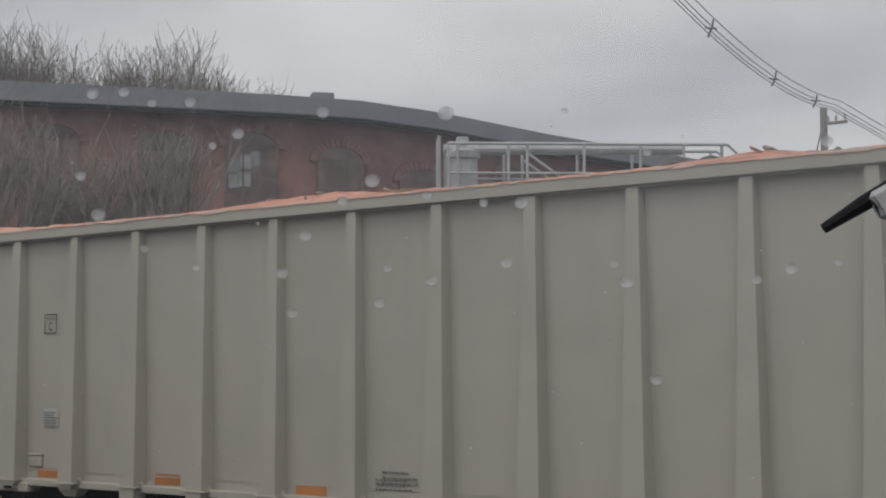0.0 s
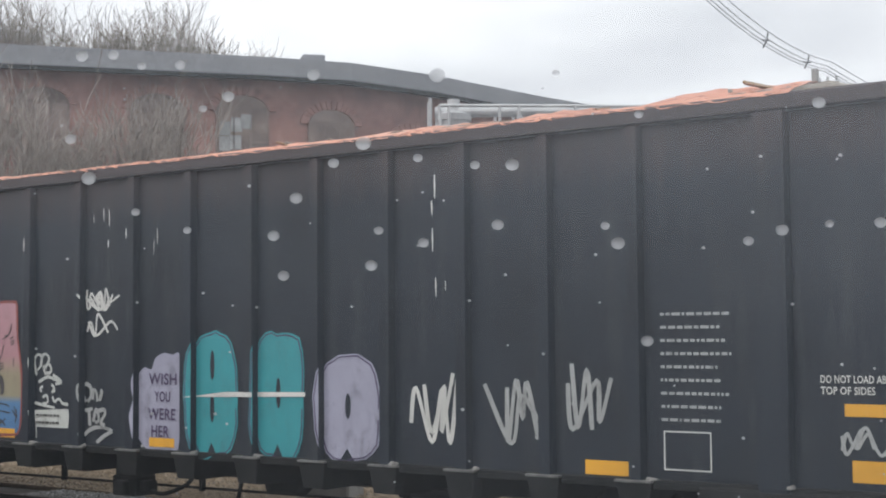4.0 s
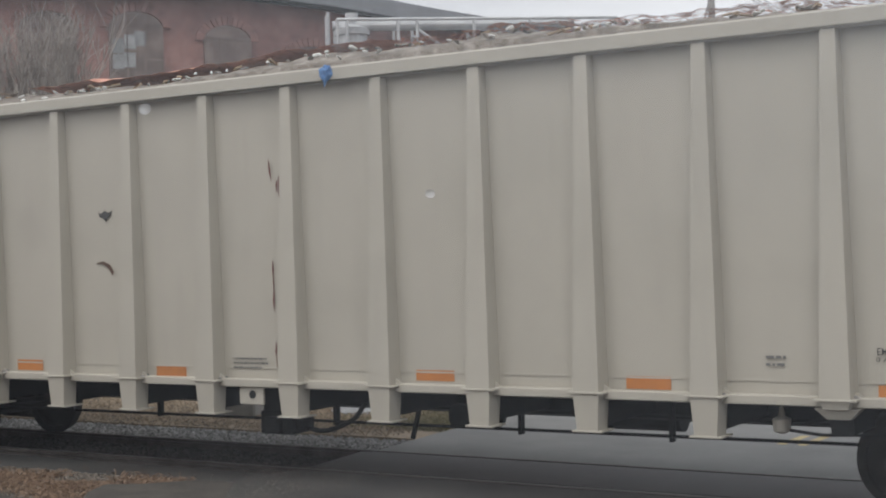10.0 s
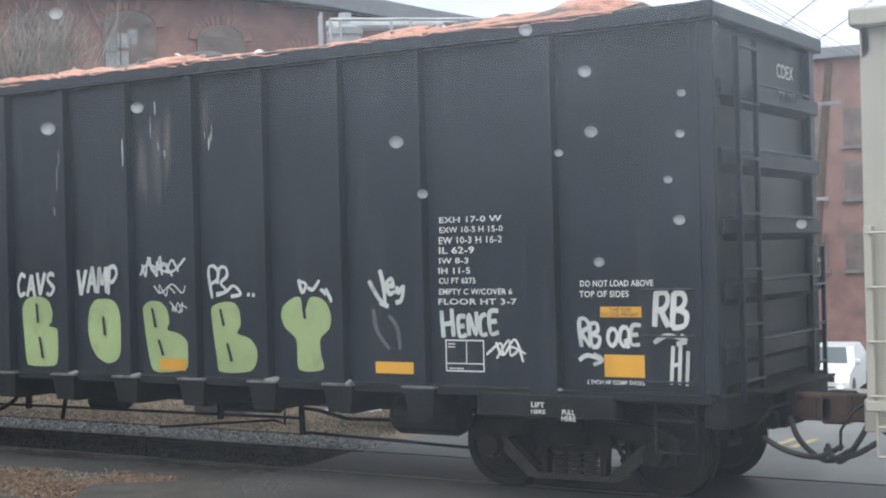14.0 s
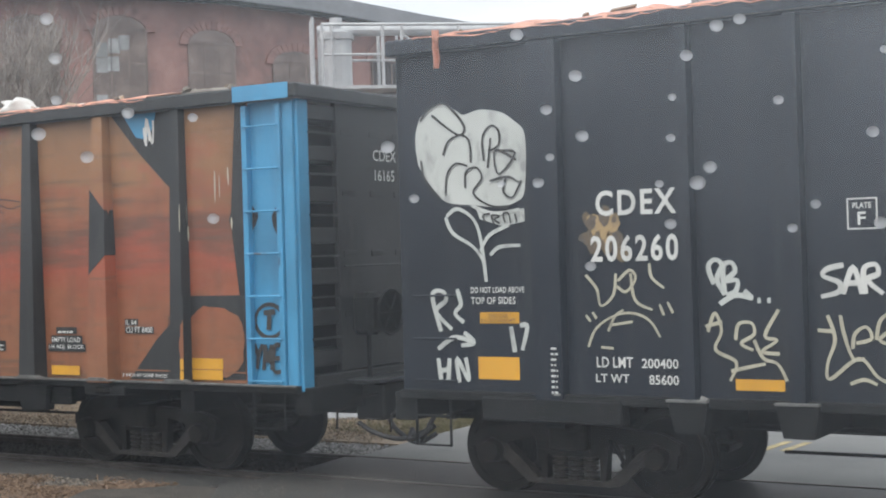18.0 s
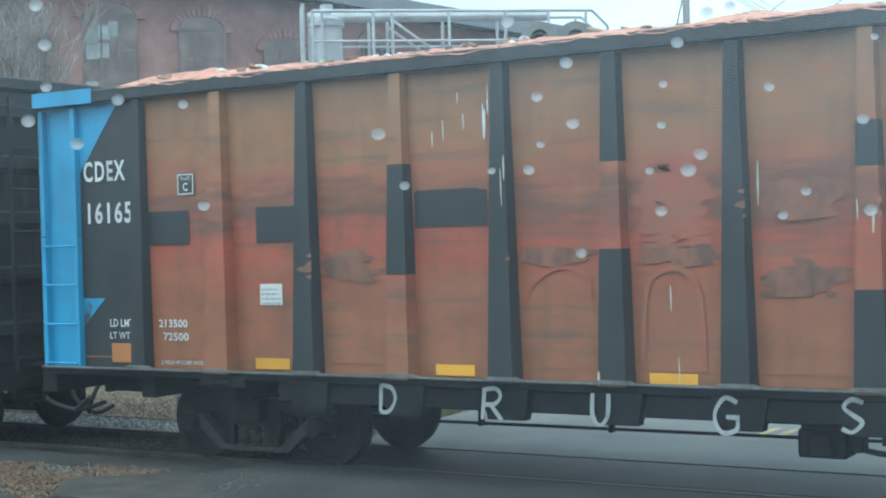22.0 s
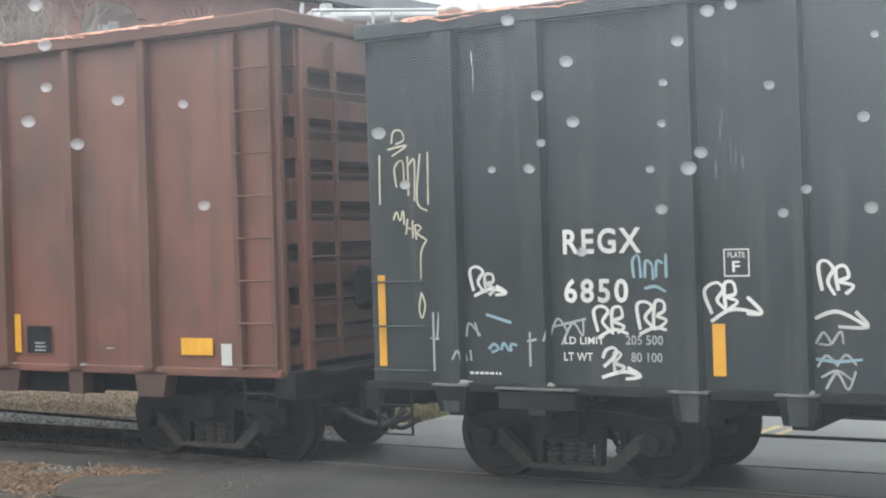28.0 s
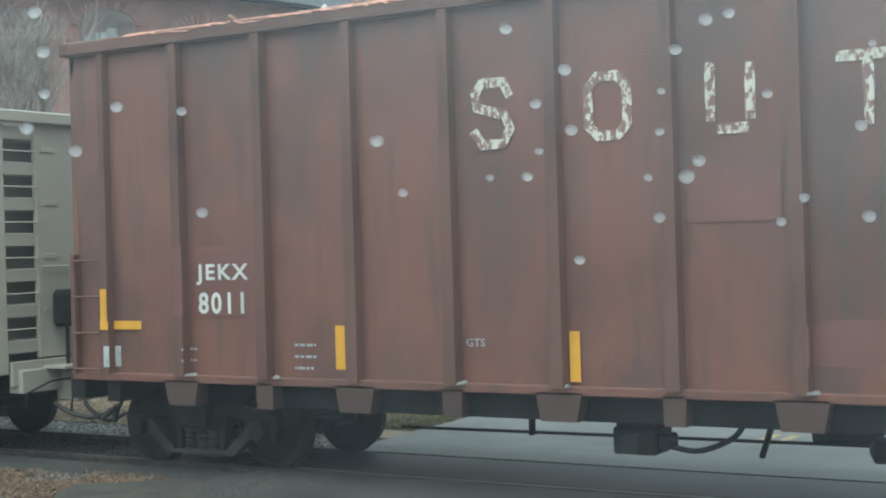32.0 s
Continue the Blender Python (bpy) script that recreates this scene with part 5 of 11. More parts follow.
TAN_DIM = flatpaint("thin_tan_overspray", (0.15, 0.105, 0.055), wear=1.0, under=(0.034, 0.042, 0.056), flake=(0.4, 0.7, 3.0))
SAND = flatpaint("pale_sand_spray", (0.46, 0.43, 0.33), wear=0.5)
TAN = flatpaint("tan_spray", (0.36, 0.25, 0.12), wear=0.8)
WINE = flatpaint("dark_red_spray", (0.20, 0.03, 0.04))
ACID = flatpaint("acid_yellow_spray", (0.50, 0.52, 0.08))
SILVER = flatpaint("silver_grey_spray", (0.36, 0.36, 0.37), 0.4)
CREAM = flatpaint("cream_splash", (0.55, 0.52, 0.44), wear=1.0, under=(0.05, 0.055, 0.056), flake=(0.53, 0.59, 9.0))
SCRAPE = flatpaint("red_scrape", (0.13, 0.035, 0.03), wear=0.5, under=(0.06, 0.045, 0.04))
REPAINT = flatpaint("fresher_red_patch", (0.155, 0.066, 0.054), wear=0.3, under=(0.12, 0.06, 0.05))
DULLRED = flatpaint("dull_red_outline_spray", (0.24, 0.06, 0.05), wear=0.7)
TRICOLOUR = banded("pink_tan_blue_spray", [(0.0, (0.055, 0.155, 0.32)), (0.3, (0.07, 0.18, 0.35)), (0.35, (0.25, 0.225, 0.15)), (0.5, (0.28, 0.24, 0.165)), (0.62, (0.37, 0.195, 0.22)), (1.0, (0.41, 0.225, 0.26))])
TWOTONE = banded("white_over_tan_spray", [(0.0, (0.46, 0.32, 0.15)), (0.46, (0.47, 0.345, 0.175)), (0.5, (0.46, 0.46, 0.455)), (1.0, (0.49, 0.49, 0.485))])
EMBER = flatpaint("red_orange_spray", (0.30, 0.085, 0.05), wear=0.9, under=(0.225, 0.098, 0.055), flake=(0.42, 0.6, 2.2))
SCORCH = flatpaint("dark_brown_overspray", (0.105, 0.058, 0.042), wear=0.95, under=(0.235, 0.098, 0.055), flake=(0.4, 0.62, 2.6))
MOSS = flatpaint("olive_overspray", (0.12, 0.085, 0.045), wear=0.95, under=(0.26, 0.13, 0.07), flake=(0.4, 0.62, 2.6))
PATCH = flatpaint("faded_grey_patch", (0.10, 0.105, 0.105), wear=0.5)
PINK = flatpaint("pink_spray", (0.40, 0.20, 0.235))
DUSK = flatpaint("thin_dusky_overspray", (0.055, 0.05, 0.052), wear=0.8, under=(0.03, 0.033, 0.04))
DIM = flatpaint("thin_grey_overspray", (0.09, 0.095, 0.1), wear=0.9, under=(0.03, 0.035, 0.042))
TAN_DARK = flatpaint("brown_tan_spray", (0.20, 0.115, 0.06), wear=0.5)
SKYDIM = flatpaint("faded_pale_blue_spray", (0.22, 0.33, 0.38), wear=0.6)
BLUEDIM = flatpaint("dull_blue_spray", (0.09, 0.13, 0.26), wear=0.7)
WORN = flatpaint("flaking_cream_paint", (0.60, 0.57, 0.48), wear=1.0, under=(0.19, 0.105, 0.09), flake=(0.47, 0.52, 14.0))


def decal(s, name, polys, material, layer, label=""):
    """Thin paint laid on the sheets and, where it crosses them, on the ribs."""
    xs = [p[0] for poly in polys for p in poly]
    x0, x1 = min(xs), max(xs)
    bm = bmesh.new()
    order = bm.verts.layers.float.new("order")
    last = {}
    for k, poly in enumerate(polys):
        now = {}
        for x, z in poly:
            key = (round(x, 5), round(z, 5))
            v = last.get(key) or now.get(key) or bm.verts.new((x, 0, z))
            v[order] = float(k)
            now[key] = v
        last = now
        if len(now) > 2:
            bm.faces.new(list(now.values()))
    bm.normal_update()
    bmesh.ops.triangulate(bm, faces=bm.faces[:])
    zt = s.top - 0.16
    for rx, wt, wb, dt, db in s.ribs:
        if x0 - 0.25 < rx < x1 + 0.25:
            for sgn in (-1, 1):
                a, b = Vector((rx + sgn * wb / 2, 0, s.sill)), Vector((rx + sgn * wt / 2, 0, zt))
                n = (b - a).cross(Vector((0, 1, 0))).normalized()
                bmesh.ops.bisect_plane(bm, geom=bm.verts[:] + bm.edges[:] + bm.faces[:], plane_co=a, plane_no=n)
    bm.verts.index_update()
    s.decals = s.decals + 1
    step = 0.0003 * (s.decals % 12)
    verts, faces, seen = [], [], {}
    for f in bm.faces:
        c = f.calc_center_median()
        on_rib = profile(s, c.x, c.z) > 0
        idx = []
        for v in f.verts:
            k = min(1, max(0, (v.co.z - s.sill) / (zt - s.sill)))
            d = 0.0
            if c.z < s.sill - 0.03:
                d = 0.125
            elif on_rib:
                for rx, wt, wb, dt, db in s.ribs:
                    if abs(c.x - rx) < max(wt, wb) / 2 + 0.01:
                        d = lerp(db, dt, k)
            key = (v.index, round(d, 4))
            if key not in seen:
                seen[key] = len(verts)
                verts.append((v.co.x, -HW - d - 0.004 * layer - step - 0.00006 * (v[order] % 60), v.co.z))
            idx.append(seen[key])
        faces.append(idx)
    bm.free()
    me = bpy.data.meshes.new(name)
    me.from_pydata(verts, [], faces)
    me.materials.append(material)
    ob = new(name, me)
    ob.parent = s.car
    if label:
        tagged(ob, label)
    return ob


def text(s, words, x, z, w, h, material, layer=3):
    cu = bpy.data.curves.new("lettering", "FONT")
    cu.body, cu.resolution_u, cu.offset = words, 3, (0.012 if h > 0.15 else 0.004) if material is INK else (0.024 if h > 0.2 else 0.017)
    cu.space_character = 1.2 if h > 0.2 else 1.04
    tmp = bpy.data.objects.new("lettering", cu)
    scene.collection.objects.link(tmp)
    me = bpy.data.meshes.new_from_object(tmp.evaluated_get(bpy.context.evaluated_depsgraph_get()))
    bpy.data.objects.remove(tmp)
    bpy.data.curves.remove(cu)
    xs, ys = [v.co.x for v in me.vertices], [v.co.y for v in me.vertices]
    kx, ky = w / (max(xs) - min(xs)), h / (max(ys) - min(ys))
    px, py = min(xs), min(ys)
    polys = [[(x + (me.vertices[i].co.x - px) * kx, z + (me.vertices[i].co.y - py) * ky) for i in p.vertices] for p in me.polygons]
    groups = islands(me)
    bpy.data.meshes.remove(me)
    if h < 0.1:
        tagged(decal(s, "small_lettering", polys, material, layer), kind="stuff")
    else:
        for g in groups:
            decal(s, "letter", [polys[i] for i in g], material, layer)


def islands(me):
    """Groups of touching faces, one for each character."""
    up = list(range(len(me.vertices)))

    def root(i):
        while up[i] != i:
            up[i] = up[up[i]]
            i = up[i]
        return i
    for p in me.polygons:
        for i in p.vertices:
            up[root(i)] = root(p.vertices[0])
    out = {}
    for k, p in enumerate(me.polygons):
        out.setdefault(root(p.vertices[0]), []).append(k)
    return list(out.values())


def plate(s, name, x, z, w, h, material, layer):
    if name == "reflector" and w < 0.3:
        for rx, wt, wb, dt, db in s.ribs:
            if abs(x + w / 2 - rx) < (wb + w) / 2 + 0.01:
                x = rx + wb / 2 + 0.015 if x + w / 2 > rx else rx - wb / 2 - w - 0.015
    decal(s, name, [[(x, z), (x + w, z), (x + w, z + h), (x, z + h)]], material, layer)


def outline_box(s, x, z, w, h, material):
    e = 0.014
    q = lambda a, b, c, d: [(a, b), (c, b), (c, d), (a, d)]
    decal(s, "outline", [q(x, z, x + w, z + e), q(x, z + h - e, x + w, z + h), q(x, z + e, x + e, z + h - e), q(x + w - e, z + e, x + w, z + h - e)], material, 3)


def bars(s, x, z, w, h, material, n):
    """Small print that cannot be read, as rows of short bars."""
    polys = []
    for i in range(n):
        z0, x0 = z + h * i / n, x
        t = min(0.028, 0.4 * h / n)
        end = x + w * random.uniform(0.75, 1)
        while x0 < end - 0.01:
            x1 = min(end, x0 + random.uniform(0.8, 3.2) * max(t, 0.02))
            polys.append([(x0, z0), (x1, z0), (x1, z0 + t), (x0, z0 + t)])
            x0 = x1 + 0.6 * max(t, 0.012)
    tagged(decal(s, "small_print", polys, material, 3), kind="stuff")


def ribbon(pts, wd):
    """A brush stroke of even width along a line, as quads."""
    out = []
    n = len(pts)
    side = []
    for i in range(n):
        a, b = Vector(pts[max(i - 1, 0)]), Vector(pts[min(i + 1, n - 1)])
        d = b - a
        d = d.normalized() if d.length > 1e-6 else Vector((1, 0))
        k = wd / 2 * (0.88 + 0.12 * math.sin(i * 0.45))
        side.append(Vector((-d.y, d.x)) * k)
    for i in range(n - 1):
        p, q = Vector(pts[i]), Vector(pts[i + 1])
        if (q - p).length > 1e-4:
            out.append([tuple(p + side[i]), tuple(p - side[i]), tuple(q - side[i + 1]), tuple(q + side[i + 1])])
    return out


def scribble(s, x, z, w, h, material, n, wd, layer):
    """A sprayed tag that cannot be read: bent strokes, cell by cell."""
    rnd = random.uniform
    strokes = max(2, n - 1)
    for k in range(strokes):
        m = random.randint(4, 6)
        u0 = 0.0 if k == 0 else rnd(0.0, 0.45)
        u1 = 1.0 if k == 0 else min(1.0, u0 + rnd(0.4, 0.7))
        up = random.random() < 0.5
        pts = []
        for i in range(m):
            u = u0 + (u1 - u0) * min(1, max(0, i / (m - 1) + (rnd(-0.22, 0.22) if 0 < i < m - 1 else 0)))
            v = rnd(0.62, 1.0) if (i % 2 == 0) == up else rnd(0.0, 0.38)
            pts.append((x + w * u, z + h * v))
        decal(s, "spray_stroke", ribbon(curve_through(pts, 7), min(wd * 1.1, 0.12 * h)), material, layer)


def line(s, pts, material, wd, layer):
    decal(s, "spray_line", ribbon(curve_through(pts), wd), material, layer)


def rounded(x, z, w, h, lean=0.0, power=3.2, n=28, rough=0.0):
    pts = []
    for i in range(n):
        a = 2 * math.pi * i / n
        c, q = math.cos(a), math.sin(a)
        r = (abs(c) ** power + abs(q) ** power) ** (-1 / power) * (1 + rough * math.sin(i * 2.4 + x * 7) * 0.5 + rough * math.sin(i * 0.9 + x * 3))
        u, v = c * r * 0.5, q * r * 0.5
        pts.append((x + w * (0.5 + u + lean * v), z + h * (0.5 + v)))
    return pts


def bubble(s, x, z, w, h, material, holes, lean, layer):
    """A fat sprayed bubble form with slits and a darker rim."""
    decal(s, "spray_paint", [rounded(x, z, w, h, lean, 3.6, 30, 0.03)], material, layer)
    for i in range(holes):
        zz = z + h * (0.62 if i == 0 and holes > 1 else 0.28 if holes > 1 else 0.4)
        decal(s, "spray_gap", [rounded(x + 0.44 * w, zz, 0.09 * w, 0.24 * h, 0, 2.2, 14)], s.body, layer + 1)
    decal(s, "spray_gap", [[(x + w * 0.34, z - 0.004), (x + w * 0.6, z - 0.004), (x + w * 0.47, z + h * 0.12)]], s.body, layer + 1)
    decal(s, "spray_outline", ribbon(rounded(x + 0.03 * w, z + 0.02 * h, w * 0.94, h * 0.96, lean, 3.6, 30, 0.03), 0.018), PURPLE, layer + 1)


WASH = flatpaint("thin_green_grey_wash", (0.075, 0.11, 0.112), wear=1.0, under=(0.03, 0.036, 0.038), flake=(0.34, 0.66, 2.6))
WASH_LINE = flatpaint("pale_green_grey_spray", (0.24, 0.29, 0.29), wear=0.6)


def oval(s, x, z, w, h, material, layer):
    decal(s, "spray_paint", [rounded(x, z, w, h, 0, 2.1, 26, 0.05 if w > 0.2 else 0.0)], material, layer)


def shape(s, name, pts, material, layer):
    decal(s, name, [pts], material, layer)


def rib_sleeve(s, i, z0, z0r, z1, z1r, material):
    """Paint round the front and both flanks of a side rib between two heights."""
    rx, wt, wb, dt, db = s.ribs[i]
    rings = []
    for za, zb in ((z0, z0r), (z1, z1r)):
        k = (0.5 * (za + zb) - s.sill) / (s.top - 0.16 - s.sill)
        w, d = lerp(wb, wt, k) / 2 + 0.006, lerp(db, dt, k) + 0.004
        rings.append([(rx - w, -HW - 0.002, za), (rx - w + 0.02, -HW - d, za), (rx + w - 0.02, -HW - d, zb), (rx + w, -HW - 0.002, zb)])
    part("painted_band", hull(rings), material, s.car)


def spray_cloud(s, x, z, w, h, material, n):
    """Spray or soot that thins out towards its rim: many small flat dabs."""
    rng = random.Random(int(1000 * (x + 20) + 10 * z))
    polys = []
    flat = material in (EMBER, SCORCH, MOSS)
    for _ in range(n):
        u, v = rng.gauss(0, 0.24), rng.gauss(0, 0.24)
        if max(abs(u), abs(v)) > 0.5:
            continue
        cx, cz = x + w * (0.5 + u), z + h * (0.5 + v)
        if cz > s.top - 0.22 or cz < s.sill + 0.04:
            continue
        a = rng.uniform(0.025, 0.075) * (2.2 if flat else 1.0)
        b = rng.uniform(0.02, 0.045) if flat else a * rng.uniform(0.8, 1.6)
        polys.append([(cx + a * math.cos(k) * rng.uniform(0.7, 1.2), cz + b * math.sin(k) * rng.uniform(0.7, 1.2)) for k in (0, 0.9, 1.8, 2.7, 3.6, 4.5, 5.4)])
    tagged(decal(s, "overspray", polys, material, 1), kind="stuff")


def soft_shape(s, pts, material, layer, edge=None, wd=0.0):
    """A sprayed field with a rounded outline, and a line round it if edge is given."""
    n = len(pts)
    out = []
    for i in range(n):
        a, b, c, d = (Vector(pts[(i + k) % n]) for k in (-1, 0, 1, 2))
        for u in (0, 0.25, 0.5, 0.75):
            out.append(tuple(0.5 * (2 * b + 0.8 * (c - a) * u + (1.6 * a - 4.6 * b + 3.8 * c - 0.8 * d) * u * u + (2.6 * b - 0.8 * a - 2.6 * c + 0.8 * d) * u ** 3)))
    decal(s, "spray_paint", [out], material, layer)
    if edge:
        decal(s, "spray_outline", ribbon(out + out[:1], wd), edge, layer + 1)


BLUE_CLOTH = mottled("blue_cloth", [(0.35, (0.05, 0.13, 0.33)), (0.7, (0.12, 0.26, 0.5))], 9, 0.9, 0.5, 40)


def smear_paint(name, c, most):
    """Soot or dust that thins out towards the rim of its patch."""
    m, nt, b = mat_base(name, 0.75)
    b.inputs["Base Color"].default_value = rgba(c)
    co, centred, away = nt.nodes.new("ShaderNodeTexCoord"), nt.nodes.new("ShaderNodeVectorMath"), nt.nodes.new("ShaderNodeVectorMath")
    centred.operation, away.operation = "MULTIPLY_ADD", "LENGTH"
    centred.inputs[1].default_value, centred.inputs[2].default_value = (1.5, 0, 1.5), (-0.75, 0, -0.75)
    nt.links.new(co.outputs["Generated"], centred.inputs[0])
    nt.links.new(centred.outputs[0], away.inputs[0])
    total = nt.nodes.new("ShaderNodeMath")
    total.operation = "MULTIPLY_ADD"
    total.inputs[1].default_value = 1.1
    nt.links.new(tex(nt, 5, (1, 1, 0.3), 6, 0.65).outputs[0], total.inputs[0])
    nt.links.new(away.outputs["Value"], total.inputs[2])
    nt.links.new(ramp(nt, total.outputs[0], [(0.5, (most,) * 3), (0.96, (0.0,) * 3)]).outputs[0], b.inputs["Alpha"])
    return m


SOOT_SMEAR = smear_paint("soot_smear", (0.024, 0.02, 0.019), 0.9)
DUST_SMEAR = smear_paint("pale_dust_smear", (0.2, 0.2, 0.195), 0.5)


def smear(s, x, z, w, h, material=SOOT_SMEAR):
    shape(s, "smear", [(x - 0.2 * w, z - 0.2 * h), (x + 1.2 * w, z - 0.2 * h), (x + 1.2 * w, z + 1.2 * h), (x - 0.2 * w, z + 1.2 * h)], material, 2)


def ring(s, x, z, w, h, material, layer):
    pts = rounded(x, z, w, h, 0, 2.0, 26)
    decal(s, "spray_outline", ribbon(pts + pts[:2], 0.05), material, layer)


def drips(s, x, z, w, h, material, n, layer):
    polys = []
    for _ in range(n):
        x0, l = x + random.uniform(0, w), min(random.uniform(0.12, 0.4) * h, random.uniform(0.08, 0.4)) if n > 1 else h
        z0 = z + random.uniform(0, h - l)
        k = random.uniform(0.004, 0.014)
        sl = random.uniform(-0.04, 0.04) * l
        polys.append([(x0 - k * 0.4, z0), (x0 + k * 0.4, z0), (x0 + k + sl * 0.5, z0 + l * 0.5), (x0 + k * 0.5 + sl, z0 + l), (x0 - k * 0.6 + sl, z0 + l), (x0 - k + sl * 0.5, z0 + l * 0.6)])
    tagged(decal(s, "paint_drips", polys, material, layer), kind="stuff")


STROKES = []
STROKES.append(((0.88, 0.78, 0.75, 0.97), (0.75, 0.97, 0.25, 0.97), (0.25, 0.97, 0.1, 0.8), (0.1, 0.8, 0.15, 0.6), (0.15, 0.6, 0.8, 0.45), (0.8, 0.45, 0.9, 0.25), (0.9, 0.25, 0.72, 0.03), (0.72, 0.03, 0.25, 0.03), (0.25, 0.03, 0.08, 0.22)))
STROKES.append(((0.3, 0.97, 0.7, 0.97), (0.7, 0.97, 0.9, 0.8), (0.9, 0.8, 0.9, 0.2), (0.9, 0.2, 0.7, 0.03), (0.7, 0.03, 0.3, 0.03), (0.3, 0.03, 0.1, 0.2), (0.1, 0.2, 0.1, 0.8), (0.1, 0.8, 0.3, 0.97)))
STROKES.append(((0.12, 1, 0.12, 0.2), (0.3, 0.03, 0.8, 0.03), (0.88, 0.2, 0.88, 0.95)))
STROKES.append(((0.0, 0.93, 1, 0.93), (0.5, 0.9, 0.5, 0)))
STROKES.append(((0.12, 1, 0.12, 0), (0.88, 1, 0.88, 0), (0.12, 0.5, 0.88, 0.5)))
STROKES.append(((0.12, 1, 0.12, 0), (0.12, 0.93, 0.95, 0.93), (0.12, 0.5, 0.7, 0.5), (0.12, 0.06, 0.95, 0.06)))
STROKES.append(((0.12, 1, 0.12, 0), (0.12, 0.93, 0.8, 0.9), (0.85, 0.9, 0.85, 0.55), (0.8, 0.52, 0.12, 0.48), (0.45, 0.48, 0.9, 0)))
STROKES.append(((0.12, 0, 0.12, 1), (0.12, 1, 0.88, 0), (0.88, 0, 0.88, 1)))


def worn_mark(s, x, z, w, h, k):
    """Big old painted characters, flaking off the sheet."""
    for a, b, c, d in STROKES[k]:
        p, q = Vector((x + a * w, z + b * h)), Vector((x + c * w, z + d * h))
        n = max(2, int((q - p).length / 0.05))
        e = (q - p).normalized() * 0.03
        decal(s, "worn_stroke", ribbon([tuple((p - e).lerp(q + e, i / n)) for i in range(n + 1)], 0.1), WORN, 2, "flaking cream stroke of an old railway name")


GLYPHS = {}
GLYPHS["R"] = (((0, 0), (0.05, 1)), ((0, 0.95), (0.6, 1.0), (0.85, 0.78), (0.6, 0.52), (0.1, 0.48)), ((0.35, 0.5), (0.95, 0.0)))
GLYPHS["B"] = (((0, 0), (0.05, 1)), ((0, 1), (0.6, 0.98), (0.8, 0.76), (0.5, 0.54), (0.05, 0.52)), ((0.3, 0.52), (0.9, 0.4), (0.88, 0.1), (0.4, 0.0), (0, 0.02)))
GLYPHS["O"] = (((0.5, 1), (0.1, 0.8), (0.05, 0.3), (0.5, 0), (0.92, 0.3), (0.9, 0.75), (0.5, 1)),)
GLYPHS["Q"] = (((0.5, 1), (0.1, 0.8), (0.05, 0.3), (0.5, 0), (0.92, 0.3), (0.9, 0.75), (0.5, 1)), ((0.55, 0.35), (1.0, -0.1)))
GLYPHS["E"] = (((0.9, 1), (0.05, 0.95), (0, 0.05), (0.9, 0)), ((0.05, 0.5), (0.7, 0.52)))
GLYPHS["H"] = (((0.05, 0), (0.1, 1)), ((0.9, 0), (0.88, 1)), ((0.08, 0.48), (0.9, 0.54)))
GLYPHS["I"] = (((0.5, 0), (0.5, 1)),)
GLYPHS["N"] = (((0, 0), (0.08, 1)), ((0.08, 1), (0.85, 0)), ((0.85, 0), (0.95, 1)))
GLYPHS["C"] = (((0.9, 0.88), (0.4, 1), (0.05, 0.5), (0.35, 0), (0.95, 0.12)),)
GLYPHS["A"] = (((0, 0), (0.5, 1)), ((0.5, 1), (0.95, 0)), ((0.2, 0.36), (0.85, 0.4)))
GLYPHS["V"] = (((0, 1), (0.45, 0)), ((0.45, 0), (0.95, 1)))
GLYPHS["S"] = (((0.9, 0.9), (0.4, 1), (0.1, 0.75), (0.5, 0.52), (0.9, 0.3), (0.5, 0), (0.05, 0.1)),)
GLYPHS["M"] = (((0, 0), (0.1, 1)), ((0.1, 1), (0.5, 0.3)), ((0.5, 0.3), (0.88, 1)), ((0.88, 1), (1, 0)))
GLYPHS["P"] = (((0, 0), (0.05, 1)), ((0, 0.95), (0.6, 1.0), (0.9, 0.75), (0.5, 0.46), (0.05, 0.45)))
GLYPHS["G"] = (((0.9, 0.88), (0.4, 1), (0.05, 0.5), (0.35, 0), (0.9, 0.1), (0.92, 0.45)), ((0.5, 0.45), (1, 0.45)))
GLYPHS["Z"] = (((0.05, 0.95), (0.9, 1)), ((0.9, 1), (0.05, 0.05)), ((0.05, 0.05), (0.95, 0)))
GLYPHS["T"] = (((0, 0.95), (1, 1)), ((0.5, 1), (0.5, 0)))
GLYPHS["Y"] = (((0, 1), (0.5, 0.5)), ((1, 1), (0.5, 0.5), (0.4, 0)))
GLYPHS["D"] = (((0.05, 0), (0.05, 1)), ((0.05, 1), (0.7, 0.9), (0.95, 0.5), (0.6, 0.05), (0.05, 0)))
GLYPHS["U"] = (((0.05, 1), (0.08, 0.3), (0.5, 0), (0.9, 0.3), (0.92, 1)),)
GLYPHS["K"] = (((0.05, 0), (0.08, 1)), ((0.9, 1), (0.1, 0.5)), ((0.2, 0.55), (0.95, 0)))
GLYPHS["L"] = (((0.1, 1), (0.1, 0)), ((0.1, 0), (0.9, 0.03)))
GLYPHS["2"] = (((0.1, 0.75), (0.5, 1), (0.85, 0.75), (0.5, 0.4), (0.05, 0)), ((0.05, 0), (0.95, 0.02)))
GLYPHS["6"] = (((0.8, 1), (0.25, 0.7), (0.05, 0.3), (0.5, 0), (0.9, 0.25), (0.5, 0.5), (0.1, 0.35)),)
GLYPHS["7"] = (((0.05, 0.95), (0.95, 1)), ((0.95, 1), (0.4, 0)))
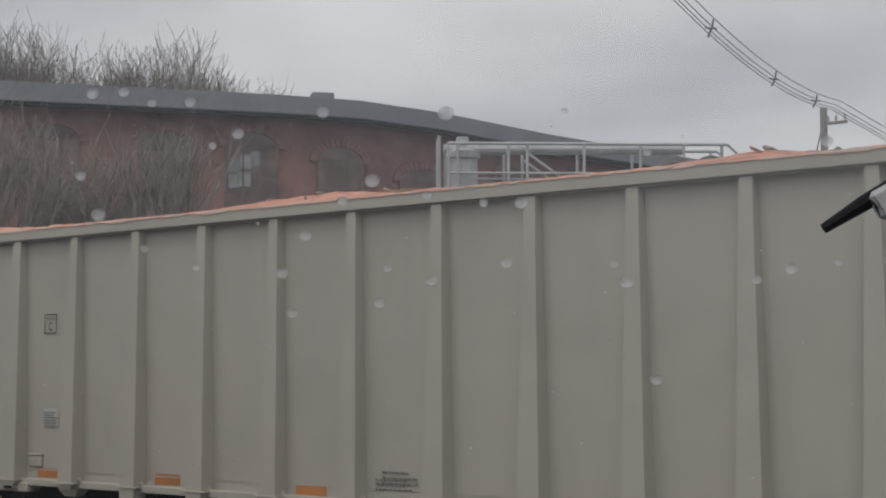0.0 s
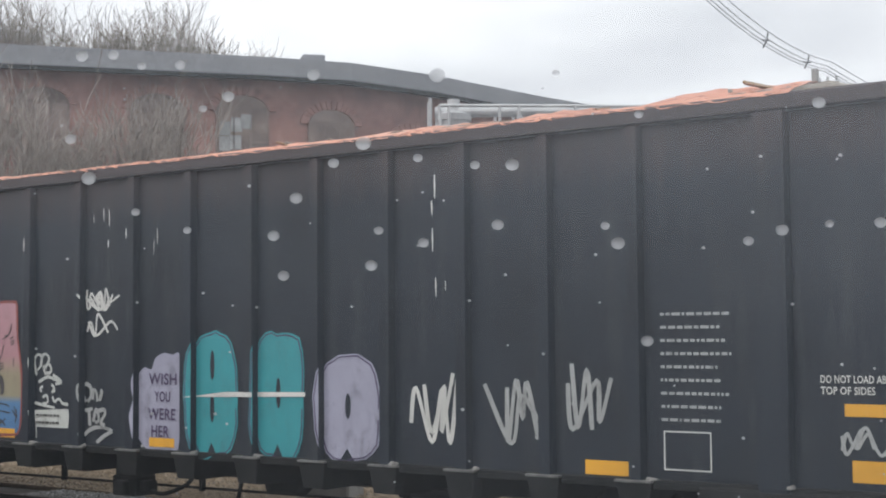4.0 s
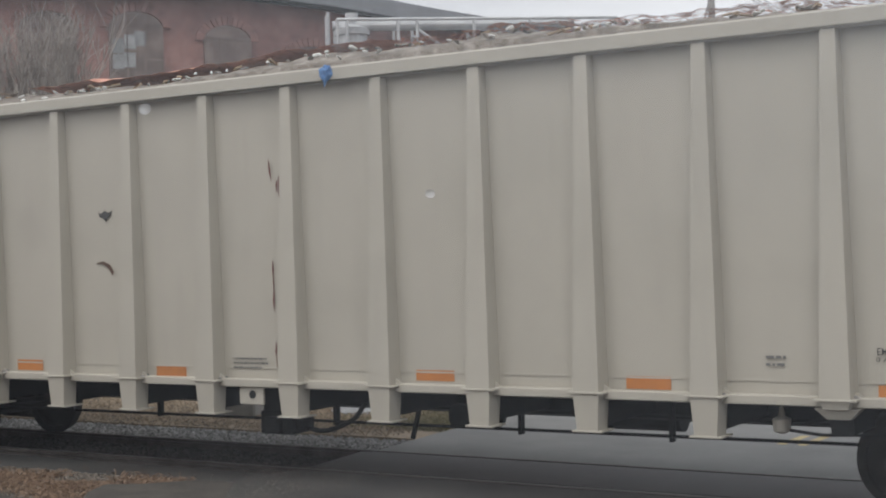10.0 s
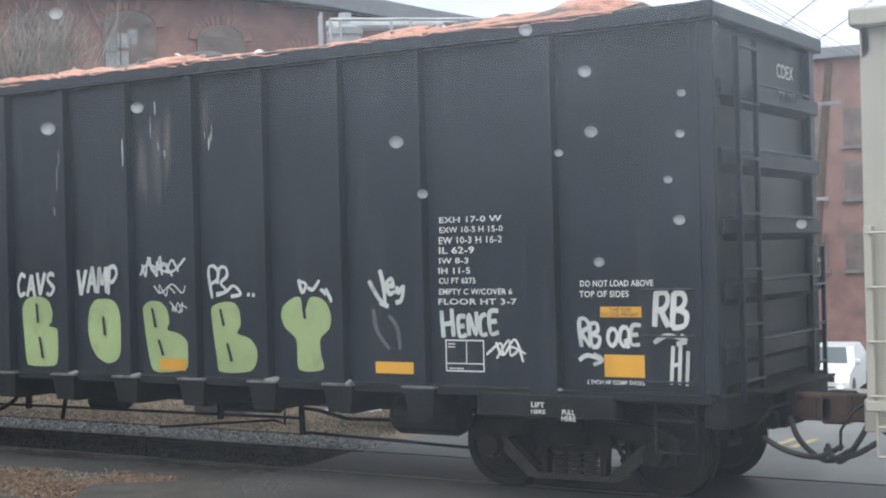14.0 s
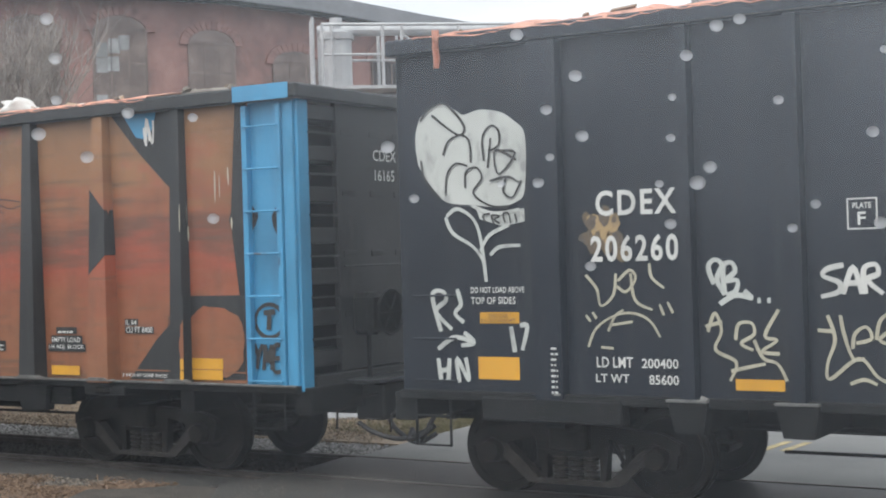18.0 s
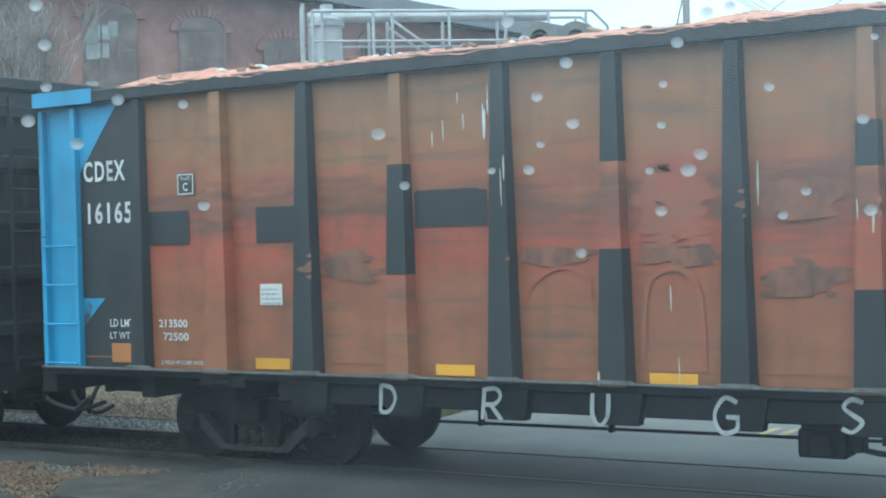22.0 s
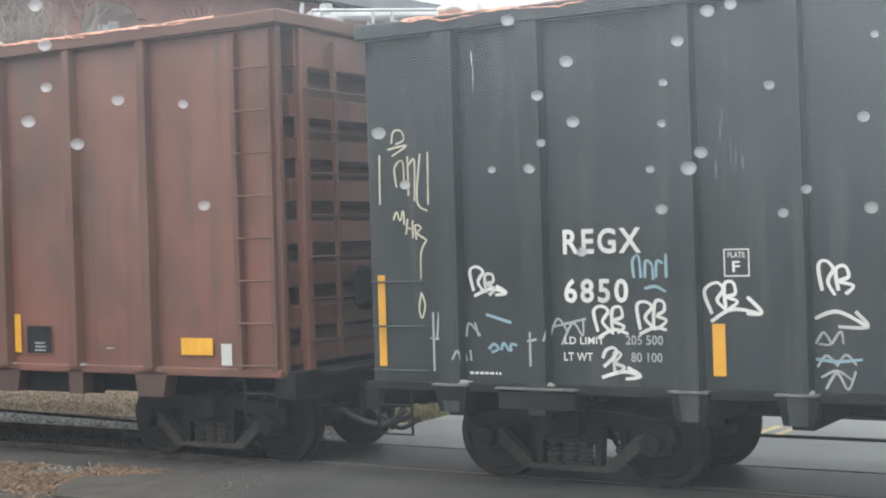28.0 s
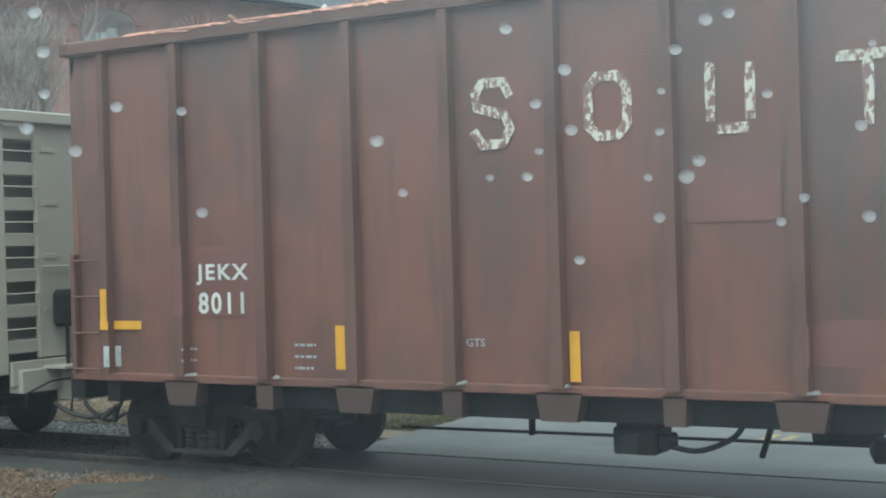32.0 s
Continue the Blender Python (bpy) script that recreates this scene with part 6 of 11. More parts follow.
GLYPHS["~"] = (((0, 0.1), (0.35, 0.7), (0.7, 0.6), (1, 0.25)), ((0.82, 0.8), (1, 0.25)), ((0.7, 0.0), (1, 0.25)))


def curve_through(pts, n=5):
    out = []
    p = [Vector(q) for q in pts]
    if len(p) < 3:
        return [tuple(p[0].lerp(p[-1], i / n)) for i in range(n + 1)]
    for i in range(len(p) - 1):
        a, b, c, d = p[max(i - 1, 0)], p[i], p[i + 1], p[min(i + 2, len(p) - 1)]
        for k in range(n):
            u = k / n
            out.append(tuple(0.5 * (2 * b + (c - a) * u + (2 * a - 5 * b + 4 * c - d) * u * u + (3 * b - a - 3 * c + d) * u ** 3)))
    out.append(tuple(p[-1]))
    return out


def tag(s, letters, x, z, w, h, material, wd, layer):
    """Sprayed handwriting in single strokes."""
    slot = w / len(letters)
    wd = wd * 1.05
    for i, ch in enumerate(letters):
        polys = []
        jz, jh = random.uniform(-0.06, 0.06) * h, random.uniform(0.92, 1.05)
        for line in GLYPHS[ch]:
            pts = [(x + slot * (i + 0.84 * u) + 0.06 * h * v, z + jz + h * jh * v) for u, v in line]
            polys += ribbon(curve_through(pts), wd)
        decal(s, "spray_letter", polys, material, layer)


def end_text(s, words, y, z, h, material):
    """Lettering on the end of a car, read from along the track."""
    cu = bpy.data.curves.new("lettering", "FONT")
    cu.body, cu.resolution_u, cu.offset, cu.size = words, 3, 0.001, h * 1.4
    tmp = bpy.data.objects.new("lettering", cu)
    scene.collection.objects.link(tmp)
    me = bpy.data.meshes.new_from_object(tmp.evaluated_get(bpy.context.evaluated_depsgraph_get()))
    bpy.data.objects.remove(tmp)
    bpy.data.curves.remove(cu)
    x = s.length / 2 + (0.03 if s.top < 4.5 else 0.1)
    for v in me.vertices:
        v.co = Vector((x, y + v.co.x, z + v.co.y))
    me.materials.clear()
    me.materials.append(material)
    ob = new("lettering", me)
    ob.parent = s.car



# lettering and marks of the grey cars


def grey_marks(s, last):
    text(s, "OF", -8.81, 3.28, 0.38, 0.24, INK)
    text(s, "OX", -8.14, 3.28, 0.39, 0.24, INK)
    text(s, "18", -8.82, 2.81, 0.36, 0.23, INK)
    text(s, last, -8.13, 2.81, 0.37, 0.24, INK)
    text(s, "LD LMT", -8.84, 1.59, 0.39, 0.09, INK)
    text(s, "213700", -8.14, 1.58, 0.41, 0.09, INK)
    text(s, "LT WT", -8.85, 1.44, 0.32, 0.08, INK)
    text(s, "72300", -8.06, 1.42, 0.34, 0.09, INK)
    outline_box(s, -6.61, 3.01, 0.25, 0.26, INK)
    text(s, "PLATE", -6.56, 3.19, 0.16, 0.04, INK)
    text(s, "C", -6.52, 3.05, 0.07, 0.11, INK)
    plate(s, "reflector", -8.84, 1.15, 0.40, 0.23, ORANGE, 1)
    plate(s, "reflector", -6.70, 1.12, 0.47, 0.12, ORANGE, 1)
    plate(s, "reflector", -4.44, 1.12, 0.45, 0.13, ORANGE, 1)
    plate(s, "reflector", -2.11, 1.10, 0.46, 0.12, ORANGE, 1)
    plate(s, "reflector", 1.48, 1.13, 0.46, 0.11, ORANGE, 1)
    plate(s, "reflector", 3.83, 1.11, 0.45, 0.12, ORANGE, 1)
    plate(s, "reflector", 6.17, 1.10, 0.45, 0.10, ORANGE, 1)
    plate(s, "reflector", 8.35, 1.08, 0.46, 0.22, ORANGE, 1)
    text(s, "EMPTY LOAD", 6.17, 1.46, 0.46, 0.06, INK)
    text(s, "0 ADJ. BLOCK", 6.16, 1.39, 0.48, 0.05, INK)
    text(s, "IL 64", 7.38, 1.69, 0.18, 0.05, INK)
    text(s, "CU FT 6400", 7.37, 1.60, 0.40, 0.05, INK)
    plate(s, "plate", 6.33, 1.21, 0.23, 0.08, UNDER, 1)
    oval(s, 9.46, 1.33, 0.15, 0.15, CHALK, 1)
    plate(s, "emblem", 9.485, 1.385, 0.10, 0.05, INK, 2)
    oval(s, 9.505, 1.375, 0.06, 0.07, INK, 3)
    bars(s, 5.19, 1.35, 0.20, 0.13, PRINT, 2)
    bars(s, 9.45, 1.26, 0.14, 0.04, PRINT, 1)
    oval(s, -9.63, 1.42, 0.14, 0.14, CHALK, 1)
    plate(s, "emblem", -9.605, 1.47, 0.09, 0.05, INK, 2)
    oval(s, -9.59, 1.46, 0.06, 0.07, INK, 3)
    bars(s, -9.66, 1.31, 0.18, 0.03, PRINT, 1)
    bars(s, -0.94, 1.21, 0.50, 0.15, PRINT, 3)


grey_marks(A, "19")
grey_marks(C, "21")
shape(C, "spray_paint", [(-2.98, 3.03), (-2.93, 3.00), (-2.87, 3.04), (-2.81, 3.01), (-2.74, 3.04), (-2.78, 2.97), (-2.82, 2.95), (-2.85, 2.90), (-2.90, 2.95), (-2.95, 2.96)], INK, 1)
shape(C, "spray_paint", [(-3.05, 2.41), (-2.92, 2.44), (-2.81, 2.40), (-2.74, 2.31), (-2.77, 2.27), (-2.83, 2.35), (-2.92, 2.40)], DARKRUST, 1)
drips(C, -0.28, 2.63, 0.05, 0.90, SCRAPE, 3, 2)
drips(C, -0.32, 1.79, 0.06, 0.78, SCRAPE, 3, 2)
drips(C, -0.35, 1.69, 0.07, 0.78, SCRAPE, 4, 2)
drips(C, -0.36, 1.10, 0.05, 0.49, SCRAPE, 3, 2)
shape(C, "spray_paint", [(-0.37, 3.53), (-0.34, 3.40), (-0.33, 3.25), (-0.36, 3.35)], SCRAPE, 3)
bm = bmesh.new()
bmesh.ops.create_icosphere(bm, subdivisions=4, radius=0.5)
for v in bm.verts:
    v.co *= 1 + 0.55 * noise.noise(v.co * 4.2 + Vector((5, 1, 2)))
    k = 1.0 if v.co.z > -0.1 else max(0.35, 1 + 1.5 * (v.co.z + 0.1))
    v.co = Vector((v.co.x * 0.17 * k, v.co.y * 0.09, v.co.z * (0.15 if v.co.z > 0 else 0.3)))
rag = part("rag", bm, BLUE_CLOTH, C.car, "bunched blue rag hanging over the rim", smooth=True)
rag.matrix_basis = pose(0.55, -HW - C.chord - 0.02, C.top - 0.06, 0, 8, 0) @ Matrix.Scale(0.85, 4)
plate(A, "card", -6.60, 1.78, 0.29, 0.24, CHALK, 1)
bars(A, -6.59, 1.79, 0.27, 0.21, PRINT, 6)
bars(A, -0.85, 1.27, 0.50, 0.18, PRINT, 3)

# lettering and spray paint of the first black car
tag(B, "OQB", -9.32, 3.05, 0.29, 0.18, INK, 0.030, 5)
tag(B, "OQB", -8.81, 2.38, 0.47, 0.27, SKY, 0.050, 3)
soft_shape(B, [(-9.38, 2.77), (-9.38, 3.45), (-9.30, 3.59), (-9.11, 3.65), (-8.94, 3.61), (-8.87, 3.47), (-8.90, 3.27), (-8.96, 3.18), (-8.87, 3.09), (-8.85, 2.89), (-8.93, 2.76), (-9.03, 2.73), (-9.07, 2.82), (-9.13, 2.86), (-9.18, 2.81), (-9.22, 2.74), (-9.32, 2.72)], SKY, 1, PURPLE, 0.018)
oval(B, -9.19, 3.31, 0.08, 0.22, B.body, 3)
soft_shape(B, [(-8.72, 2.75), (-8.80, 3.55), (-8.68, 3.61), (-8.49, 3.63), (-8.35, 3.58), (-8.27, 3.48), (-8.29, 3.30), (-8.38, 3.22), (-8.28, 3.14), (-8.27, 2.78), (-8.37, 2.72), (-8.59, 2.71)], SKY, 1, PURPLE, 0.018)
oval(B, -8.62, 3.30, 0.10, 0.20, B.body, 3)
oval(B, -8.55, 2.84, 0.10, 0.23, B.body, 3)
plate(B, "overspray", -7.64, 2.76, 0.88, 0.25, PATCH, 1)
line(B, [(-7.16, 1.94), (-7.20, 2.14), (-7.14, 2.20), (-7.07, 2.16), (-7.08, 2.08), (-7.17, 2.05)], SKY, 0.030, 3)
line(B, [(-7.04, 2.07), (-7.02, 2.16), (-6.99, 2.11), (-6.95, 2.17), (-6.93, 2.09)], SKY, 0.030, 3)
line(B, [(-7.15, 1.86), (-7.04, 1.89), (-6.96, 1.97), (-6.93, 1.91), (-6.96, 1.84), (-6.86, 1.87), (-6.78, 1.82)], SKY, 0.030, 3)
line(B, [(-7.13, 1.83), (-7.02, 1.87), (-6.87, 1.81), (-6.78, 1.78)], SKY, 0.030, 3)
line(B, [(-7.08, 1.73), (-7.02, 1.78), (-6.97, 1.74), (-6.91, 1.78), (-6.85, 1.74), (-6.77, 1.79)], SKY, 0.030, 3)
line(B, [(-7.08, 1.63), (-7.02, 1.68), (-6.97, 1.63), (-6.91, 1.68), (-6.86, 1.63), (-6.79, 1.68), (-6.79, 1.60)], SKY, 0.030, 3)
line(B, [(-7.70, 2.12), (-7.62, 1.80), (-7.55, 1.53)], FADED, 0.055, 3)
line(B, [(-7.61, 1.90), (-7.54, 2.05), (-7.44, 2.07), (-7.44, 1.98), (-7.54, 1.88)], FADED, 0.055, 3)
line(B, [(-7.45, 1.89), (-7.39, 2.04), (-7.32, 2.00), (-7.39, 1.88), (-7.31, 1.82)], FADED, 0.055, 3)
line(B, [(-7.59, 1.51), (-7.44, 1.59), (-7.46, 1.78), (-7.35, 1.83), (-7.29, 1.76), (-7.42, 1.67), (-7.26, 1.62), (-7.09, 1.52)], FADED, 0.055, 3)
line(B, [(-7.62, 1.49), (-7.43, 1.54), (-7.27, 1.50)], FADED, 0.055, 3)
line(B, [(-9.32, 1.70), (-9.37, 2.05), (-9.26, 2.13), (-9.18, 2.03), (-9.31, 1.92)], FADED, 0.045, 3)
line(B, [(-9.28, 1.92), (-9.11, 2.12), (-9.09, 2.01), (-9.21, 1.91), (-9.10, 1.81), (-9.18, 1.71)], FADED, 0.045, 3)
line(B, [(-9.36, 1.44), (-9.24, 1.54), (-9.08, 1.60), (-8.93, 1.62)], FADED, 0.045, 3)
line(B, [(-8.61, 1.76), (-8.57, 1.59), (-8.55, 1.48)], CHALK, 0.020, 3)
line(B, [(-8.63, 1.50), (-8.52, 1.59), (-8.35, 1.68), (-8.49, 1.67)], CHALK, 0.020, 3)
line(B, [(-8.49, 1.69), (-8.44, 1.55), (-8.40, 1.46)], CHALK, 0.020, 3)
line(B, [(-8.55, 1.48), (-8.41, 1.49), (-8.26, 1.42)], CHALK, 0.020, 3)
text(B, "DO NOT LOAD ABOVE", -8.94, 2.08, 0.68, 0.06, WHITE)
text(B, "TOP OF SIDES", -8.94, 1.98, 0.48, 0.06, WHITE)
plate(B, "plate", -8.87, 1.80, 0.42, 0.10, YELLOW, 1)
text(B, "THIS CAR", -8.77, 1.855, 0.22, 0.036, INK)
text(B, "EXCESS HEIGHT", -8.85, 1.810, 0.38, 0.036, INK)
plate(B, "reflector", -8.89, 1.25, 0.45, 0.20, YELLOW, 1)
text(B, "2 INCH HF COMP SHOES", -8.88, 1.17, 0.55, 0.04, WHITE)
bars(B, -7.97, 1.14, 0.06, 0.36, WHITE, 9)
text(B, "LIFT", -8.20, 0.96, 0.13, 0.05, WHITE)
text(B, "CDEX", -7.59, 2.78, 0.75, 0.23, WHITE)
text(B, "206 73", -7.66, 2.36, 0.91, 0.23, WHITE)
line(B, [(-7.20, 2.57), (-7.17, 2.61), (-7.09, 2.59)], WHITE, 0.03, 3)
line(B, [(-7.16, 2.47), (-7.07, 2.48)], WHITE, 0.025, 3)
text(B, "LD LMT", -7.64, 1.38, 0.37, 0.09, WHITE)
text(B, "199900", -7.15, 1.38, 0.38, 0.08, WHITE)
text(B, "LT WT", -7.64, 1.23, 0.34, 0.09, WHITE)
text(B, "86100", -7.08, 1.23, 0.31, 0.08, WHITE)
soft_shape(B, [(-6.52, 2.78), (-6.49, 2.88), (-6.38, 2.95), (-6.06, 2.95), (-5.95, 2.87), (-5.85, 2.54), (-5.77, 2.26), (-5.73, 1.94), (-5.76, 1.30), (-6.31, 1.28), (-6.33, 1.72), (-6.35, 2.03), (-6.48, 2.51)], TRICOLOUR, 1, DULLRED, 0.050)
line(B, [(-6.32, 2.88), (-6.26, 2.78), (-6.15, 2.72)], INK, 0.012, 3)
line(B, [(-5.91, 2.26), (-5.80, 2.23)], INK, 0.014, 3)
line(B, [(-6.31, 1.98), (-6.20, 2.06)], INK, 0.014, 3)
line(B, [(-5.80, 2.20), (-5.83, 2.07), (-5.80, 1.85)], INK, 0.012, 3)
line(B, [(-6.04, 1.89), (-5.94, 1.80), (-5.84, 1.73)], INK, 0.012, 3)
line(B, [(-6.23, 1.63), (-6.17, 1.74), (-6.12, 1.64), (-6.05, 1.75), (-5.99, 1.65), (-5.90, 1.75), (-5.82, 1.70)], INK, 0.022, 4)
line(B, [(-6.25, 1.61), (-6.01, 1.68), (-5.82, 1.72)], INK, 0.022, 4)
line(B, [(-6.12, 1.42), (-6.16, 1.50), (-6.08, 1.54), (-6.03, 1.44), (-5.96, 1.53), (-5.91, 1.51), (-5.95, 1.43), (-5.84, 1.50), (-5.82, 1.42)], INK, 0.022, 4)
soft_shape(B, [(-5.62, 1.25), (-5.63, 1.83), (-5.62, 2.16), (-5.54, 2.27), (-5.26, 2.29), (-4.96, 2.28), (-4.99, 2.54), (-4.96, 2.81), (-4.79, 2.86), (-4.52, 2.84), (-4.42, 2.89), (-4.02, 2.93), (-3.97, 2.84), (-3.93, 2.18), (-3.89, 1.69), (-3.87, 1.29), (-4.27, 1.25), (-4.60, 1.25), (-4.90, 1.21), (-5.24, 1.19), (-5.49, 1.18)], TRICOLOUR, 1, DULLRED, 0.050)
soft_shape(B, [(-5.51, 2.40), (-5.48, 2.50), (-5.38, 2.56), (-5.21, 2.57), (-5.03, 2.54), (-4.94, 2.47), (-4.94, 2.37), (-5.01, 2.31), (-5.22, 2.30), (-5.42, 2.32)], PINK, 3, DULLRED, 0.050)
line(B, [(-5.49, 2.20), (-5.35, 2.07), (-5.26, 1.87), (-5.27, 1.59), (-5.39, 1.29)], DULLRED, 0.024, 3)
line(B, [(-4.95, 2.26), (-4.93, 1.95), (-4.90, 1.59), (-4.90, 1.23)], DULLRED, 0.024, 3)
line(B, [(-4.76, 2.84), (-4.76, 2.22), (-4.86, 1.87), (-4.89, 1.67)], DULLRED, 0.024, 3)
line(B, [(-4.42, 2.87), (-4.40, 2.41), (-4.37, 1.99), (-4.35, 1.41), (-4.34, 1.27)], DULLRED, 0.024, 3)
line(B, [(-4.13, 2.85), (-4.12, 2.67), (-4.04, 2.41), (-3.90, 2.26)], INK, 0.018, 3)
line(B, [(-4.11, 2.54), (-4.00, 2.37)], INK, 0.018, 3)
line(B, [(-4.01, 2.24), (-3.92, 2.20)], INK, 0.018, 3)
line(B, [(-3.95, 2.25), (-3.88, 2.15)], INK, 0.018, 3)
line(B, [(-4.73, 2.70), (-4.63, 2.68)], INK, 0.018, 3)
line(B, [(-5.00, 1.71), (-4.96, 1.63)], INK, 0.018, 3)
soft_shape(B, [(-3.88, 2.88), (-3.75, 2.93), (-3.59, 2.90), (-3.51, 2.95), (-3.36, 2.96), (-3.29, 2.90), (-3.17, 2.96), (-2.88, 2.96), (-2.82, 2.90), (-2.80, 2.49), (-2.74, 2.20), (-2.70, 1.85), (-2.71, 1.42), (-2.78, 1.20), (-3.11, 1.17), (-3.45, 1.16), (-3.60, 1.24), (-3.66, 1.43), (-3.67, 1.69), (-3.62, 1.86), (-3.57, 1.99), (-3.65, 2.21), (-3.72, 2.36), (-3.73, 2.48), (-3.85, 2.56)], TRICOLOUR, 1, DULLRED, 0.045)
soft_shape(B, [(-3.74, 2.44), (-3.69, 2.24), (-3.56, 2.06), (-3.37, 1.97), (-3.13, 1.97), (-3.07, 1.84), (-3.09, 1.72), (-3.15, 1.72), (-3.17, 1.86), (-3.39, 1.90), (-3.58, 1.88), (-3.67, 1.69), (-3.73, 1.99)], DUSK, 3)
line(B, [(-3.30, 2.91), (-3.27, 2.65), (-3.24, 2.31)], DULLRED, 0.035, 3)
line(B, [(-3.27, 2.31), (-3.21, 2.39), (-3.22, 2.54)], DULLRED, 0.035, 3)
line(B, [(-3.10, 2.38), (-3.16, 2.21), (-3.27, 2.13)], INK, 0.016, 3)
line(B, [(-3.27, 2.12), (-3.17, 2.13), (-3.09, 2.13)], INK, 0.016, 3)
line(B, [(-3.28, 2.09), (-3.18, 2.09), (-3.09, 2.10)], INK, 0.016, 3)
line(B, [(-3.27, 2.05), (-3.18, 2.05), (-3.10, 2.07)], INK, 0.016, 3)
line(B, [(-2.96, 2.46), (-2.89, 2.49)], INK, 0.016, 3)
line(B, [(-2.95, 2.42), (-2.87, 2.44)], INK, 0.016, 3)
line(B, [(-2.94, 2.38), (-2.87, 2.41)], INK, 0.016, 3)
line(B, [(-2.88, 2.21), (-2.88, 2.09)], INK, 0.016, 3)
line(B, [(-2.93, 2.67), (-2.98, 2.53), (-3.12, 2.46)], INK, 0.016, 3)
line(B, [(-3.08, 2.51), (-3.00, 2.50)], INK, 0.016, 3)
line(B, [(-3.49, 1.63), (-3.44, 1.54), (-3.38, 1.63), (-3.34, 1.55), (-3.29, 1.66), (-3.24, 1.56), (-3.17, 1.65)], INK, 0.022, 4)
line(B, [(-3.40, 1.55), (-3.25, 1.59), (-3.03, 1.58), (-2.96, 1.55)], INK, 0.022, 4)
line(B, [(-3.38, 1.40), (-3.33, 1.46), (-3.18, 1.49), (-2.94, 1.47)], INK, 0.022, 4)
line(B, [(-3.39, 1.36), (-3.18, 1.32), (-3.03, 1.39)], INK, 0.022, 4)
line(B, [(-3.30, 1.25), (-3.26, 1.36), (-3.18, 1.26), (-3.14, 1.37), (-3.04, 1.30)], INK, 0.022, 4)
line(B, [(-2.89, 1.51), (-2.79, 1.41), (-2.85, 1.56)], INK, 0.022, 4)
line(B, [(-2.80, 1.52), (-2.82, 1.34)], INK, 0.022, 4)
outline_box(B, -5.21, 2.58, 0.23, 0.22, WHITE)
text(B, "PLATE", -5.17, 2.73, 0.15, 0.04, WHITE)
text(B, "F", -5.13, 2.62, 0.07, 0.09, WHITE)
bars(B, -2.39, 1.35, 0.60, 0.19, INK, 2)
plate(B, "reflector", -6.23, 1.15, 0.42, 0.13, YELLOW, 3)
plate(B, "reflector", -3.28, 1.14, 0.44, 0.12, YELLOW, 3)
plate(B, "reflector", -0.22, 1.13, 0.44, 0.11, YELLOW, 3)
plate(B, "reflector", 5.98, 1.11, 0.48, 0.14, YELLOW, 3)
plate(B, "reflector", 8.66, 1.17, 0.40, 0.19, YELLOW, 3)
line(B, [(-2.39, 1.98), (-2.44, 2.17), (-2.38, 2.25), (-2.30, 2.23), (-2.30, 2.12), (-2.37, 2.05)], CHALK, 0.045, 3)
line(B, [(-2.31, 2.09), (-2.28, 2.23), (-2.20, 2.26), (-2.14, 2.20), (-2.19, 2.11), (-2.27, 2.09)], CHALK, 0.045, 3)
line(B, [(-2.25, 2.03), (-2.17, 2.13), (-2.10, 2.09), (-2.11, 2.02), (-2.23, 2.01)], CHALK, 0.045, 3)
line(B, [(-2.35, 1.89), (-2.17, 1.96), (-2.03, 1.93), (-1.89, 1.89)], CHALK, 0.045, 3)
line(B, [(-2.06, 1.99), (-1.89, 1.90), (-2.01, 1.87)], CHALK, 0.045, 3)
line(B, [(-2.26, 1.84), (-2.31, 1.80), (-2.28, 1.76)], CHALK, 0.040, 3)
line(B, [(-2.09, 1.86), (-2.03, 1.82), (-2.07, 1.76), (-2.01, 1.79)], CHALK, 0.040, 3)
line(B, [(-2.26, 1.69), (-2.18, 1.72), (-2.16, 1.63), (-2.26, 1.61)], CHALK, 0.040, 3)
line(B, [(-2.07, 1.71), (-2.02, 1.64), (-1.94, 1.68), (-1.86, 1.62), (-1.75, 1.61)], CHALK, 0.040, 3)
line(B, [(-2.43, 1.62), (-2.26, 1.59), (-2.02, 1.56)], CHALK, 0.040, 3)
shape(B, "spray_paint", [(-2.45, 1.52), (-1.76, 1.55), (-1.74, 1.45), (-1.76, 1.30), (-2.11, 1.30), (-2.39, 1.30), (-2.39, 1.16), (-2.41, 1.15), (-2.41, 1.32)], CHALK, 1)
line(B, [(-1.40, 1.65), (-1.45, 1.73), (-1.46, 1.84), (-1.39, 1.88), (-1.31, 1.83), (-1.31, 1.72), (-1.37, 1.65)], FADED, 0.055, 3)
line(B, [(-1.27, 1.68), (-1.26, 1.80), (-1.20, 1.77), (-1.18, 1.66)], FADED, 0.055, 3)
line(B, [(-1.14, 1.67), (-1.10, 1.78), (-1.13, 1.80)], FADED, 0.055, 3)
line(B, [(-1.42, 1.54), (-1.33, 1.55), (-1.27, 1.57)], FADED, 0.055, 3)
line(B, [(-1.34, 1.54), (-1.32, 1.35)], FADED, 0.055, 3)
line(B, [(-1.26, 1.40), (-1.20, 1.56), (-1.15, 1.43), (-1.22, 1.39)], FADED, 0.055, 3)
line(B, [(-1.16, 1.54), (-1.06, 1.56), (-1.03, 1.51), (-1.11, 1.40), (-1.04, 1.36)], FADED, 0.055, 3)
line(B, [(-1.43, 1.23), (-1.26, 1.32), (-1.04, 1.33), (-0.89, 1.29)], FADED, 0.055, 3)
line(B, [(-1.19, 1.14), (-1.04, 1.23), (-0.89, 1.29)], FADED, 0.055, 3)
scribble(B, -1.49, 2.81, 0.71, 0.29, WHITE, 5, 0.035, 2)
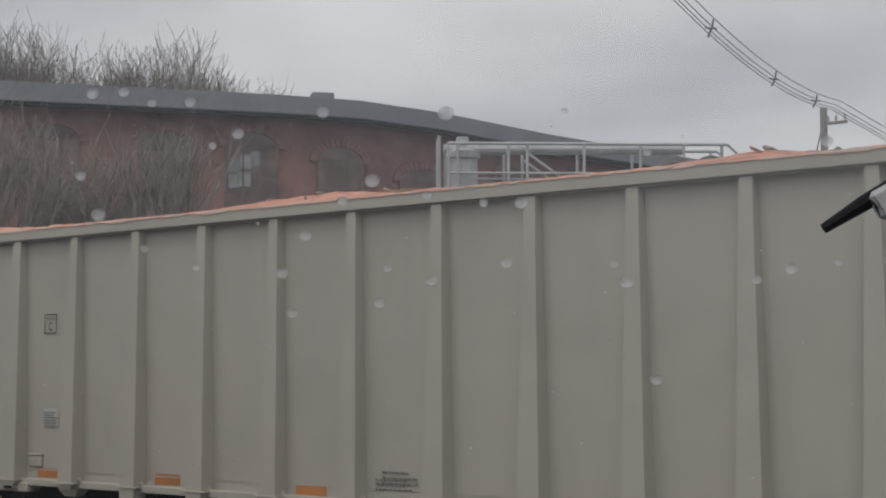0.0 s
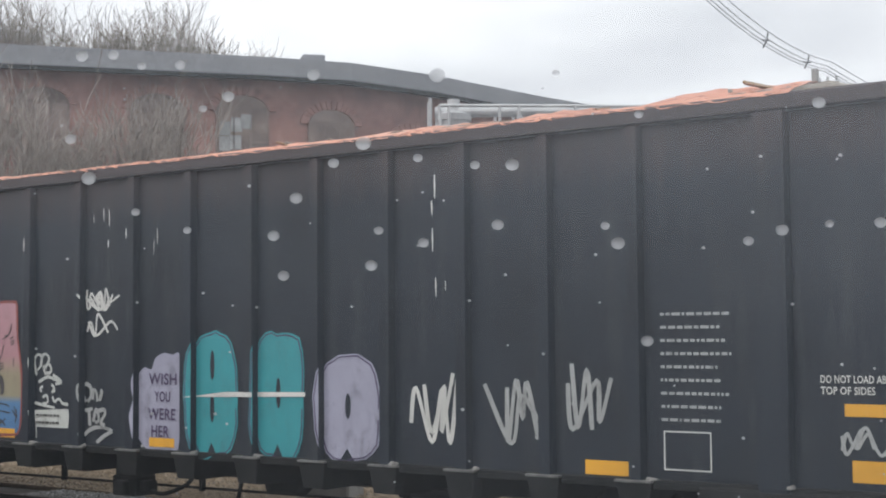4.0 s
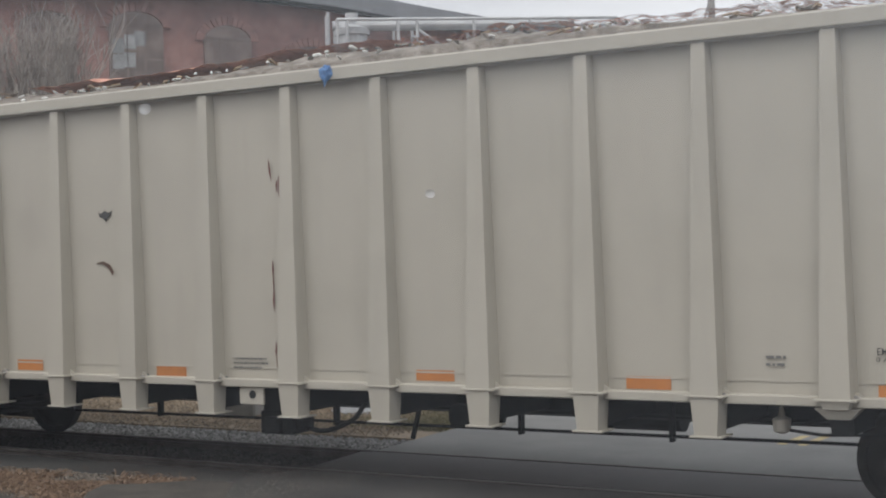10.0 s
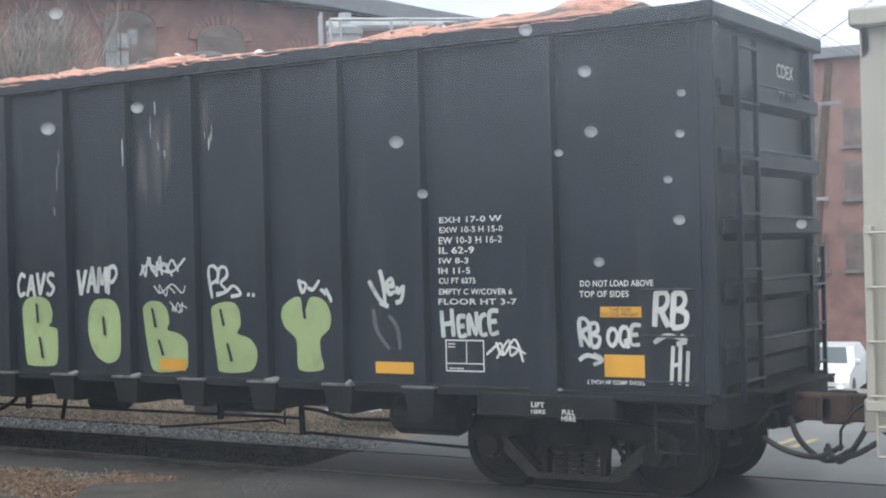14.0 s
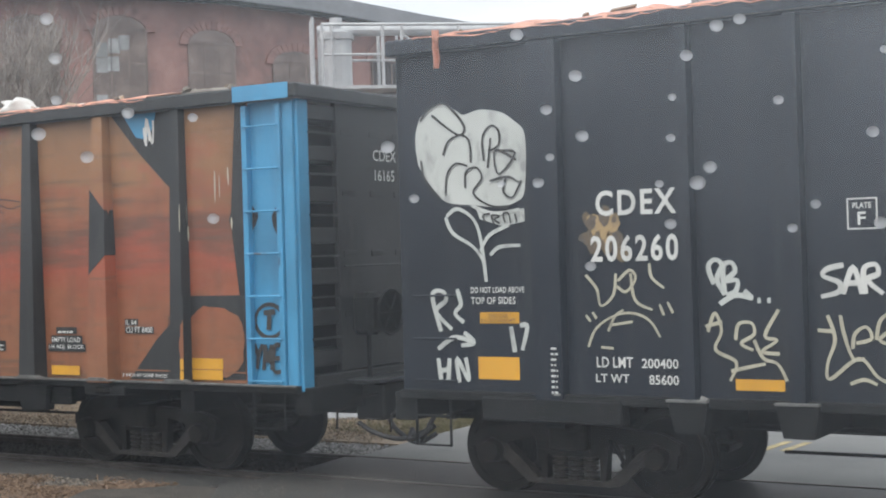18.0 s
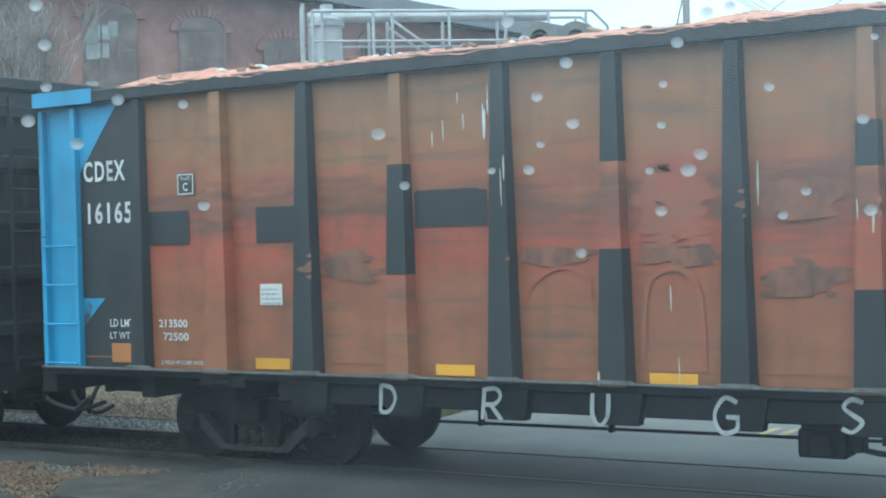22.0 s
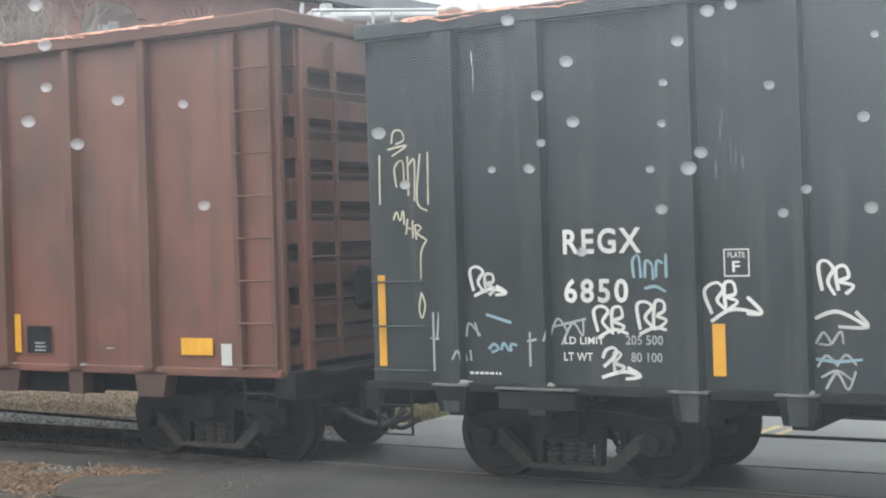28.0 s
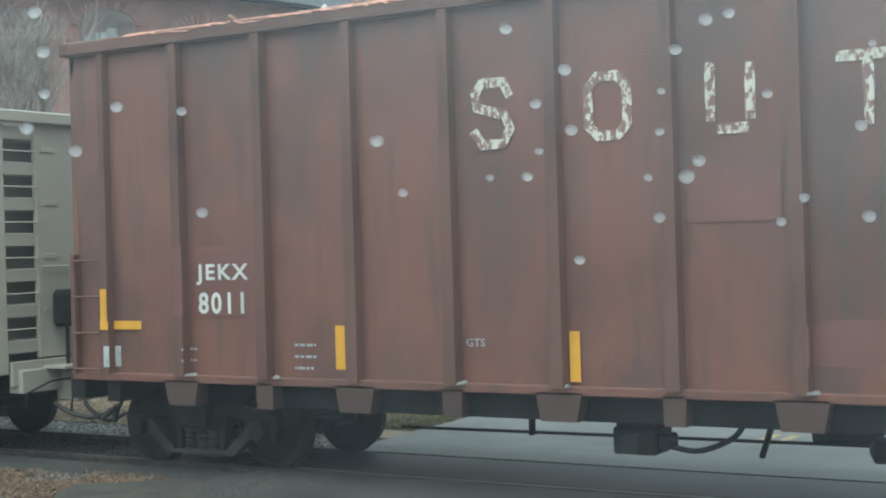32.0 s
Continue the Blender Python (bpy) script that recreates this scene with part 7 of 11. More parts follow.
scribble(B, -1.39, 2.47, 0.58, 0.31, WHITE, 3, 0.035, 2)
soft_shape(B, [(-0.44, 1.27), (-0.49, 1.50), (-0.42, 1.70), (-0.46, 1.87), (-0.43, 2.01), (-0.32, 2.10), (-0.19, 2.08), (-0.13, 2.21), (0.02, 2.28), (0.18, 2.26), (0.29, 2.28), (0.30, 2.05), (0.30, 1.57), (0.28, 1.11), (-0.02, 1.08), (-0.28, 1.10), (-0.40, 1.20)], LILAC, 1)
text(B, "WISH", -0.23, 1.89, 0.49, 0.14, PURPLE, 3)
text(B, "YOU", -0.13, 1.68, 0.28, 0.13, PURPLE, 3)
text(B, "WERE", -0.24, 1.46, 0.48, 0.14, PURPLE, 3)
text(B, "HER", -0.18, 1.25, 0.31, 0.14, PURPLE, 3)
bubble(B, 0.48, 1.04, 0.79, 1.48, TEAL, 2, 0.00, 1)
bubble(B, 1.55, 1.06, 0.77, 1.47, TEAL, 1, 0.00, 1)
bubble(B, 2.54, 1.09, 0.87, 1.17, LILAC, 1, 0.00, 1)
shape(B, "spray_paint", [(1.06, 1.82), (2.34, 1.84), (2.34, 1.79), (0.45, 1.75)], WHITE, 3)
scribble(B, 3.84, 1.30, 0.61, 0.81, WHITE, 3, 0.050, 2)
scribble(B, 4.79, 1.37, 0.65, 0.75, FADED, 3, 0.050, 2)
scribble(B, 5.79, 1.41, 0.49, 0.78, FADED, 3, 0.050, 2)
bars(B, 6.82, 1.65, 0.76, 1.12, FADED, 9)
outline_box(B, 6.84, 1.19, 0.49, 0.37, WHITE)
text(B, "DO NOT LOAD ABOVE", 8.39, 2.03, 0.72, 0.07, WHITE)
text(B, "TOP OF SIDES", 8.39, 1.93, 0.49, 0.07, WHITE)
plate(B, "plate", 8.60, 1.74, 0.46, 0.11, YELLOW, 1)
scribble(B, 8.57, 1.38, 0.51, 0.30, FADED, 3, 0.040, 2)
scribble(B, 9.23, 1.62, 0.34, 0.41, WHITE, 2, 0.050, 2)
scribble(B, 9.28, 1.10, 0.25, 0.31, TEAL, 2, 0.050, 2)
drips(B, -2.72, 3.11, 0.17, 0.91, WHITE, 5, 2)
drips(B, -1.31, 3.50, 1.25, 0.79, WHITE, 7, 2)
drips(B, 4.10, 2.46, 0.22, 1.76, WHITE, 5, 2)

# lettering and spray paint of the second black car
text(D, "EXH 17-0 W", 6.79, 2.73, 0.72, 0.06, WHITE)
text(D, "EXW 10-5 H 15-0", 6.79, 2.63, 0.73, 0.06, WHITE)
text(D, "EW 10-3 H 16-2", 6.78, 2.52, 0.73, 0.07, WHITE)
text(D, "IL 62-9", 6.78, 2.42, 0.41, 0.07, WHITE)
text(D, "IW 8-3", 6.78, 2.32, 0.34, 0.06, WHITE)
text(D, "IH 11-5", 6.77, 2.22, 0.37, 0.06, WHITE)
text(D, "CU FT 6275", 6.77, 2.12, 0.43, 0.06, WHITE)
text(D, "EMPTY C W/COVER 6", 6.77, 2.01, 0.84, 0.06, WHITE)
text(D, "FLOOR HT 3-7", 6.76, 1.91, 0.90, 0.06, WHITE)
outline_box(D, 6.83, 1.24, 0.45, 0.32, WHITE)
plate(D, "outline", 7.07, 1.325, 0.012, 0.22, WHITE, 3)
plate(D, "outline", 6.845, 1.315, 0.42, 0.012, WHITE, 3)
bars(D, 6.86, 1.48, 0.1, 0.06, WHITE, 2)
bars(D, 6.87, 1.265, 0.22, 0.03, WHITE, 1)
scribble(D, 7.30, 1.35, 0.44, 0.22, WHITE, 4, 0.035, 2)
text(D, "DO NOT LOAD ABOVE", 8.35, 2.08, 0.75, 0.06, WHITE)
text(D, "TOP OF SIDES", 8.34, 1.98, 0.51, 0.06, WHITE)
plate(D, "plate", 8.55, 1.79, 0.42, 0.10, YELLOW, 1)
text(D, "THIS CAR", 8.65, 1.845, 0.22, 0.036, INK)
text(D, "EXCESS HEIGHT", 8.57, 1.800, 0.38, 0.036, INK)
tag(D, "OQE", 8.62, 1.53, 0.36, 0.18, WHITE, 0.040, 3)
tag(D, "RB", 9.10, 1.69, 0.35, 0.31, WHITE, 0.055, 3)
tag(D, "~", 9.09, 1.55, 0.38, 0.11, WHITE, 0.045, 3)
tag(D, "HI", 9.25, 1.18, 0.22, 0.34, WHITE, 0.035, 3)
plate(D, "reflector", 8.58, 1.23, 0.41, 0.21, YELLOW, 1)
text(D, "2 INCH HF COMP SHOES", 8.40, 1.16, 0.59, 0.04, WHITE)
text(D, "LIFT", 7.86, 0.93, 0.14, 0.05, WHITE)
text(D, "HERE", 7.86, 0.87, 0.15, 0.04, WHITE)
text(D, "PULL", 8.19, 0.87, 0.13, 0.05, WHITE)
text(D, "HERE", 8.18, 0.81, 0.15, 0.05, WHITE)
plate(D, "reflector", 5.97, 1.20, 0.47, 0.12, YELLOW, 3)
soft_shape(D, [(0.71, 1.80), (0.74, 1.93), (0.84, 2.00), (1.01, 2.01), (1.16, 1.96), (1.23, 1.83), (1.21, 1.70), (1.16, 1.65), (1.27, 1.63), (1.31, 1.58), (1.29, 1.20), (1.03, 1.16), (0.81, 1.17), (0.76, 1.24)], LEAF, 1)
soft_shape(D, [(1.83, 1.60), (1.85, 1.83), (1.95, 1.96), (2.11, 1.98), (2.26, 1.95), (2.35, 1.80), (2.35, 1.37), (2.27, 1.25), (2.13, 1.22), (1.97, 1.29), (1.87, 1.43)], LEAF, 1)
soft_shape(D, [(2.73, 1.74), (2.72, 1.88), (2.83, 1.95), (2.99, 1.94), (3.09, 1.85), (3.12, 1.71), (3.09, 1.62), (3.26, 1.58), (3.39, 1.48), (3.39, 1.23), (3.33, 1.17), (3.11, 1.14), (2.85, 1.16), (2.76, 1.51)], LEAF, 1)
soft_shape(D, [(3.75, 1.81), (3.79, 1.90), (3.94, 1.94), (4.08, 1.93), (4.16, 1.84), (4.17, 1.68), (4.12, 1.59), (4.29, 1.54), (4.39, 1.43), (4.39, 1.29), (4.30, 1.18), (4.04, 1.15), (3.85, 1.17), (3.82, 1.30)], LEAF, 1)
soft_shape(D, [(4.77, 1.89), (4.88, 1.97), (5.00, 1.99), (5.06, 1.84), (5.13, 1.98), (5.24, 1.99), (5.35, 1.93), (5.41, 1.78), (5.38, 1.65), (5.26, 1.54), (5.27, 1.36), (5.29, 1.22), (4.97, 1.21), (4.94, 1.53), (4.79, 1.66), (4.74, 1.79)], LEAF, 1)
line(D, [(0.97, 1.93), (0.99, 1.69)], D.body, 0.040, 4)
line(D, [(1.01, 1.52), (1.06, 1.26)], D.body, 0.040, 4)
line(D, [(2.09, 1.77), (2.11, 1.55)], D.body, 0.040, 4)
line(D, [(2.87, 1.87), (2.92, 1.65)], D.body, 0.040, 4)
line(D, [(2.96, 1.51), (3.03, 1.33)], D.body, 0.040, 4)
line(D, [(3.89, 1.86), (3.94, 1.67)], D.body, 0.040, 4)
line(D, [(3.98, 1.48), (4.04, 1.28)], D.body, 0.040, 4)
line(D, [(5.04, 1.98), (5.07, 1.76)], D.body, 0.040, 4)
tag(D, "CAVS", 0.64, 2.02, 0.67, 0.27, CHALK, 0.050, 3)
tag(D, "VAMP", 1.67, 2.03, 0.68, 0.31, CHALK, 0.050, 3)
scribble(D, 2.69, 2.20, 0.70, 0.27, CHALK, 5, 0.040, 2)
scribble(D, 2.90, 2.01, 0.48, 0.15, CHALK, 3, 0.035, 2)
scribble(D, 3.14, 1.82, 0.26, 0.13, CHALK, 2, 0.030, 2)
line(D, [(3.78, 1.98), (3.74, 2.19), (3.74, 2.32), (3.81, 2.34), (3.87, 2.28), (3.85, 2.19), (3.77, 2.14)], CHALK, 0.042, 3)
line(D, [(3.86, 2.14), (3.89, 2.31), (3.98, 2.32), (4.00, 2.23), (3.91, 2.15), (3.99, 2.06), (3.84, 2.03)], CHALK, 0.042, 3)
line(D, [(3.84, 2.01), (3.99, 2.06), (4.09, 2.12), (4.19, 2.03), (4.05, 2.00)], CHALK, 0.042, 3)
line(D, [(4.28, 2.02), (4.32, 2.02)], CHALK, 0.042, 3)
line(D, [(4.35, 2.02), (4.39, 2.01)], CHALK, 0.042, 3)
line(D, [(4.99, 2.18), (5.04, 2.04), (5.09, 2.13), (4.99, 2.16)], CHALK, 0.042, 3)
line(D, [(5.11, 2.10), (5.18, 2.07), (5.27, 2.17)], CHALK, 0.042, 3)
line(D, [(5.28, 2.07), (5.32, 2.05), (5.35, 2.01)], CHALK, 0.042, 3)
line(D, [(5.35, 2.08), (5.43, 1.94)], CHALK, 0.042, 3)
line(D, [(5.91, 2.16), (6.02, 1.99), (6.10, 1.92)], CHALK, 0.050, 3)
line(D, [(6.05, 2.27), (6.09, 2.12), (6.11, 1.92)], CHALK, 0.050, 3)
line(D, [(6.13, 2.12), (6.21, 2.10), (6.19, 2.18), (6.13, 2.12), (6.17, 2.02), (6.23, 2.05)], CHALK, 0.050, 3)
line(D, [(6.26, 2.10), (6.27, 2.03), (6.34, 2.10), (6.31, 1.96), (6.24, 1.93)], CHALK, 0.050, 3)
line(D, [(6.04, 1.93), (6.15, 1.89)], CHALK, 0.050, 3)
line(D, [(5.96, 1.86), (6.00, 1.64), (6.15, 1.45)], DIM, 0.050, 2)
line(D, [(6.15, 1.80), (6.25, 1.67), (6.28, 1.45)], DIM, 0.050, 2)
line(D, [(8.35, 1.51), (8.33, 1.75), (8.40, 1.77), (8.43, 1.70), (8.36, 1.64), (8.45, 1.51)], CHALK, 0.045, 3)
line(D, [(8.45, 1.51), (8.44, 1.71), (8.51, 1.73), (8.52, 1.66), (8.46, 1.63), (8.54, 1.60), (8.52, 1.52), (8.46, 1.51)], CHALK, 0.045, 3)
line(D, [(8.32, 1.38), (8.41, 1.43), (8.55, 1.39)], CHALK, 0.045, 3)
line(D, [(8.47, 1.44), (8.56, 1.39), (8.47, 1.34)], CHALK, 0.045, 3)
line(D, [(6.79, 1.85), (6.81, 1.58)], CHALK, 0.050, 3)
line(D, [(6.91, 1.87), (6.93, 1.59)], CHALK, 0.050, 3)
line(D, [(6.81, 1.71), (6.93, 1.73)], CHALK, 0.050, 3)
line(D, [(7.07, 1.79), (6.99, 1.78), (7.00, 1.60), (7.08, 1.61)], CHALK, 0.050, 3)
line(D, [(6.99, 1.69), (7.06, 1.70)], CHALK, 0.050, 3)
line(D, [(7.11, 1.60), (7.11, 1.81), (7.19, 1.61), (7.20, 1.84)], CHALK, 0.050, 3)
line(D, [(7.31, 1.82), (7.24, 1.77), (7.25, 1.62), (7.32, 1.62)], CHALK, 0.050, 3)
line(D, [(7.45, 1.85), (7.35, 1.83), (7.36, 1.63), (7.45, 1.64)], CHALK, 0.050, 3)
line(D, [(7.36, 1.74), (7.43, 1.75)], CHALK, 0.050, 3)
plate(D, "reflector", 2.97, 1.16, 0.39, 0.13, YELLOW, 3)
drips(D, 2.52, 2.63, 0.66, 1.72, FADED, 5, 2)
for sx, sz, sw, sh in ((0.0, 2.5, 0.36, 1.8), (2.62, 2.7, 0.3, 1.5), (2.85, 2.75, 0.3, 1.5), (3.64, 3.5, 0.2, 0.9), (3.05, 3.3, 0.24, 1.0), (-0.9, 2.9, 0.3, 1.2)):
    smear(D, sx, sz, sw, sh, DUST_SMEAR)
drips(D, 3.69, 3.42, 0.25, 0.57, FADED, 4, 2)
drips(D, 1.25, 2.59, 0.34, 1.36, FADED, 3, 2)
soft_shape(D, [(-9.43, 3.37), (-9.46, 3.64), (-9.40, 3.84), (-9.26, 3.94), (-9.11, 3.97), (-8.96, 3.88), (-8.88, 3.84), (-8.70, 3.88), (-8.47, 3.84), (-8.30, 3.73), (-8.20, 3.59), (-8.22, 3.05), (-8.35, 2.94), (-8.55, 2.91), (-8.79, 2.94), (-9.11, 2.98), (-9.31, 3.18)], CHALK, 1)
line(D, [(-9.39, 3.81), (-9.29, 3.92), (-9.12, 3.97), (-8.98, 3.87), (-8.87, 3.71), (-8.96, 3.65), (-9.25, 3.86)], INK, 0.026, 4)
line(D, [(-9.13, 3.45), (-9.06, 3.59), (-8.91, 3.64), (-8.82, 3.56), (-8.81, 3.36)], INK, 0.026, 4)
line(D, [(-9.11, 3.05), (-9.09, 3.25), (-8.99, 3.36), (-8.85, 3.33)], INK, 0.026, 4)
line(D, [(-8.88, 3.11), (-8.87, 3.27), (-8.75, 3.31), (-8.69, 3.20), (-8.79, 3.06), (-8.61, 2.93), (-8.40, 2.91)], INK, 0.026, 4)
line(D, [(-8.66, 3.37), (-8.67, 3.60), (-8.58, 3.71), (-8.49, 3.66), (-8.49, 3.52), (-8.61, 3.46)], INK, 0.026, 4)
line(D, [(-8.58, 3.59), (-8.62, 3.30)], INK, 0.026, 4)
line(D, [(-8.52, 3.46), (-8.31, 3.43), (-8.50, 3.23), (-8.53, 3.47), (-8.30, 3.36)], INK, 0.026, 4)
line(D, [(-8.60, 3.17), (-8.40, 3.20), (-8.28, 3.14)], INK, 0.026, 4)
line(D, [(-8.42, 3.19), (-8.45, 3.06), (-8.35, 3.00), (-8.25, 3.16)], INK, 0.026, 4)
line(D, [(-9.39, 3.41), (-9.35, 3.21), (-9.17, 3.02)], INK, 0.026, 4)
line(D, [(-9.11, 2.84), (-8.98, 2.91), (-8.80, 2.80), (-8.72, 2.59), (-8.67, 2.18)], CHALK, 0.040, 3)
line(D, [(-9.12, 2.83), (-9.04, 2.67), (-8.81, 2.53), (-8.69, 2.38)], CHALK, 0.040, 3)
line(D, [(-8.40, 2.73), (-8.62, 2.64), (-8.73, 2.48)], CHALK, 0.040, 3)
line(D, [(-8.62, 2.44), (-8.51, 2.52), (-8.28, 2.53)], CHALK, 0.040, 3)
line(D, [(-8.82, 2.94), (-8.58, 2.85), (-8.28, 2.88)], CHALK, 0.040, 3)
shape(D, "spray_paint", [(-8.78, 2.92), (-8.53, 2.85), (-8.23, 2.89), (-8.23, 2.76), (-8.47, 2.72), (-8.73, 2.80)], CHALK, 1)
line(D, [(-8.61, 2.85), (-8.69, 2.83), (-8.65, 2.76)], INK, 0.020, 4)
line(D, [(-8.56, 2.74), (-8.59, 2.83), (-8.50, 2.82), (-8.56, 2.79), (-8.50, 2.75)], INK, 0.020, 4)
line(D, [(-8.44, 2.75), (-8.46, 2.84), (-8.40, 2.84), (-8.38, 2.75)], INK, 0.020, 4)
line(D, [(-8.33, 2.84), (-8.31, 2.75)], INK, 0.020, 4)
line(D, [(-9.21, 1.69), (-9.30, 2.05), (-9.18, 2.09), (-9.14, 2.00), (-9.26, 1.89), (-9.08, 1.71)], CHALK, 0.050, 3)
line(D, [(-9.01, 2.11), (-8.97, 1.96), (-9.04, 1.87), (-8.94, 1.78)], CHALK, 0.050, 3)
line(D, [(-9.25, 1.51), (-9.05, 1.63), (-8.83, 1.58)], CHALK, 0.050, 3)
line(D, [(-8.94, 1.68), (-8.83, 1.58), (-8.98, 1.55)], CHALK, 0.050, 3)
line(D, [(-9.25, 1.42), (-9.22, 1.19)], CHALK, 0.050, 3)
line(D, [(-9.12, 1.42), (-9.14, 1.19)], CHALK, 0.050, 3)
line(D, [(-9.24, 1.29), (-9.13, 1.31)], CHALK, 0.050, 3)
line(D, [(-9.01, 1.18), (-9.03, 1.42), (-8.90, 1.20), (-8.93, 1.43)], CHALK, 0.050, 3)
line(D, [(-8.41, 1.74), (-8.37, 1.49)], CHALK, 0.050, 3)
line(D, [(-8.31, 1.75), (-8.23, 1.74), (-8.29, 1.51)], CHALK, 0.050, 3)
line(D, [(-7.59, 2.23), (-7.48, 2.10), (-7.44, 1.94), (-7.31, 2.04), (-7.28, 2.24)], SAND, 0.030, 3)
line(D, [(-7.26, 2.17), (-7.14, 2.27), (-7.08, 2.19), (-7.18, 2.07), (-7.27, 2.12)], SAND, 0.030, 3)
line(D, [(-7.13, 2.24), (-7.09, 1.99), (-6.92, 1.90)], SAND, 0.030, 3)
line(D, [(-6.94, 2.33), (-6.92, 2.20), (-6.80, 2.10)], SAND, 0.030, 3)
line(D, [(-7.58, 1.55), (-7.50, 1.72), (-7.32, 1.84), (-7.12, 1.87), (-6.95, 1.80), (-6.85, 1.65)], SAND, 0.026, 3)
line(D, [(-7.37, 1.70), (-7.30, 1.84), (-7.21, 1.90)], SAND, 0.026, 3)
line(D, [(-7.33, 1.76), (-7.12, 1.79)], SAND, 0.026, 3)
line(D, [(-7.60, 1.85), (-7.55, 1.79)], SAND, 0.026, 3)
line(D, [(-7.53, 1.88), (-7.49, 1.82)], SAND, 0.026, 3)
line(D, [(-6.85, 1.95), (-6.81, 1.85)], SAND, 0.026, 3)
line(D, [(-6.77, 1.97), (-6.72, 1.87)], SAND, 0.026, 3)
line(D, [(-7.45, 1.55), (-7.32, 1.54)], SAND, 0.026, 3)
line(D, [(-6.39, 1.70), (-6.32, 1.87), (-6.26, 1.71), (-6.32, 1.54), (-6.13, 1.43), (-6.19, 1.26)], SAND, 0.034, 3)
line(D, [(-6.13, 1.63), (-6.10, 1.77), (-5.98, 1.78), (-5.96, 1.68), (-6.08, 1.60), (-5.97, 1.54)], SAND, 0.034, 3)
line(D, [(-5.96, 1.63), (-5.88, 1.47), (-5.75, 1.42), (-5.67, 1.27)], SAND, 0.034, 3)
line(D, [(-5.73, 1.90), (-5.86, 1.67), (-5.75, 1.63), (-5.89, 1.53), (-5.73, 1.51)], SAND, 0.034, 3)
line(D, [(-6.18, 1.35), (-6.01, 1.39), (-5.86, 1.42)], SAND, 0.034, 3)
line(D, [(-6.41, 1.75), (-6.25, 1.79)], SAND, 0.034, 3)
line(D, [(-5.30, 1.85), (-5.24, 1.64), (-5.31, 1.43), (-5.29, 1.30), (-5.04, 1.48), (-4.89, 1.33), (-4.80, 1.28)], SAND, 0.034, 3)
line(D, [(-5.19, 1.85), (-5.16, 1.68), (-5.09, 1.48), (-4.99, 1.48)], SAND, 0.034, 3)
line(D, [(-5.09, 1.56), (-5.07, 1.69), (-4.97, 1.75), (-4.93, 1.65), (-5.06, 1.61)], SAND, 0.034, 3)
line(D, [(-4.89, 1.64), (-4.85, 1.81), (-4.73, 1.87), (-4.76, 1.74), (-4.86, 1.64), (-4.74, 1.59)], SAND, 0.034, 3)
line(D, [(-5.12, 1.26), (-5.00, 1.30), (-4.89, 1.26)], SAND, 0.034, 3)
line(D, [(-5.39, 1.72), (-5.24, 1.71)], SAND, 0.034, 3)
line(D, [(-6.32, 2.13), (-6.37, 2.28), (-6.31, 2.35), (-6.24, 2.30), (-6.29, 2.17), (-6.22, 2.03)], CHALK, 0.050, 3)
line(D, [(-6.22, 2.03), (-6.23, 2.28), (-6.15, 2.32), (-6.12, 2.24), (-6.21, 2.16), (-6.10, 2.16), (-6.12, 2.06), (-6.20, 2.03)], CHALK, 0.050, 3)
line(D, [(-6.27, 1.95), (-6.12, 2.03), (-5.97, 2.00), (-6.04, 2.07)], CHALK, 0.050, 3)
line(D, [(-5.92, 1.98), (-5.89, 1.98)], CHALK, 0.050, 3)
line(D, [(-5.83, 1.98), (-5.80, 1.98)], CHALK, 0.050, 3)
line(D, [(-5.15, 2.28), (-5.29, 2.25), (-5.33, 2.19), (-5.19, 2.13), (-5.20, 2.05), (-5.35, 2.01)], WHITE, 0.050, 3)
line(D, [(-5.16, 2.03), (-5.07, 2.26), (-5.00, 2.03)], WHITE, 0.050, 3)
line(D, [(-5.13, 2.12), (-5.02, 2.13)], WHITE, 0.050, 3)
line(D, [(-4.97, 2.03), (-4.98, 2.24), (-4.88, 2.28), (-4.86, 2.20), (-4.95, 2.15), (-4.82, 2.03)], WHITE, 0.050, 3)
plate(D, "plate", -8.76, 1.77, 0.44, 0.11, YELLOW, 1)
text(D, "THIS CAR", -8.66, 1.825, 0.22, 0.036, INK)
text(D, "EXCESS HEIGHT", -8.74, 1.780, 0.38, 0.036, INK)
plate(D, "reflector", -8.79, 1.22, 0.46, 0.22, YELLOW, 1)
text(D, "DO NOT LOAD ABOVE", -8.85, 2.07, 0.60, 0.06, WHITE)
text(D, "TOP OF SIDES", -8.85, 1.96, 0.50, 0.07, WHITE)
bars(D, -7.93, 1.11, 0.08, 0.47, WHITE, 9)
spray_cloud(D, -7.62, 2.42, 0.46, 0.42, TAN_DIM, 50)
spray_cloud(D, -7.56, 2.54, 0.30, 0.24, TAN, 40)
text(D, "CDEX", -7.47, 2.78, 0.81, 0.24, WHITE, 3)
text(D, "206260", -7.53, 2.35, 0.88, 0.25, WHITE, 3)
text(D, "LD LMT", -7.50, 1.36, 0.37, 0.10, WHITE)
text(D, "200400", -7.04, 1.36, 0.36, 0.09, WHITE)
text(D, "LT WT", -7.51, 1.22, 0.34, 0.08, WHITE)
text(D, "85600", -6.97, 1.21, 0.29, 0.09, WHITE)
outline_box(D, -5.11, 2.58, 0.26, 0.27, WHITE)
text(D, "PLATE", -5.06, 2.76, 0.16, 0.05, WHITE)
text(D, "F", -5.02, 2.62, 0.07, 0.11, WHITE)
plate(D, "reflector", -6.14, 1.18, 0.45, 0.10, YELLOW, 3)
plate(D, "reflector", -3.19, 1.16, 0.44, 0.10, YELLOW, 3)
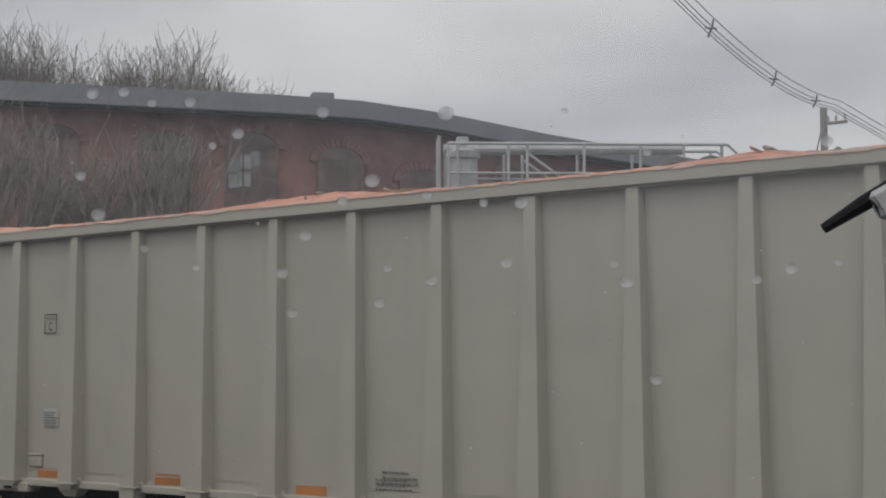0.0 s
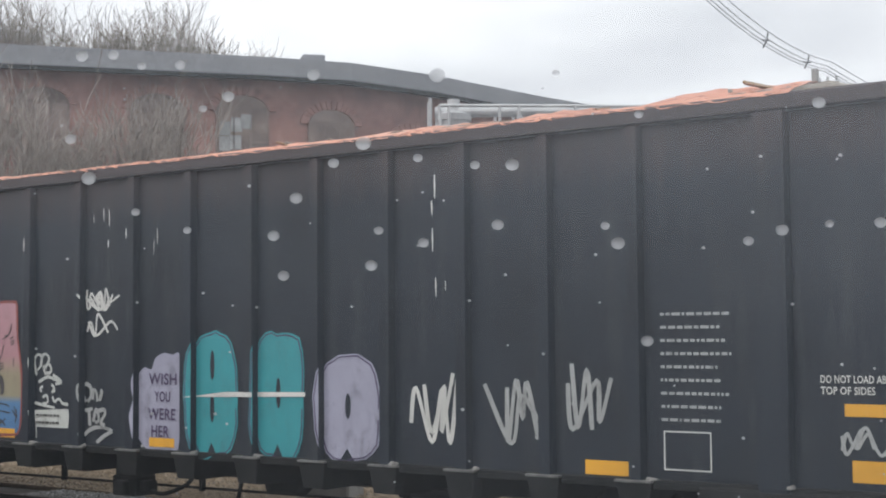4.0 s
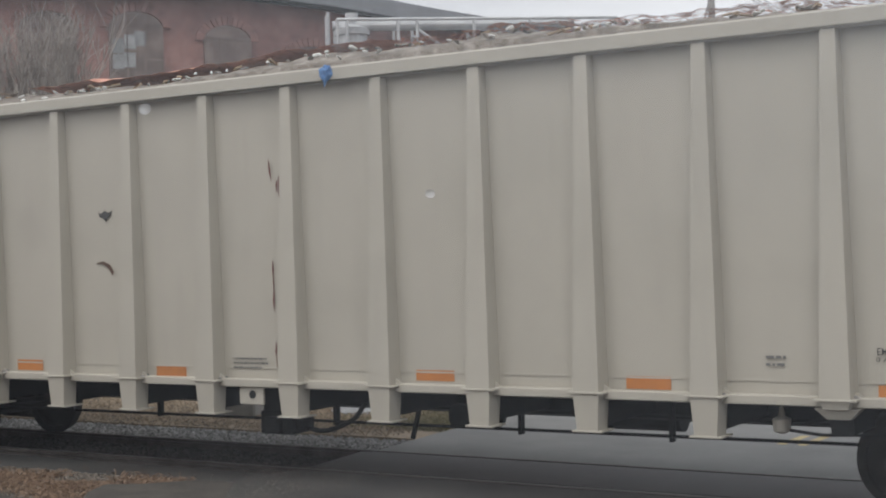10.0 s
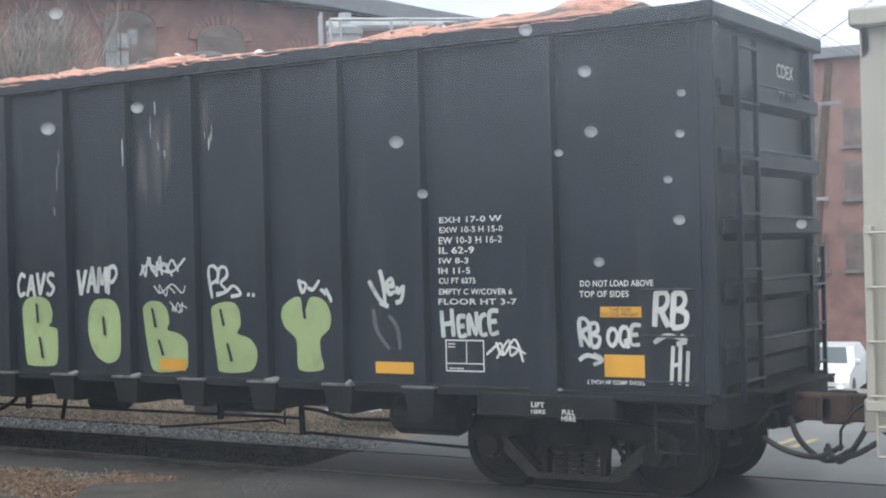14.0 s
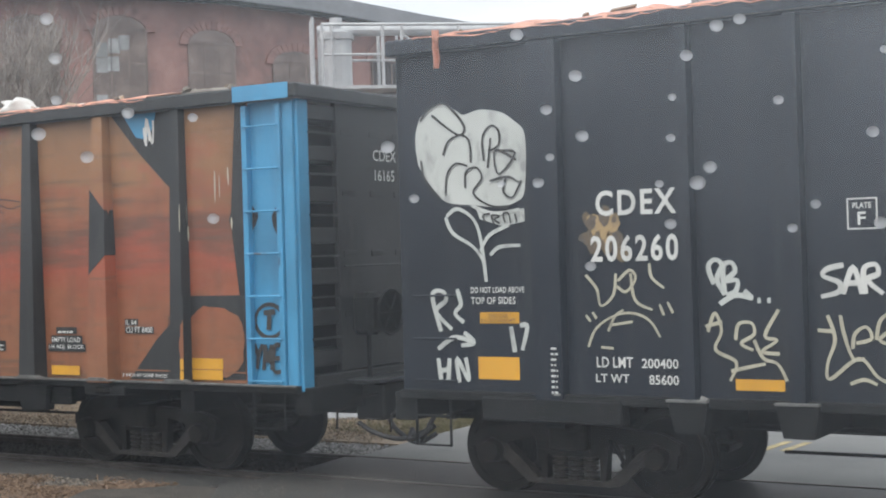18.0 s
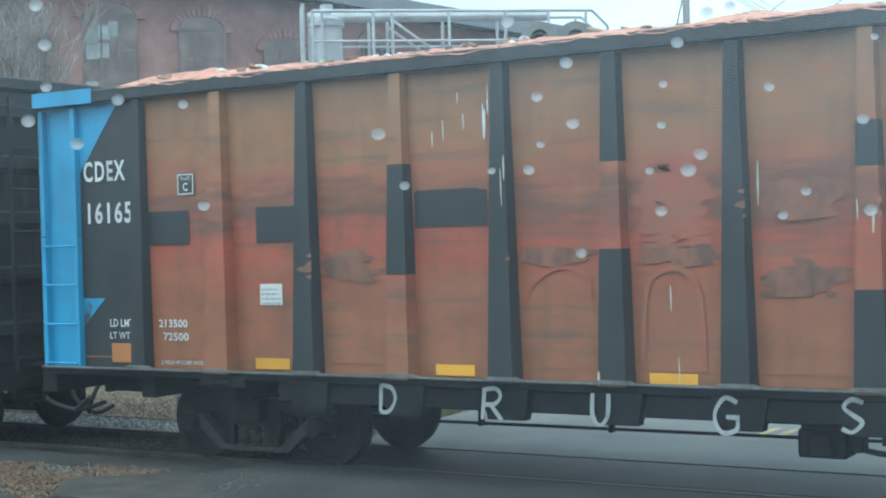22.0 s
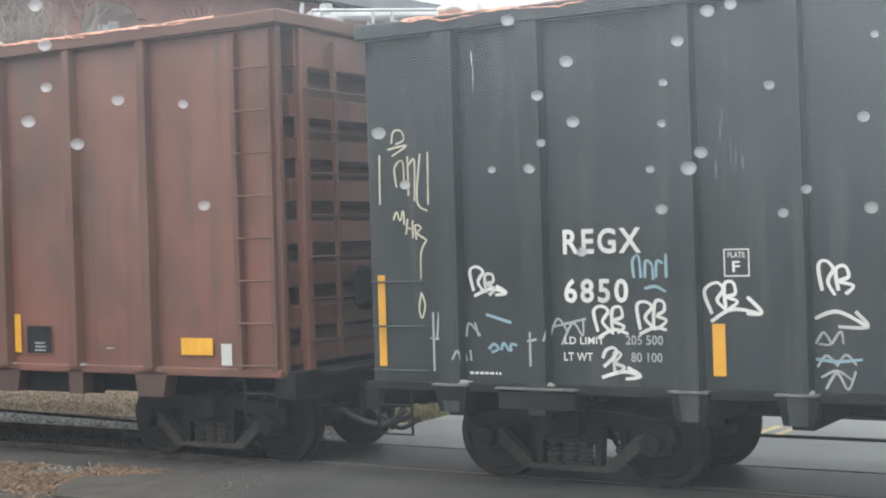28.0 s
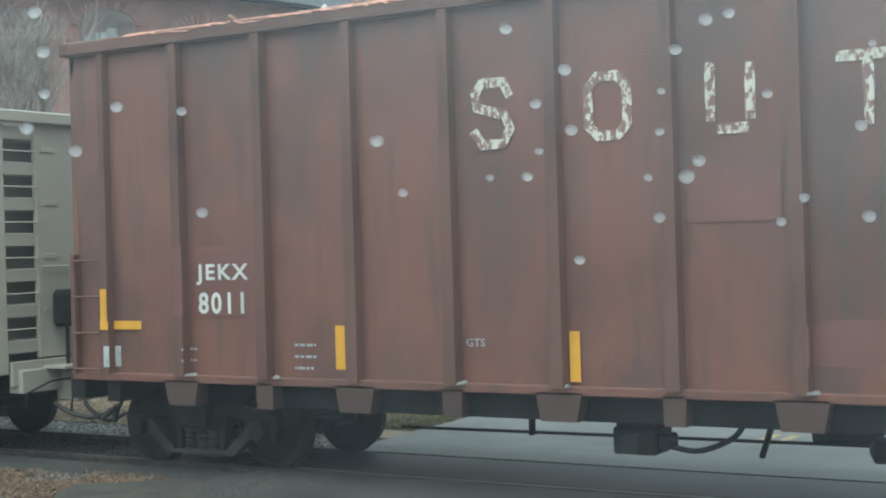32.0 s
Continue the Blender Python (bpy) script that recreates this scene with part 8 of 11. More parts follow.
plate(D, "reflector", -0.16, 1.13, 0.38, 0.11, YELLOW, 3)
soft_shape(D, [(-4.48, 2.31), (-4.48, 2.63), (-4.41, 2.70), (-3.97, 2.71), (-3.91, 2.65), (-3.83, 2.30), (-3.76, 2.06), (-3.64, 2.18), (-3.53, 2.20), (-3.51, 2.35), (-3.23, 2.37), (-2.92, 2.35), (-2.92, 2.75), (-2.84, 2.79), (-2.67, 2.79), (-2.59, 2.74), (-2.58, 2.11), (-2.58, 1.39), (-2.69, 1.30), (-3.10, 1.28), (-3.49, 1.27), (-3.71, 1.29), (-4.08, 1.30), (-4.16, 1.42), (-4.28, 1.90), (-4.39, 2.27)], TWOTONE, 1, DIM, 0.020)
oval(D, -3.50, 2.41, 0.57, 0.27, TWOTONE, 2)
oval(D, -3.46, 2.68, 0.48, 0.17, TWOTONE, 2)
oval(D, -3.37, 2.81, 0.31, 0.14, TWOTONE, 2)
soft_shape(D, [(-2.48, 2.73), (-2.45, 2.79), (-2.11, 2.77), (-2.06, 2.70), (-2.05, 2.24), (-2.02, 1.74), (-2.00, 1.33), (-2.22, 1.30), (-2.43, 1.31), (-2.46, 1.70), (-2.46, 2.11)], TWOTONE, 1, DIM, 0.020)
soft_shape(D, [(-1.91, 2.57), (-1.85, 2.65), (-1.63, 2.66), (-1.30, 2.64), (-1.30, 2.72), (-1.13, 2.76), (-0.90, 2.78), (-0.84, 2.70), (-0.77, 2.44), (-0.72, 2.22), (-0.70, 1.78), (-0.73, 1.23), (-1.07, 1.15), (-1.43, 1.14), (-1.50, 1.26), (-1.63, 1.47), (-1.64, 1.65), (-1.58, 1.77), (-1.52, 1.84), (-1.61, 2.00), (-1.64, 2.13), (-1.65, 2.27), (-1.84, 2.28), (-1.90, 2.36)], TWOTONE, 1, DIM, 0.020)
line(D, [(-4.32, 2.70), (-4.31, 2.27), (-4.26, 2.03), (-4.16, 1.96), (-4.18, 1.82), (-4.26, 1.79)], INK, 0.016, 4)
line(D, [(-4.29, 2.68), (-4.28, 2.16), (-4.22, 2.01)], INK, 0.016, 4)
line(D, [(-3.53, 2.15), (-3.27, 2.06), (-3.17, 1.80), (-3.21, 1.48)], INK, 0.016, 4)
line(D, [(-2.89, 2.29), (-2.86, 1.76), (-2.84, 1.31)], INK, 0.016, 4)
line(D, [(-2.74, 2.35), (-2.78, 2.10)], INK, 0.016, 4)
line(D, [(-3.00, 2.50), (-2.84, 2.43)], INK, 0.016, 4)
line(D, [(-3.00, 2.35), (-2.80, 2.29)], INK, 0.016, 4)
line(D, [(-2.29, 1.78), (-2.15, 1.80), (-2.28, 1.77)], INK, 0.016, 4)
line(D, [(-2.79, 1.81), (-2.73, 1.90), (-2.68, 1.79)], INK, 0.016, 4)
line(D, [(-2.99, 1.60), (-2.87, 1.61), (-2.83, 1.50)], INK, 0.016, 4)
line(D, [(-2.45, 2.07), (-2.45, 1.99)], INK, 0.016, 4)
line(D, [(-1.21, 1.58), (-1.21, 1.44), (-1.10, 1.37), (-0.94, 1.36)], INK, 0.016, 4)
line(D, [(-0.95, 2.22), (-0.88, 2.27), (-0.74, 2.27)], INK, 0.016, 4)
line(D, [(-0.94, 2.21), (-0.85, 2.24), (-0.73, 2.24)], INK, 0.016, 4)
line(D, [(-0.92, 2.20), (-0.74, 2.22)], INK, 0.016, 4)
line(D, [(-1.28, 2.65), (-1.19, 2.60), (-1.21, 2.36), (-1.26, 2.13)], INK, 0.016, 4)
line(D, [(-0.91, 2.67), (-0.90, 2.54), (-0.85, 2.50)], INK, 0.016, 4)
line(D, [(-1.48, 1.88), (-1.38, 1.81), (-1.15, 1.79)], TAN_DARK, 0.022, 4)
line(D, [(-1.48, 1.77), (-1.36, 1.79), (-1.19, 1.79)], TAN_DARK, 0.022, 4)
line(D, [(-4.05, 1.34), (-4.05, 1.47), (-3.98, 1.56), (-4.04, 1.60)], TAN_DARK, 0.022, 4)
line(D, [(-3.90, 1.51), (-3.88, 1.58), (-3.82, 1.54), (-3.87, 1.49)], TAN_DARK, 0.022, 4)
line(D, [(-3.81, 1.92), (-3.64, 2.08), (-3.62, 2.16)], TAN_DARK, 0.022, 4)
line(D, [(-2.47, 1.97), (-2.45, 1.66), (-2.43, 1.36)], TAN_DARK, 0.022, 4)
oval(D, -1.16, 1.66, 0.17, 0.17, TAN_DARK, 4)
soft_shape(D, [(-2.03, 2.00), (-1.92, 2.14), (-1.68, 2.10), (-1.66, 1.84), (-1.66, 1.37), (-1.94, 1.30), (-1.99, 1.64)], DUSK, 1)
tag(D, "67", -2.05, 2.05, 0.25, 0.20, CHALK, 0.050, 3)
scribble(D, -0.45, 1.82, 0.55, 0.37, WHITE, 4, 0.050, 2)
drips(D, -0.44, 2.28, 0.53, 2.08, FADED, 7, 2)
drips(D, -4.31, 3.53, 0.11, 0.18, WHITE, 2, 2)
drips(D, -3.37, 3.20, 2.53, 0.78, FADED, 6, 2)

# paint and lettering of the orange car
shape(E_, "blue_paint", [(-9.84, 1.09), (-9.26, 1.09), (-9.26, 1.55), (-8.9, 1.9), (-9.26, 1.9), (-9.26, 3.35), (-8.62, 4.17), (-9.84, 4.17)], BLUE, 2)
shape(E_, "blue_paint", [(9.2, 1.09), (9.84, 1.09), (9.84, 4.17), (9.2, 4.17)], BLUE, 2)
shape(E_, "blue_paint", [(9.1, 4.17), (9.86, 4.17), (9.86, 4.34), (9.1, 4.34)], BLUE, 36)
shape(E_, "blue_paint", [(-9.86, 4.17), (-8.9, 4.17), (-8.9, 4.34), (-9.86, 4.34)], BLUE, 36)
spray_cloud(E_, -2.18, 2.34, 0.74, 0.84, EMBER, 161)
spray_cloud(E_, -3.43, 2.19, 0.79, 0.20, SCORCH, 41)
spray_cloud(E_, -2.16, 2.14, 0.71, 0.26, SCORCH, 47)
spray_cloud(E_, -5.90, 2.08, 0.87, 0.31, SCORCH, 70)
spray_cloud(E_, -1.13, 2.55, 0.83, 0.40, SCORCH, 86)
spray_cloud(E_, -0.97, 1.88, 0.67, 0.34, SCORCH, 59)
spray_cloud(E_, 0.10, 2.50, 0.82, 0.48, EMBER, 102)
spray_cloud(E_, 1.29, 2.16, 0.80, 0.62, EMBER, 128)
spray_cloud(E_, 2.48, 2.21, 0.82, 0.71, EMBER, 151)
spray_cloud(E_, 2.50, 3.72, 0.80, 0.15, MOSS, 40)
spray_cloud(E_, 1.31, 3.42, 0.77, 0.17, MOSS, 40)
spray_cloud(E_, 3.70, 2.74, 0.47, 0.36, SCORCH, 43)
line(E_, [(-2.16, 1.25), (-2.14, 1.77), (-2.07, 2.05), (-1.87, 2.16), (-1.68, 2.09), (-1.58, 1.83), (-1.57, 1.21)], EMBER, 0.060, 2)
line(E_, [(-3.38, 1.82), (-3.28, 2.04), (-3.00, 2.18), (-2.73, 2.09), (-2.67, 1.88)], EMBER, 0.050, 2)
line(E_, [(1.86, 2.26), (1.94, 2.11), (2.30, 2.06), (2.71, 2.08)], EMBER, 0.050, 2)
line(E_, [(0.13, 3.37), (0.25, 3.31), (0.38, 3.37)], INK, 0.016, 2)
line(E_, [(0.13, 3.30), (0.27, 3.29), (0.35, 3.33)], INK, 0.014, 2)
plate(E_, "black_paint", -8.21, 2.51, 0.61, 0.37, BLACK_E, 2)
plate(E_, "black_paint", -6.64, 2.50, 0.58, 0.38, BLACK_E, 2)
for i, lo, hi in ((3, 2.14, 3.25), (5, 3.16, 4.16), (5, 1.09, 2.35), (7, 1.09, 1.96), (7, 3.0, 3.39), (9, 2.93, 3.32), (9, 2.14, 2.44), (11, 2.26, 3.14)):
    rib_sleeve(E_, i, lo, lo, hi, hi, BLACK_E)
rib_sleeve(E_, 13, 2.33, 2.56, 3.32, 3.08, BLACK_E)
plate(E_, "black_paint", -4.61, 2.61, 0.84, 0.35, BLACK_E, 2)
plate(E_, "black_paint", -4.59, 2.65, 0.73, 0.33, BLACK_E, 2)
shape(E_, "spray_paint", [(7.11, 4.23), (8.18, 4.27), (8.15, 3.30), (7.99, 3.34), (7.57, 3.73)], BLACK_E, 1)
shape(E_, "spray_paint", [(7.33, 4.20), (7.87, 4.21), (7.82, 4.00), (7.70, 3.87), (7.55, 3.90)], BLUE, 2)
shape(E_, "spray_paint", [(8.11, 1.85), (8.09, 1.12), (7.36, 1.11), (7.78, 1.57)], BLACK_E, 1)
shape(E_, "spray_paint", [(8.18, 2.07), (9.11, 2.07), (9.08, 1.14), (8.15, 1.12)], BLACK_E, 1)
oval(E_, 8.24, 1.14, 0.84, 0.82, ORANGE_FADE, 3)
shape(E_, "spray_paint", [(9.02, 4.20), (9.19, 4.21), (9.13, 2.07), (9.02, 2.07), (8.92, 2.88)], BLACK_E, 1)
oval(E_, 8.92, 2.75, 0.39, 0.34, BLACK_E, 4)
oval(E_, 9.51, 2.72, 0.22, 0.32, BLACK_E, 4)
plate(E_, "reflector", -6.69, 1.13, 0.46, 0.12, YELLOW, 4)
plate(E_, "reflector", -4.40, 1.12, 0.45, 0.11, YELLOW, 4)
plate(E_, "reflector", -2.10, 1.09, 0.47, 0.11, YELLOW, 4)
plate(E_, "reflector", 1.47, 1.11, 0.46, 0.11, YELLOW, 4)
plate(E_, "reflector", 3.78, 1.10, 0.47, 0.11, YELLOW, 4)
plate(E_, "reflector", 6.09, 1.14, 0.47, 0.11, YELLOW, 4)
plate(E_, "reflector", 8.27, 1.25, 0.50, 0.12, YELLOW, 4)
plate(E_, "reflector", 8.27, 1.13, 0.49, 0.11, YELLOW, 4)
plate(E_, "reflector", -8.81, 1.16, 0.33, 0.22, ORANGE, 3)
text(E_, "CDEX", -9.18, 3.26, 0.65, 0.24, WHITE, 3)
text(E_, "16165", -9.13, 2.77, 0.69, 0.25, WHITE, 3)
plate(E_, "plate", -7.74, 3.06, 0.24, 0.24, INK, 2)
outline_box(E_, -7.74, 3.06, 0.23, 0.23, WHITE)
text(E_, "PLATE", -7.69, 3.22, 0.14, 0.04, WHITE)
text(E_, "C", -7.66, 3.10, 0.07, 0.09, WHITE)
plate(E_, "card", -6.61, 1.82, 0.30, 0.23, WHITE, 2)
bars(E_, -6.59, 1.83, 0.27, 0.20, FADED, 4)
text(E_, "LD LMT", -8.82, 1.57, 0.36, 0.09, WHITE, 3)
text(E_, "213500", -8.07, 1.57, 0.42, 0.09, WHITE, 3)
text(E_, "LT WT", -8.83, 1.43, 0.31, 0.08, WHITE, 3)
text(E_, "72500", -8.01, 1.42, 0.37, 0.09, WHITE, 3)
text(E_, "2 INCH HF COMP SHOES", -8.05, 1.15, 0.64, 0.05, WHITE, 3)
plate(E_, "black_patch", 6.09, 1.51, 0.52, 0.10, BLACK_E, 2)
plate(E_, "black_patch", 6.04, 1.42, 0.62, 0.09, BLACK_E, 2)
plate(E_, "black_patch", 7.30, 1.73, 0.21, 0.08, BLACK_E, 2)
plate(E_, "black_patch", 7.30, 1.64, 0.45, 0.08, BLACK_E, 2)
plate(E_, "black_patch", 5.05, 1.41, 0.25, 0.13, BLACK_E, 2)
plate(E_, "black_patch", 6.18, 1.63, 0.34, 0.08, BLACK_E, 2)
text(E_, "EMPTY LOAD", 6.11, 1.53, 0.47, 0.06, WHITE, 3)
text(E_, "1/4 ADJ. BLOCK", 6.06, 1.44, 0.58, 0.06, WHITE, 3)
text(E_, "IL 64", 7.32, 1.74, 0.17, 0.06, WHITE, 3)
text(E_, "CU FT 6400", 7.32, 1.65, 0.41, 0.07, WHITE, 3)
text(E_, "2 INCH HF COMP SHOES", 7.25, 1.14, 0.69, 0.04, WHITE, 3)
bars(E_, 5.07, 1.42, 0.21, 0.10, WHITE, 2)
bars(E_, 6.21, 1.64, 0.29, 0.06, WHITE, 1)
ring(E_, 9.24, 1.61, 0.39, 0.36, INK, 4)
tag(E_, "T", 9.35, 1.68, 0.19, 0.21, INK, 0.060, 6)
tag(E_, "YME", 9.21, 1.26, 0.41, 0.27, INK, 0.050, 6)
tag(E_, "D", -5.01, 0.73, 0.23, 0.28, FADED, 0.042, 3)
tag(E_, "R", -3.81, 0.73, 0.27, 0.31, FADED, 0.042, 3)
tag(E_, "U", -2.65, 0.71, 0.22, 0.31, FADED, 0.042, 3)
tag(E_, "G", -1.46, 0.70, 0.29, 0.30, FADED, 0.042, 3)
tag(E_, "S", -0.32, 0.74, 0.24, 0.28, FADED, 0.042, 3)
tag(E_, "K", 0.85, 0.72, 0.27, 0.33, FADED, 0.042, 3)
tag(E_, "I", 2.06, 0.72, 0.26, 0.31, FADED, 0.042, 3)
tag(E_, "L", 3.25, 0.73, 0.26, 0.30, FADED, 0.042, 3)
tag(E_, "L", 4.45, 0.71, 0.27, 0.32, FADED, 0.042, 3)
drips(E_, -3.79, 2.93, 0.12, 1.22, WHITE, 6, 4)
drips(E_, 2.53, 1.56, 1.25, 2.15, SAND, 6, 4)
drips(E_, -4.09, 2.16, 0.76, 2.10, SAND, 2, 4)
drips(E_, -2.35, 1.52, 2.57, 2.48, SAND, 4, 4)
drips(E_, 0.80, 2.12, 0.35, 1.75, SAND, 5, 4)
drips(E_, 8.21, 2.56, 0.87, 1.15, SAND, 6, 4)
drips(E_, -4.54, 3.18, 0.65, 0.95, SAND, 4, 4)
drips(E_, -4.42, 1.07, 2.81, 0.64, SAND, 2, 4)
line(E_, [(4.93, 3.21), (5.24, 3.28), (5.62, 3.24)], INK, 0.016, 3)
line(E_, [(4.96, 3.13), (5.19, 3.22), (5.44, 3.16), (5.65, 3.20)], INK, 0.014, 3)
line(E_, [(4.92, 3.09), (5.09, 3.14), (5.34, 3.11)], INK, 0.012, 3)
scribble(E_, 7.68, 3.77, 0.15, 0.34, WHITE, 2, 0.030, 4)

# lettering and spray paint of the faded black car
text(F_, "REGX", -7.22, 2.29, 0.80, 0.24, WHITE)
text(F_, "6850", -7.22, 1.83, 0.66, 0.23, WHITE)
outline_box(F_, -5.63, 2.06, 0.24, 0.25, WHITE)
text(F_, "PLATE", -5.59, 2.23, 0.16, 0.05, WHITE)
text(F_, "F", -5.55, 2.10, 0.07, 0.10, WHITE)
text(F_, "LD LIMIT", -7.23, 1.44, 0.41, 0.07, WHITE)
text(F_, "LT WT", -7.24, 1.28, 0.30, 0.08, WHITE)
text(F_, "80 100", -6.55, 1.28, 0.31, 0.09, FADED)
text(F_, "205 500", -6.60, 1.44, 0.37, 0.09, FADED)
plate(F_, "reflector", -5.75, 1.17, 0.12, 0.47, YELLOW, 5)
plate(F_, "reflector", -2.65, 1.14, 0.12, 0.49, YELLOW, 5)
plate(F_, "reflector", -0.70, 1.16, 0.14, 0.47, YELLOW, 5)
plate(F_, "reflector", -9.34, 1.19, 0.09, 0.93, YELLOW, 5)
plate(F_, "reflector", 9.17, 1.16, 0.11, 0.93, YELLOW, 5)
plate(F_, "reflector", 2.36, 1.16, 0.11, 0.47, YELLOW, 5)
plate(F_, "reflector", 5.58, 1.17, 0.10, 0.45, YELLOW, 5)
drips(F_, -1.40, 1.04, 0.53, 3.51, FADED, 18, 2)
drips(F_, 1.04, 1.50, 0.53, 2.74, FADED, 10, 2)
drips(F_, -5.70, 2.78, 0.32, 0.87, DIM, 4, 2)
soft_shape(F_, [(-3.99, 1.60), (-4.02, 1.96), (-3.95, 2.32), (-3.83, 2.46), (-3.66, 2.47), (-3.48, 2.38), (-3.40, 2.22), (-3.46, 2.12), (-3.64, 2.05), (-3.85, 1.96), (-3.90, 1.78)], WASH, 1, WASH_LINE, 0.045)
soft_shape(F_, [(-3.90, 1.60), (-3.91, 1.83), (-3.82, 1.98), (-3.65, 2.01), (-3.52, 1.92), (-3.48, 1.74), (-3.57, 1.56), (-3.69, 1.41), (-3.83, 1.44)], WASH, 1, WASH_LINE, 0.045)
soft_shape(F_, [(-3.90, 1.05), (-3.87, 1.34), (-3.71, 1.50), (-3.46, 1.59), (-3.29, 1.49), (-3.24, 1.30), (-3.30, 1.06)], WASH, 1, WASH_LINE, 0.045)
soft_shape(F_, [(-3.01, 1.83), (-3.02, 2.13), (-2.95, 2.43), (-2.84, 2.50), (-2.68, 2.46), (-2.61, 2.34), (-2.70, 2.24), (-2.60, 2.13), (-2.56, 1.91), (-2.64, 1.79), (-2.87, 1.79)], WASH, 1, WASH_LINE, 0.045)
soft_shape(F_, [(-2.61, 1.61), (-2.56, 1.96), (-2.49, 2.10), (-2.37, 2.13), (-2.26, 2.06), (-2.23, 1.79), (-2.25, 1.58), (-2.35, 1.45), (-2.50, 1.49)], WASH, 1, WASH_LINE, 0.045)
soft_shape(F_, [(-2.63, 1.04), (-2.60, 1.23), (-2.51, 1.34), (-2.37, 1.30), (-2.28, 1.15), (-2.28, 1.05)], WASH, 1, WASH_LINE, 0.045)
soft_shape(F_, [(-2.02, 1.54), (-2.04, 1.83), (-1.95, 2.08), (-1.77, 2.27), (-1.59, 2.30), (-1.45, 2.20), (-1.41, 2.06), (-1.52, 1.95), (-1.69, 1.87), (-1.87, 1.75), (-1.92, 1.54)], WASH, 1, WASH_LINE, 0.045)
soft_shape(F_, [(-1.90, 1.37), (-1.88, 1.62), (-1.80, 1.79), (-1.65, 1.87), (-1.52, 1.79), (-1.49, 1.58), (-1.57, 1.42), (-1.75, 1.33)], WASH, 1, WASH_LINE, 0.045)
soft_shape(F_, [(-1.84, 1.08), (-1.75, 1.42), (-1.53, 1.57), (-1.37, 1.58), (-1.26, 1.43), (-1.24, 1.22), (-1.31, 1.05), (-1.67, 1.04)], WASH, 1, WASH_LINE, 0.045)
line(F_, [(-3.67, 1.98), (-3.72, 1.69), (-3.79, 1.47)], WASH_LINE, 0.035, 3)
line(F_, [(-3.69, 1.48), (-3.67, 1.12)], WASH_LINE, 0.035, 3)
line(F_, [(-3.46, 1.52), (-3.49, 1.12)], WASH_LINE, 0.035, 3)
line(F_, [(-3.92, 1.10), (-3.27, 1.07)], WASH_LINE, 0.035, 3)
line(F_, [(-2.96, 1.78), (-2.59, 1.79)], WASH_LINE, 0.035, 3)
line(F_, [(-2.54, 1.83), (-2.25, 1.79)], WASH_LINE, 0.035, 3)
line(F_, [(-1.74, 1.79), (-1.79, 1.46)], WASH_LINE, 0.035, 3)
line(F_, [(-1.57, 1.46), (-1.45, 1.10)], WASH_LINE, 0.035, 3)
shape(F_, "splash", [(-2.49, 4.36), (-2.42, 4.29), (-2.46, 3.95), (-2.56, 3.78), (-2.60, 3.43), (-2.68, 3.38), (-2.68, 2.94), (-2.71, 2.51), (-2.77, 2.47), (-2.89, 2.52), (-2.87, 2.95), (-2.90, 3.24), (-2.86, 3.51), (-2.74, 3.80), (-2.67, 4.00), (-2.58, 4.21)], CREAM, 2)
line(F_, [(-2.76, 2.51), (-2.80, 1.96), (-2.84, 1.10)], CREAM, 0.030, 3)
line(F_, [(-2.85, 2.56), (-2.84, 1.78), (-2.86, 1.35)], CREAM, 0.030, 3)
line(F_, [(-3.09, 3.24), (-3.14, 2.87)], CREAM, 0.030, 3)
line(F_, [(-3.16, 2.74), (-3.19, 2.52)], CREAM, 0.030, 3)
line(F_, [(-2.60, 3.28), (-2.54, 2.99)], CREAM, 0.030, 3)
line(F_, [(-2.64, 3.24), (-2.64, 2.89)], CREAM, 0.030, 3)
line(F_, [(-2.59, 3.25), (-2.43, 3.06), (-2.42, 2.84)], CREAM, 0.030, 3)
line(F_, [(-2.38, 2.72), (-2.37, 2.42)], CREAM, 0.030, 3)
line(F_, [(-2.33, 2.92), (-2.23, 2.78)], CREAM, 0.030, 3)
line(F_, [(-2.25, 3.68), (-2.24, 3.51)], CREAM, 0.030, 3)
line(F_, [(-2.27, 3.51), (-2.26, 3.22)], CREAM, 0.030, 3)
line(F_, [(-2.91, 3.24), (-2.96, 3.04)], CREAM, 0.030, 3)
line(F_, [(-3.45, 1.96), (-3.39, 2.05), (-3.34, 1.96), (-3.41, 1.87), (-3.32, 1.78), (-3.40, 1.70)], CREAM, 0.030, 3)
line(F_, [(-3.32, 1.96), (-3.28, 1.78), (-3.35, 1.61)], CREAM, 0.030, 3)
line(F_, [(-3.24, 2.15), (-3.32, 1.96), (-3.43, 1.61), (-3.47, 1.17)], CREAM, 0.030, 3)
line(F_, [(-3.61, 1.61), (-3.45, 1.68), (-3.26, 1.66)], CREAM, 0.030, 3)
line(F_, [(-2.80, 1.40), (-2.83, 1.53), (-2.76, 1.56), (-2.74, 1.49), (-2.79, 1.44), (-2.72, 1.36), (-2.79, 1.31)], FADED, 0.035, 3)
line(F_, [(-2.71, 1.40), (-2.69, 1.53), (-2.63, 1.44), (-2.69, 1.36)], FADED, 0.035, 3)
line(F_, [(-0.39, 1.32), (-0.35, 1.44), (-0.29, 1.46), (-0.26, 1.39), (-0.33, 1.34)], FADED, 0.035, 3)
line(F_, [(-0.47, 1.28), (-0.36, 1.25), (-0.24, 1.29)], FADED, 0.035, 3)
line(F_, [(-0.40, 1.13), (-0.36, 1.23), (-0.26, 1.13), (-0.24, 1.33)], FADED, 0.035, 3)
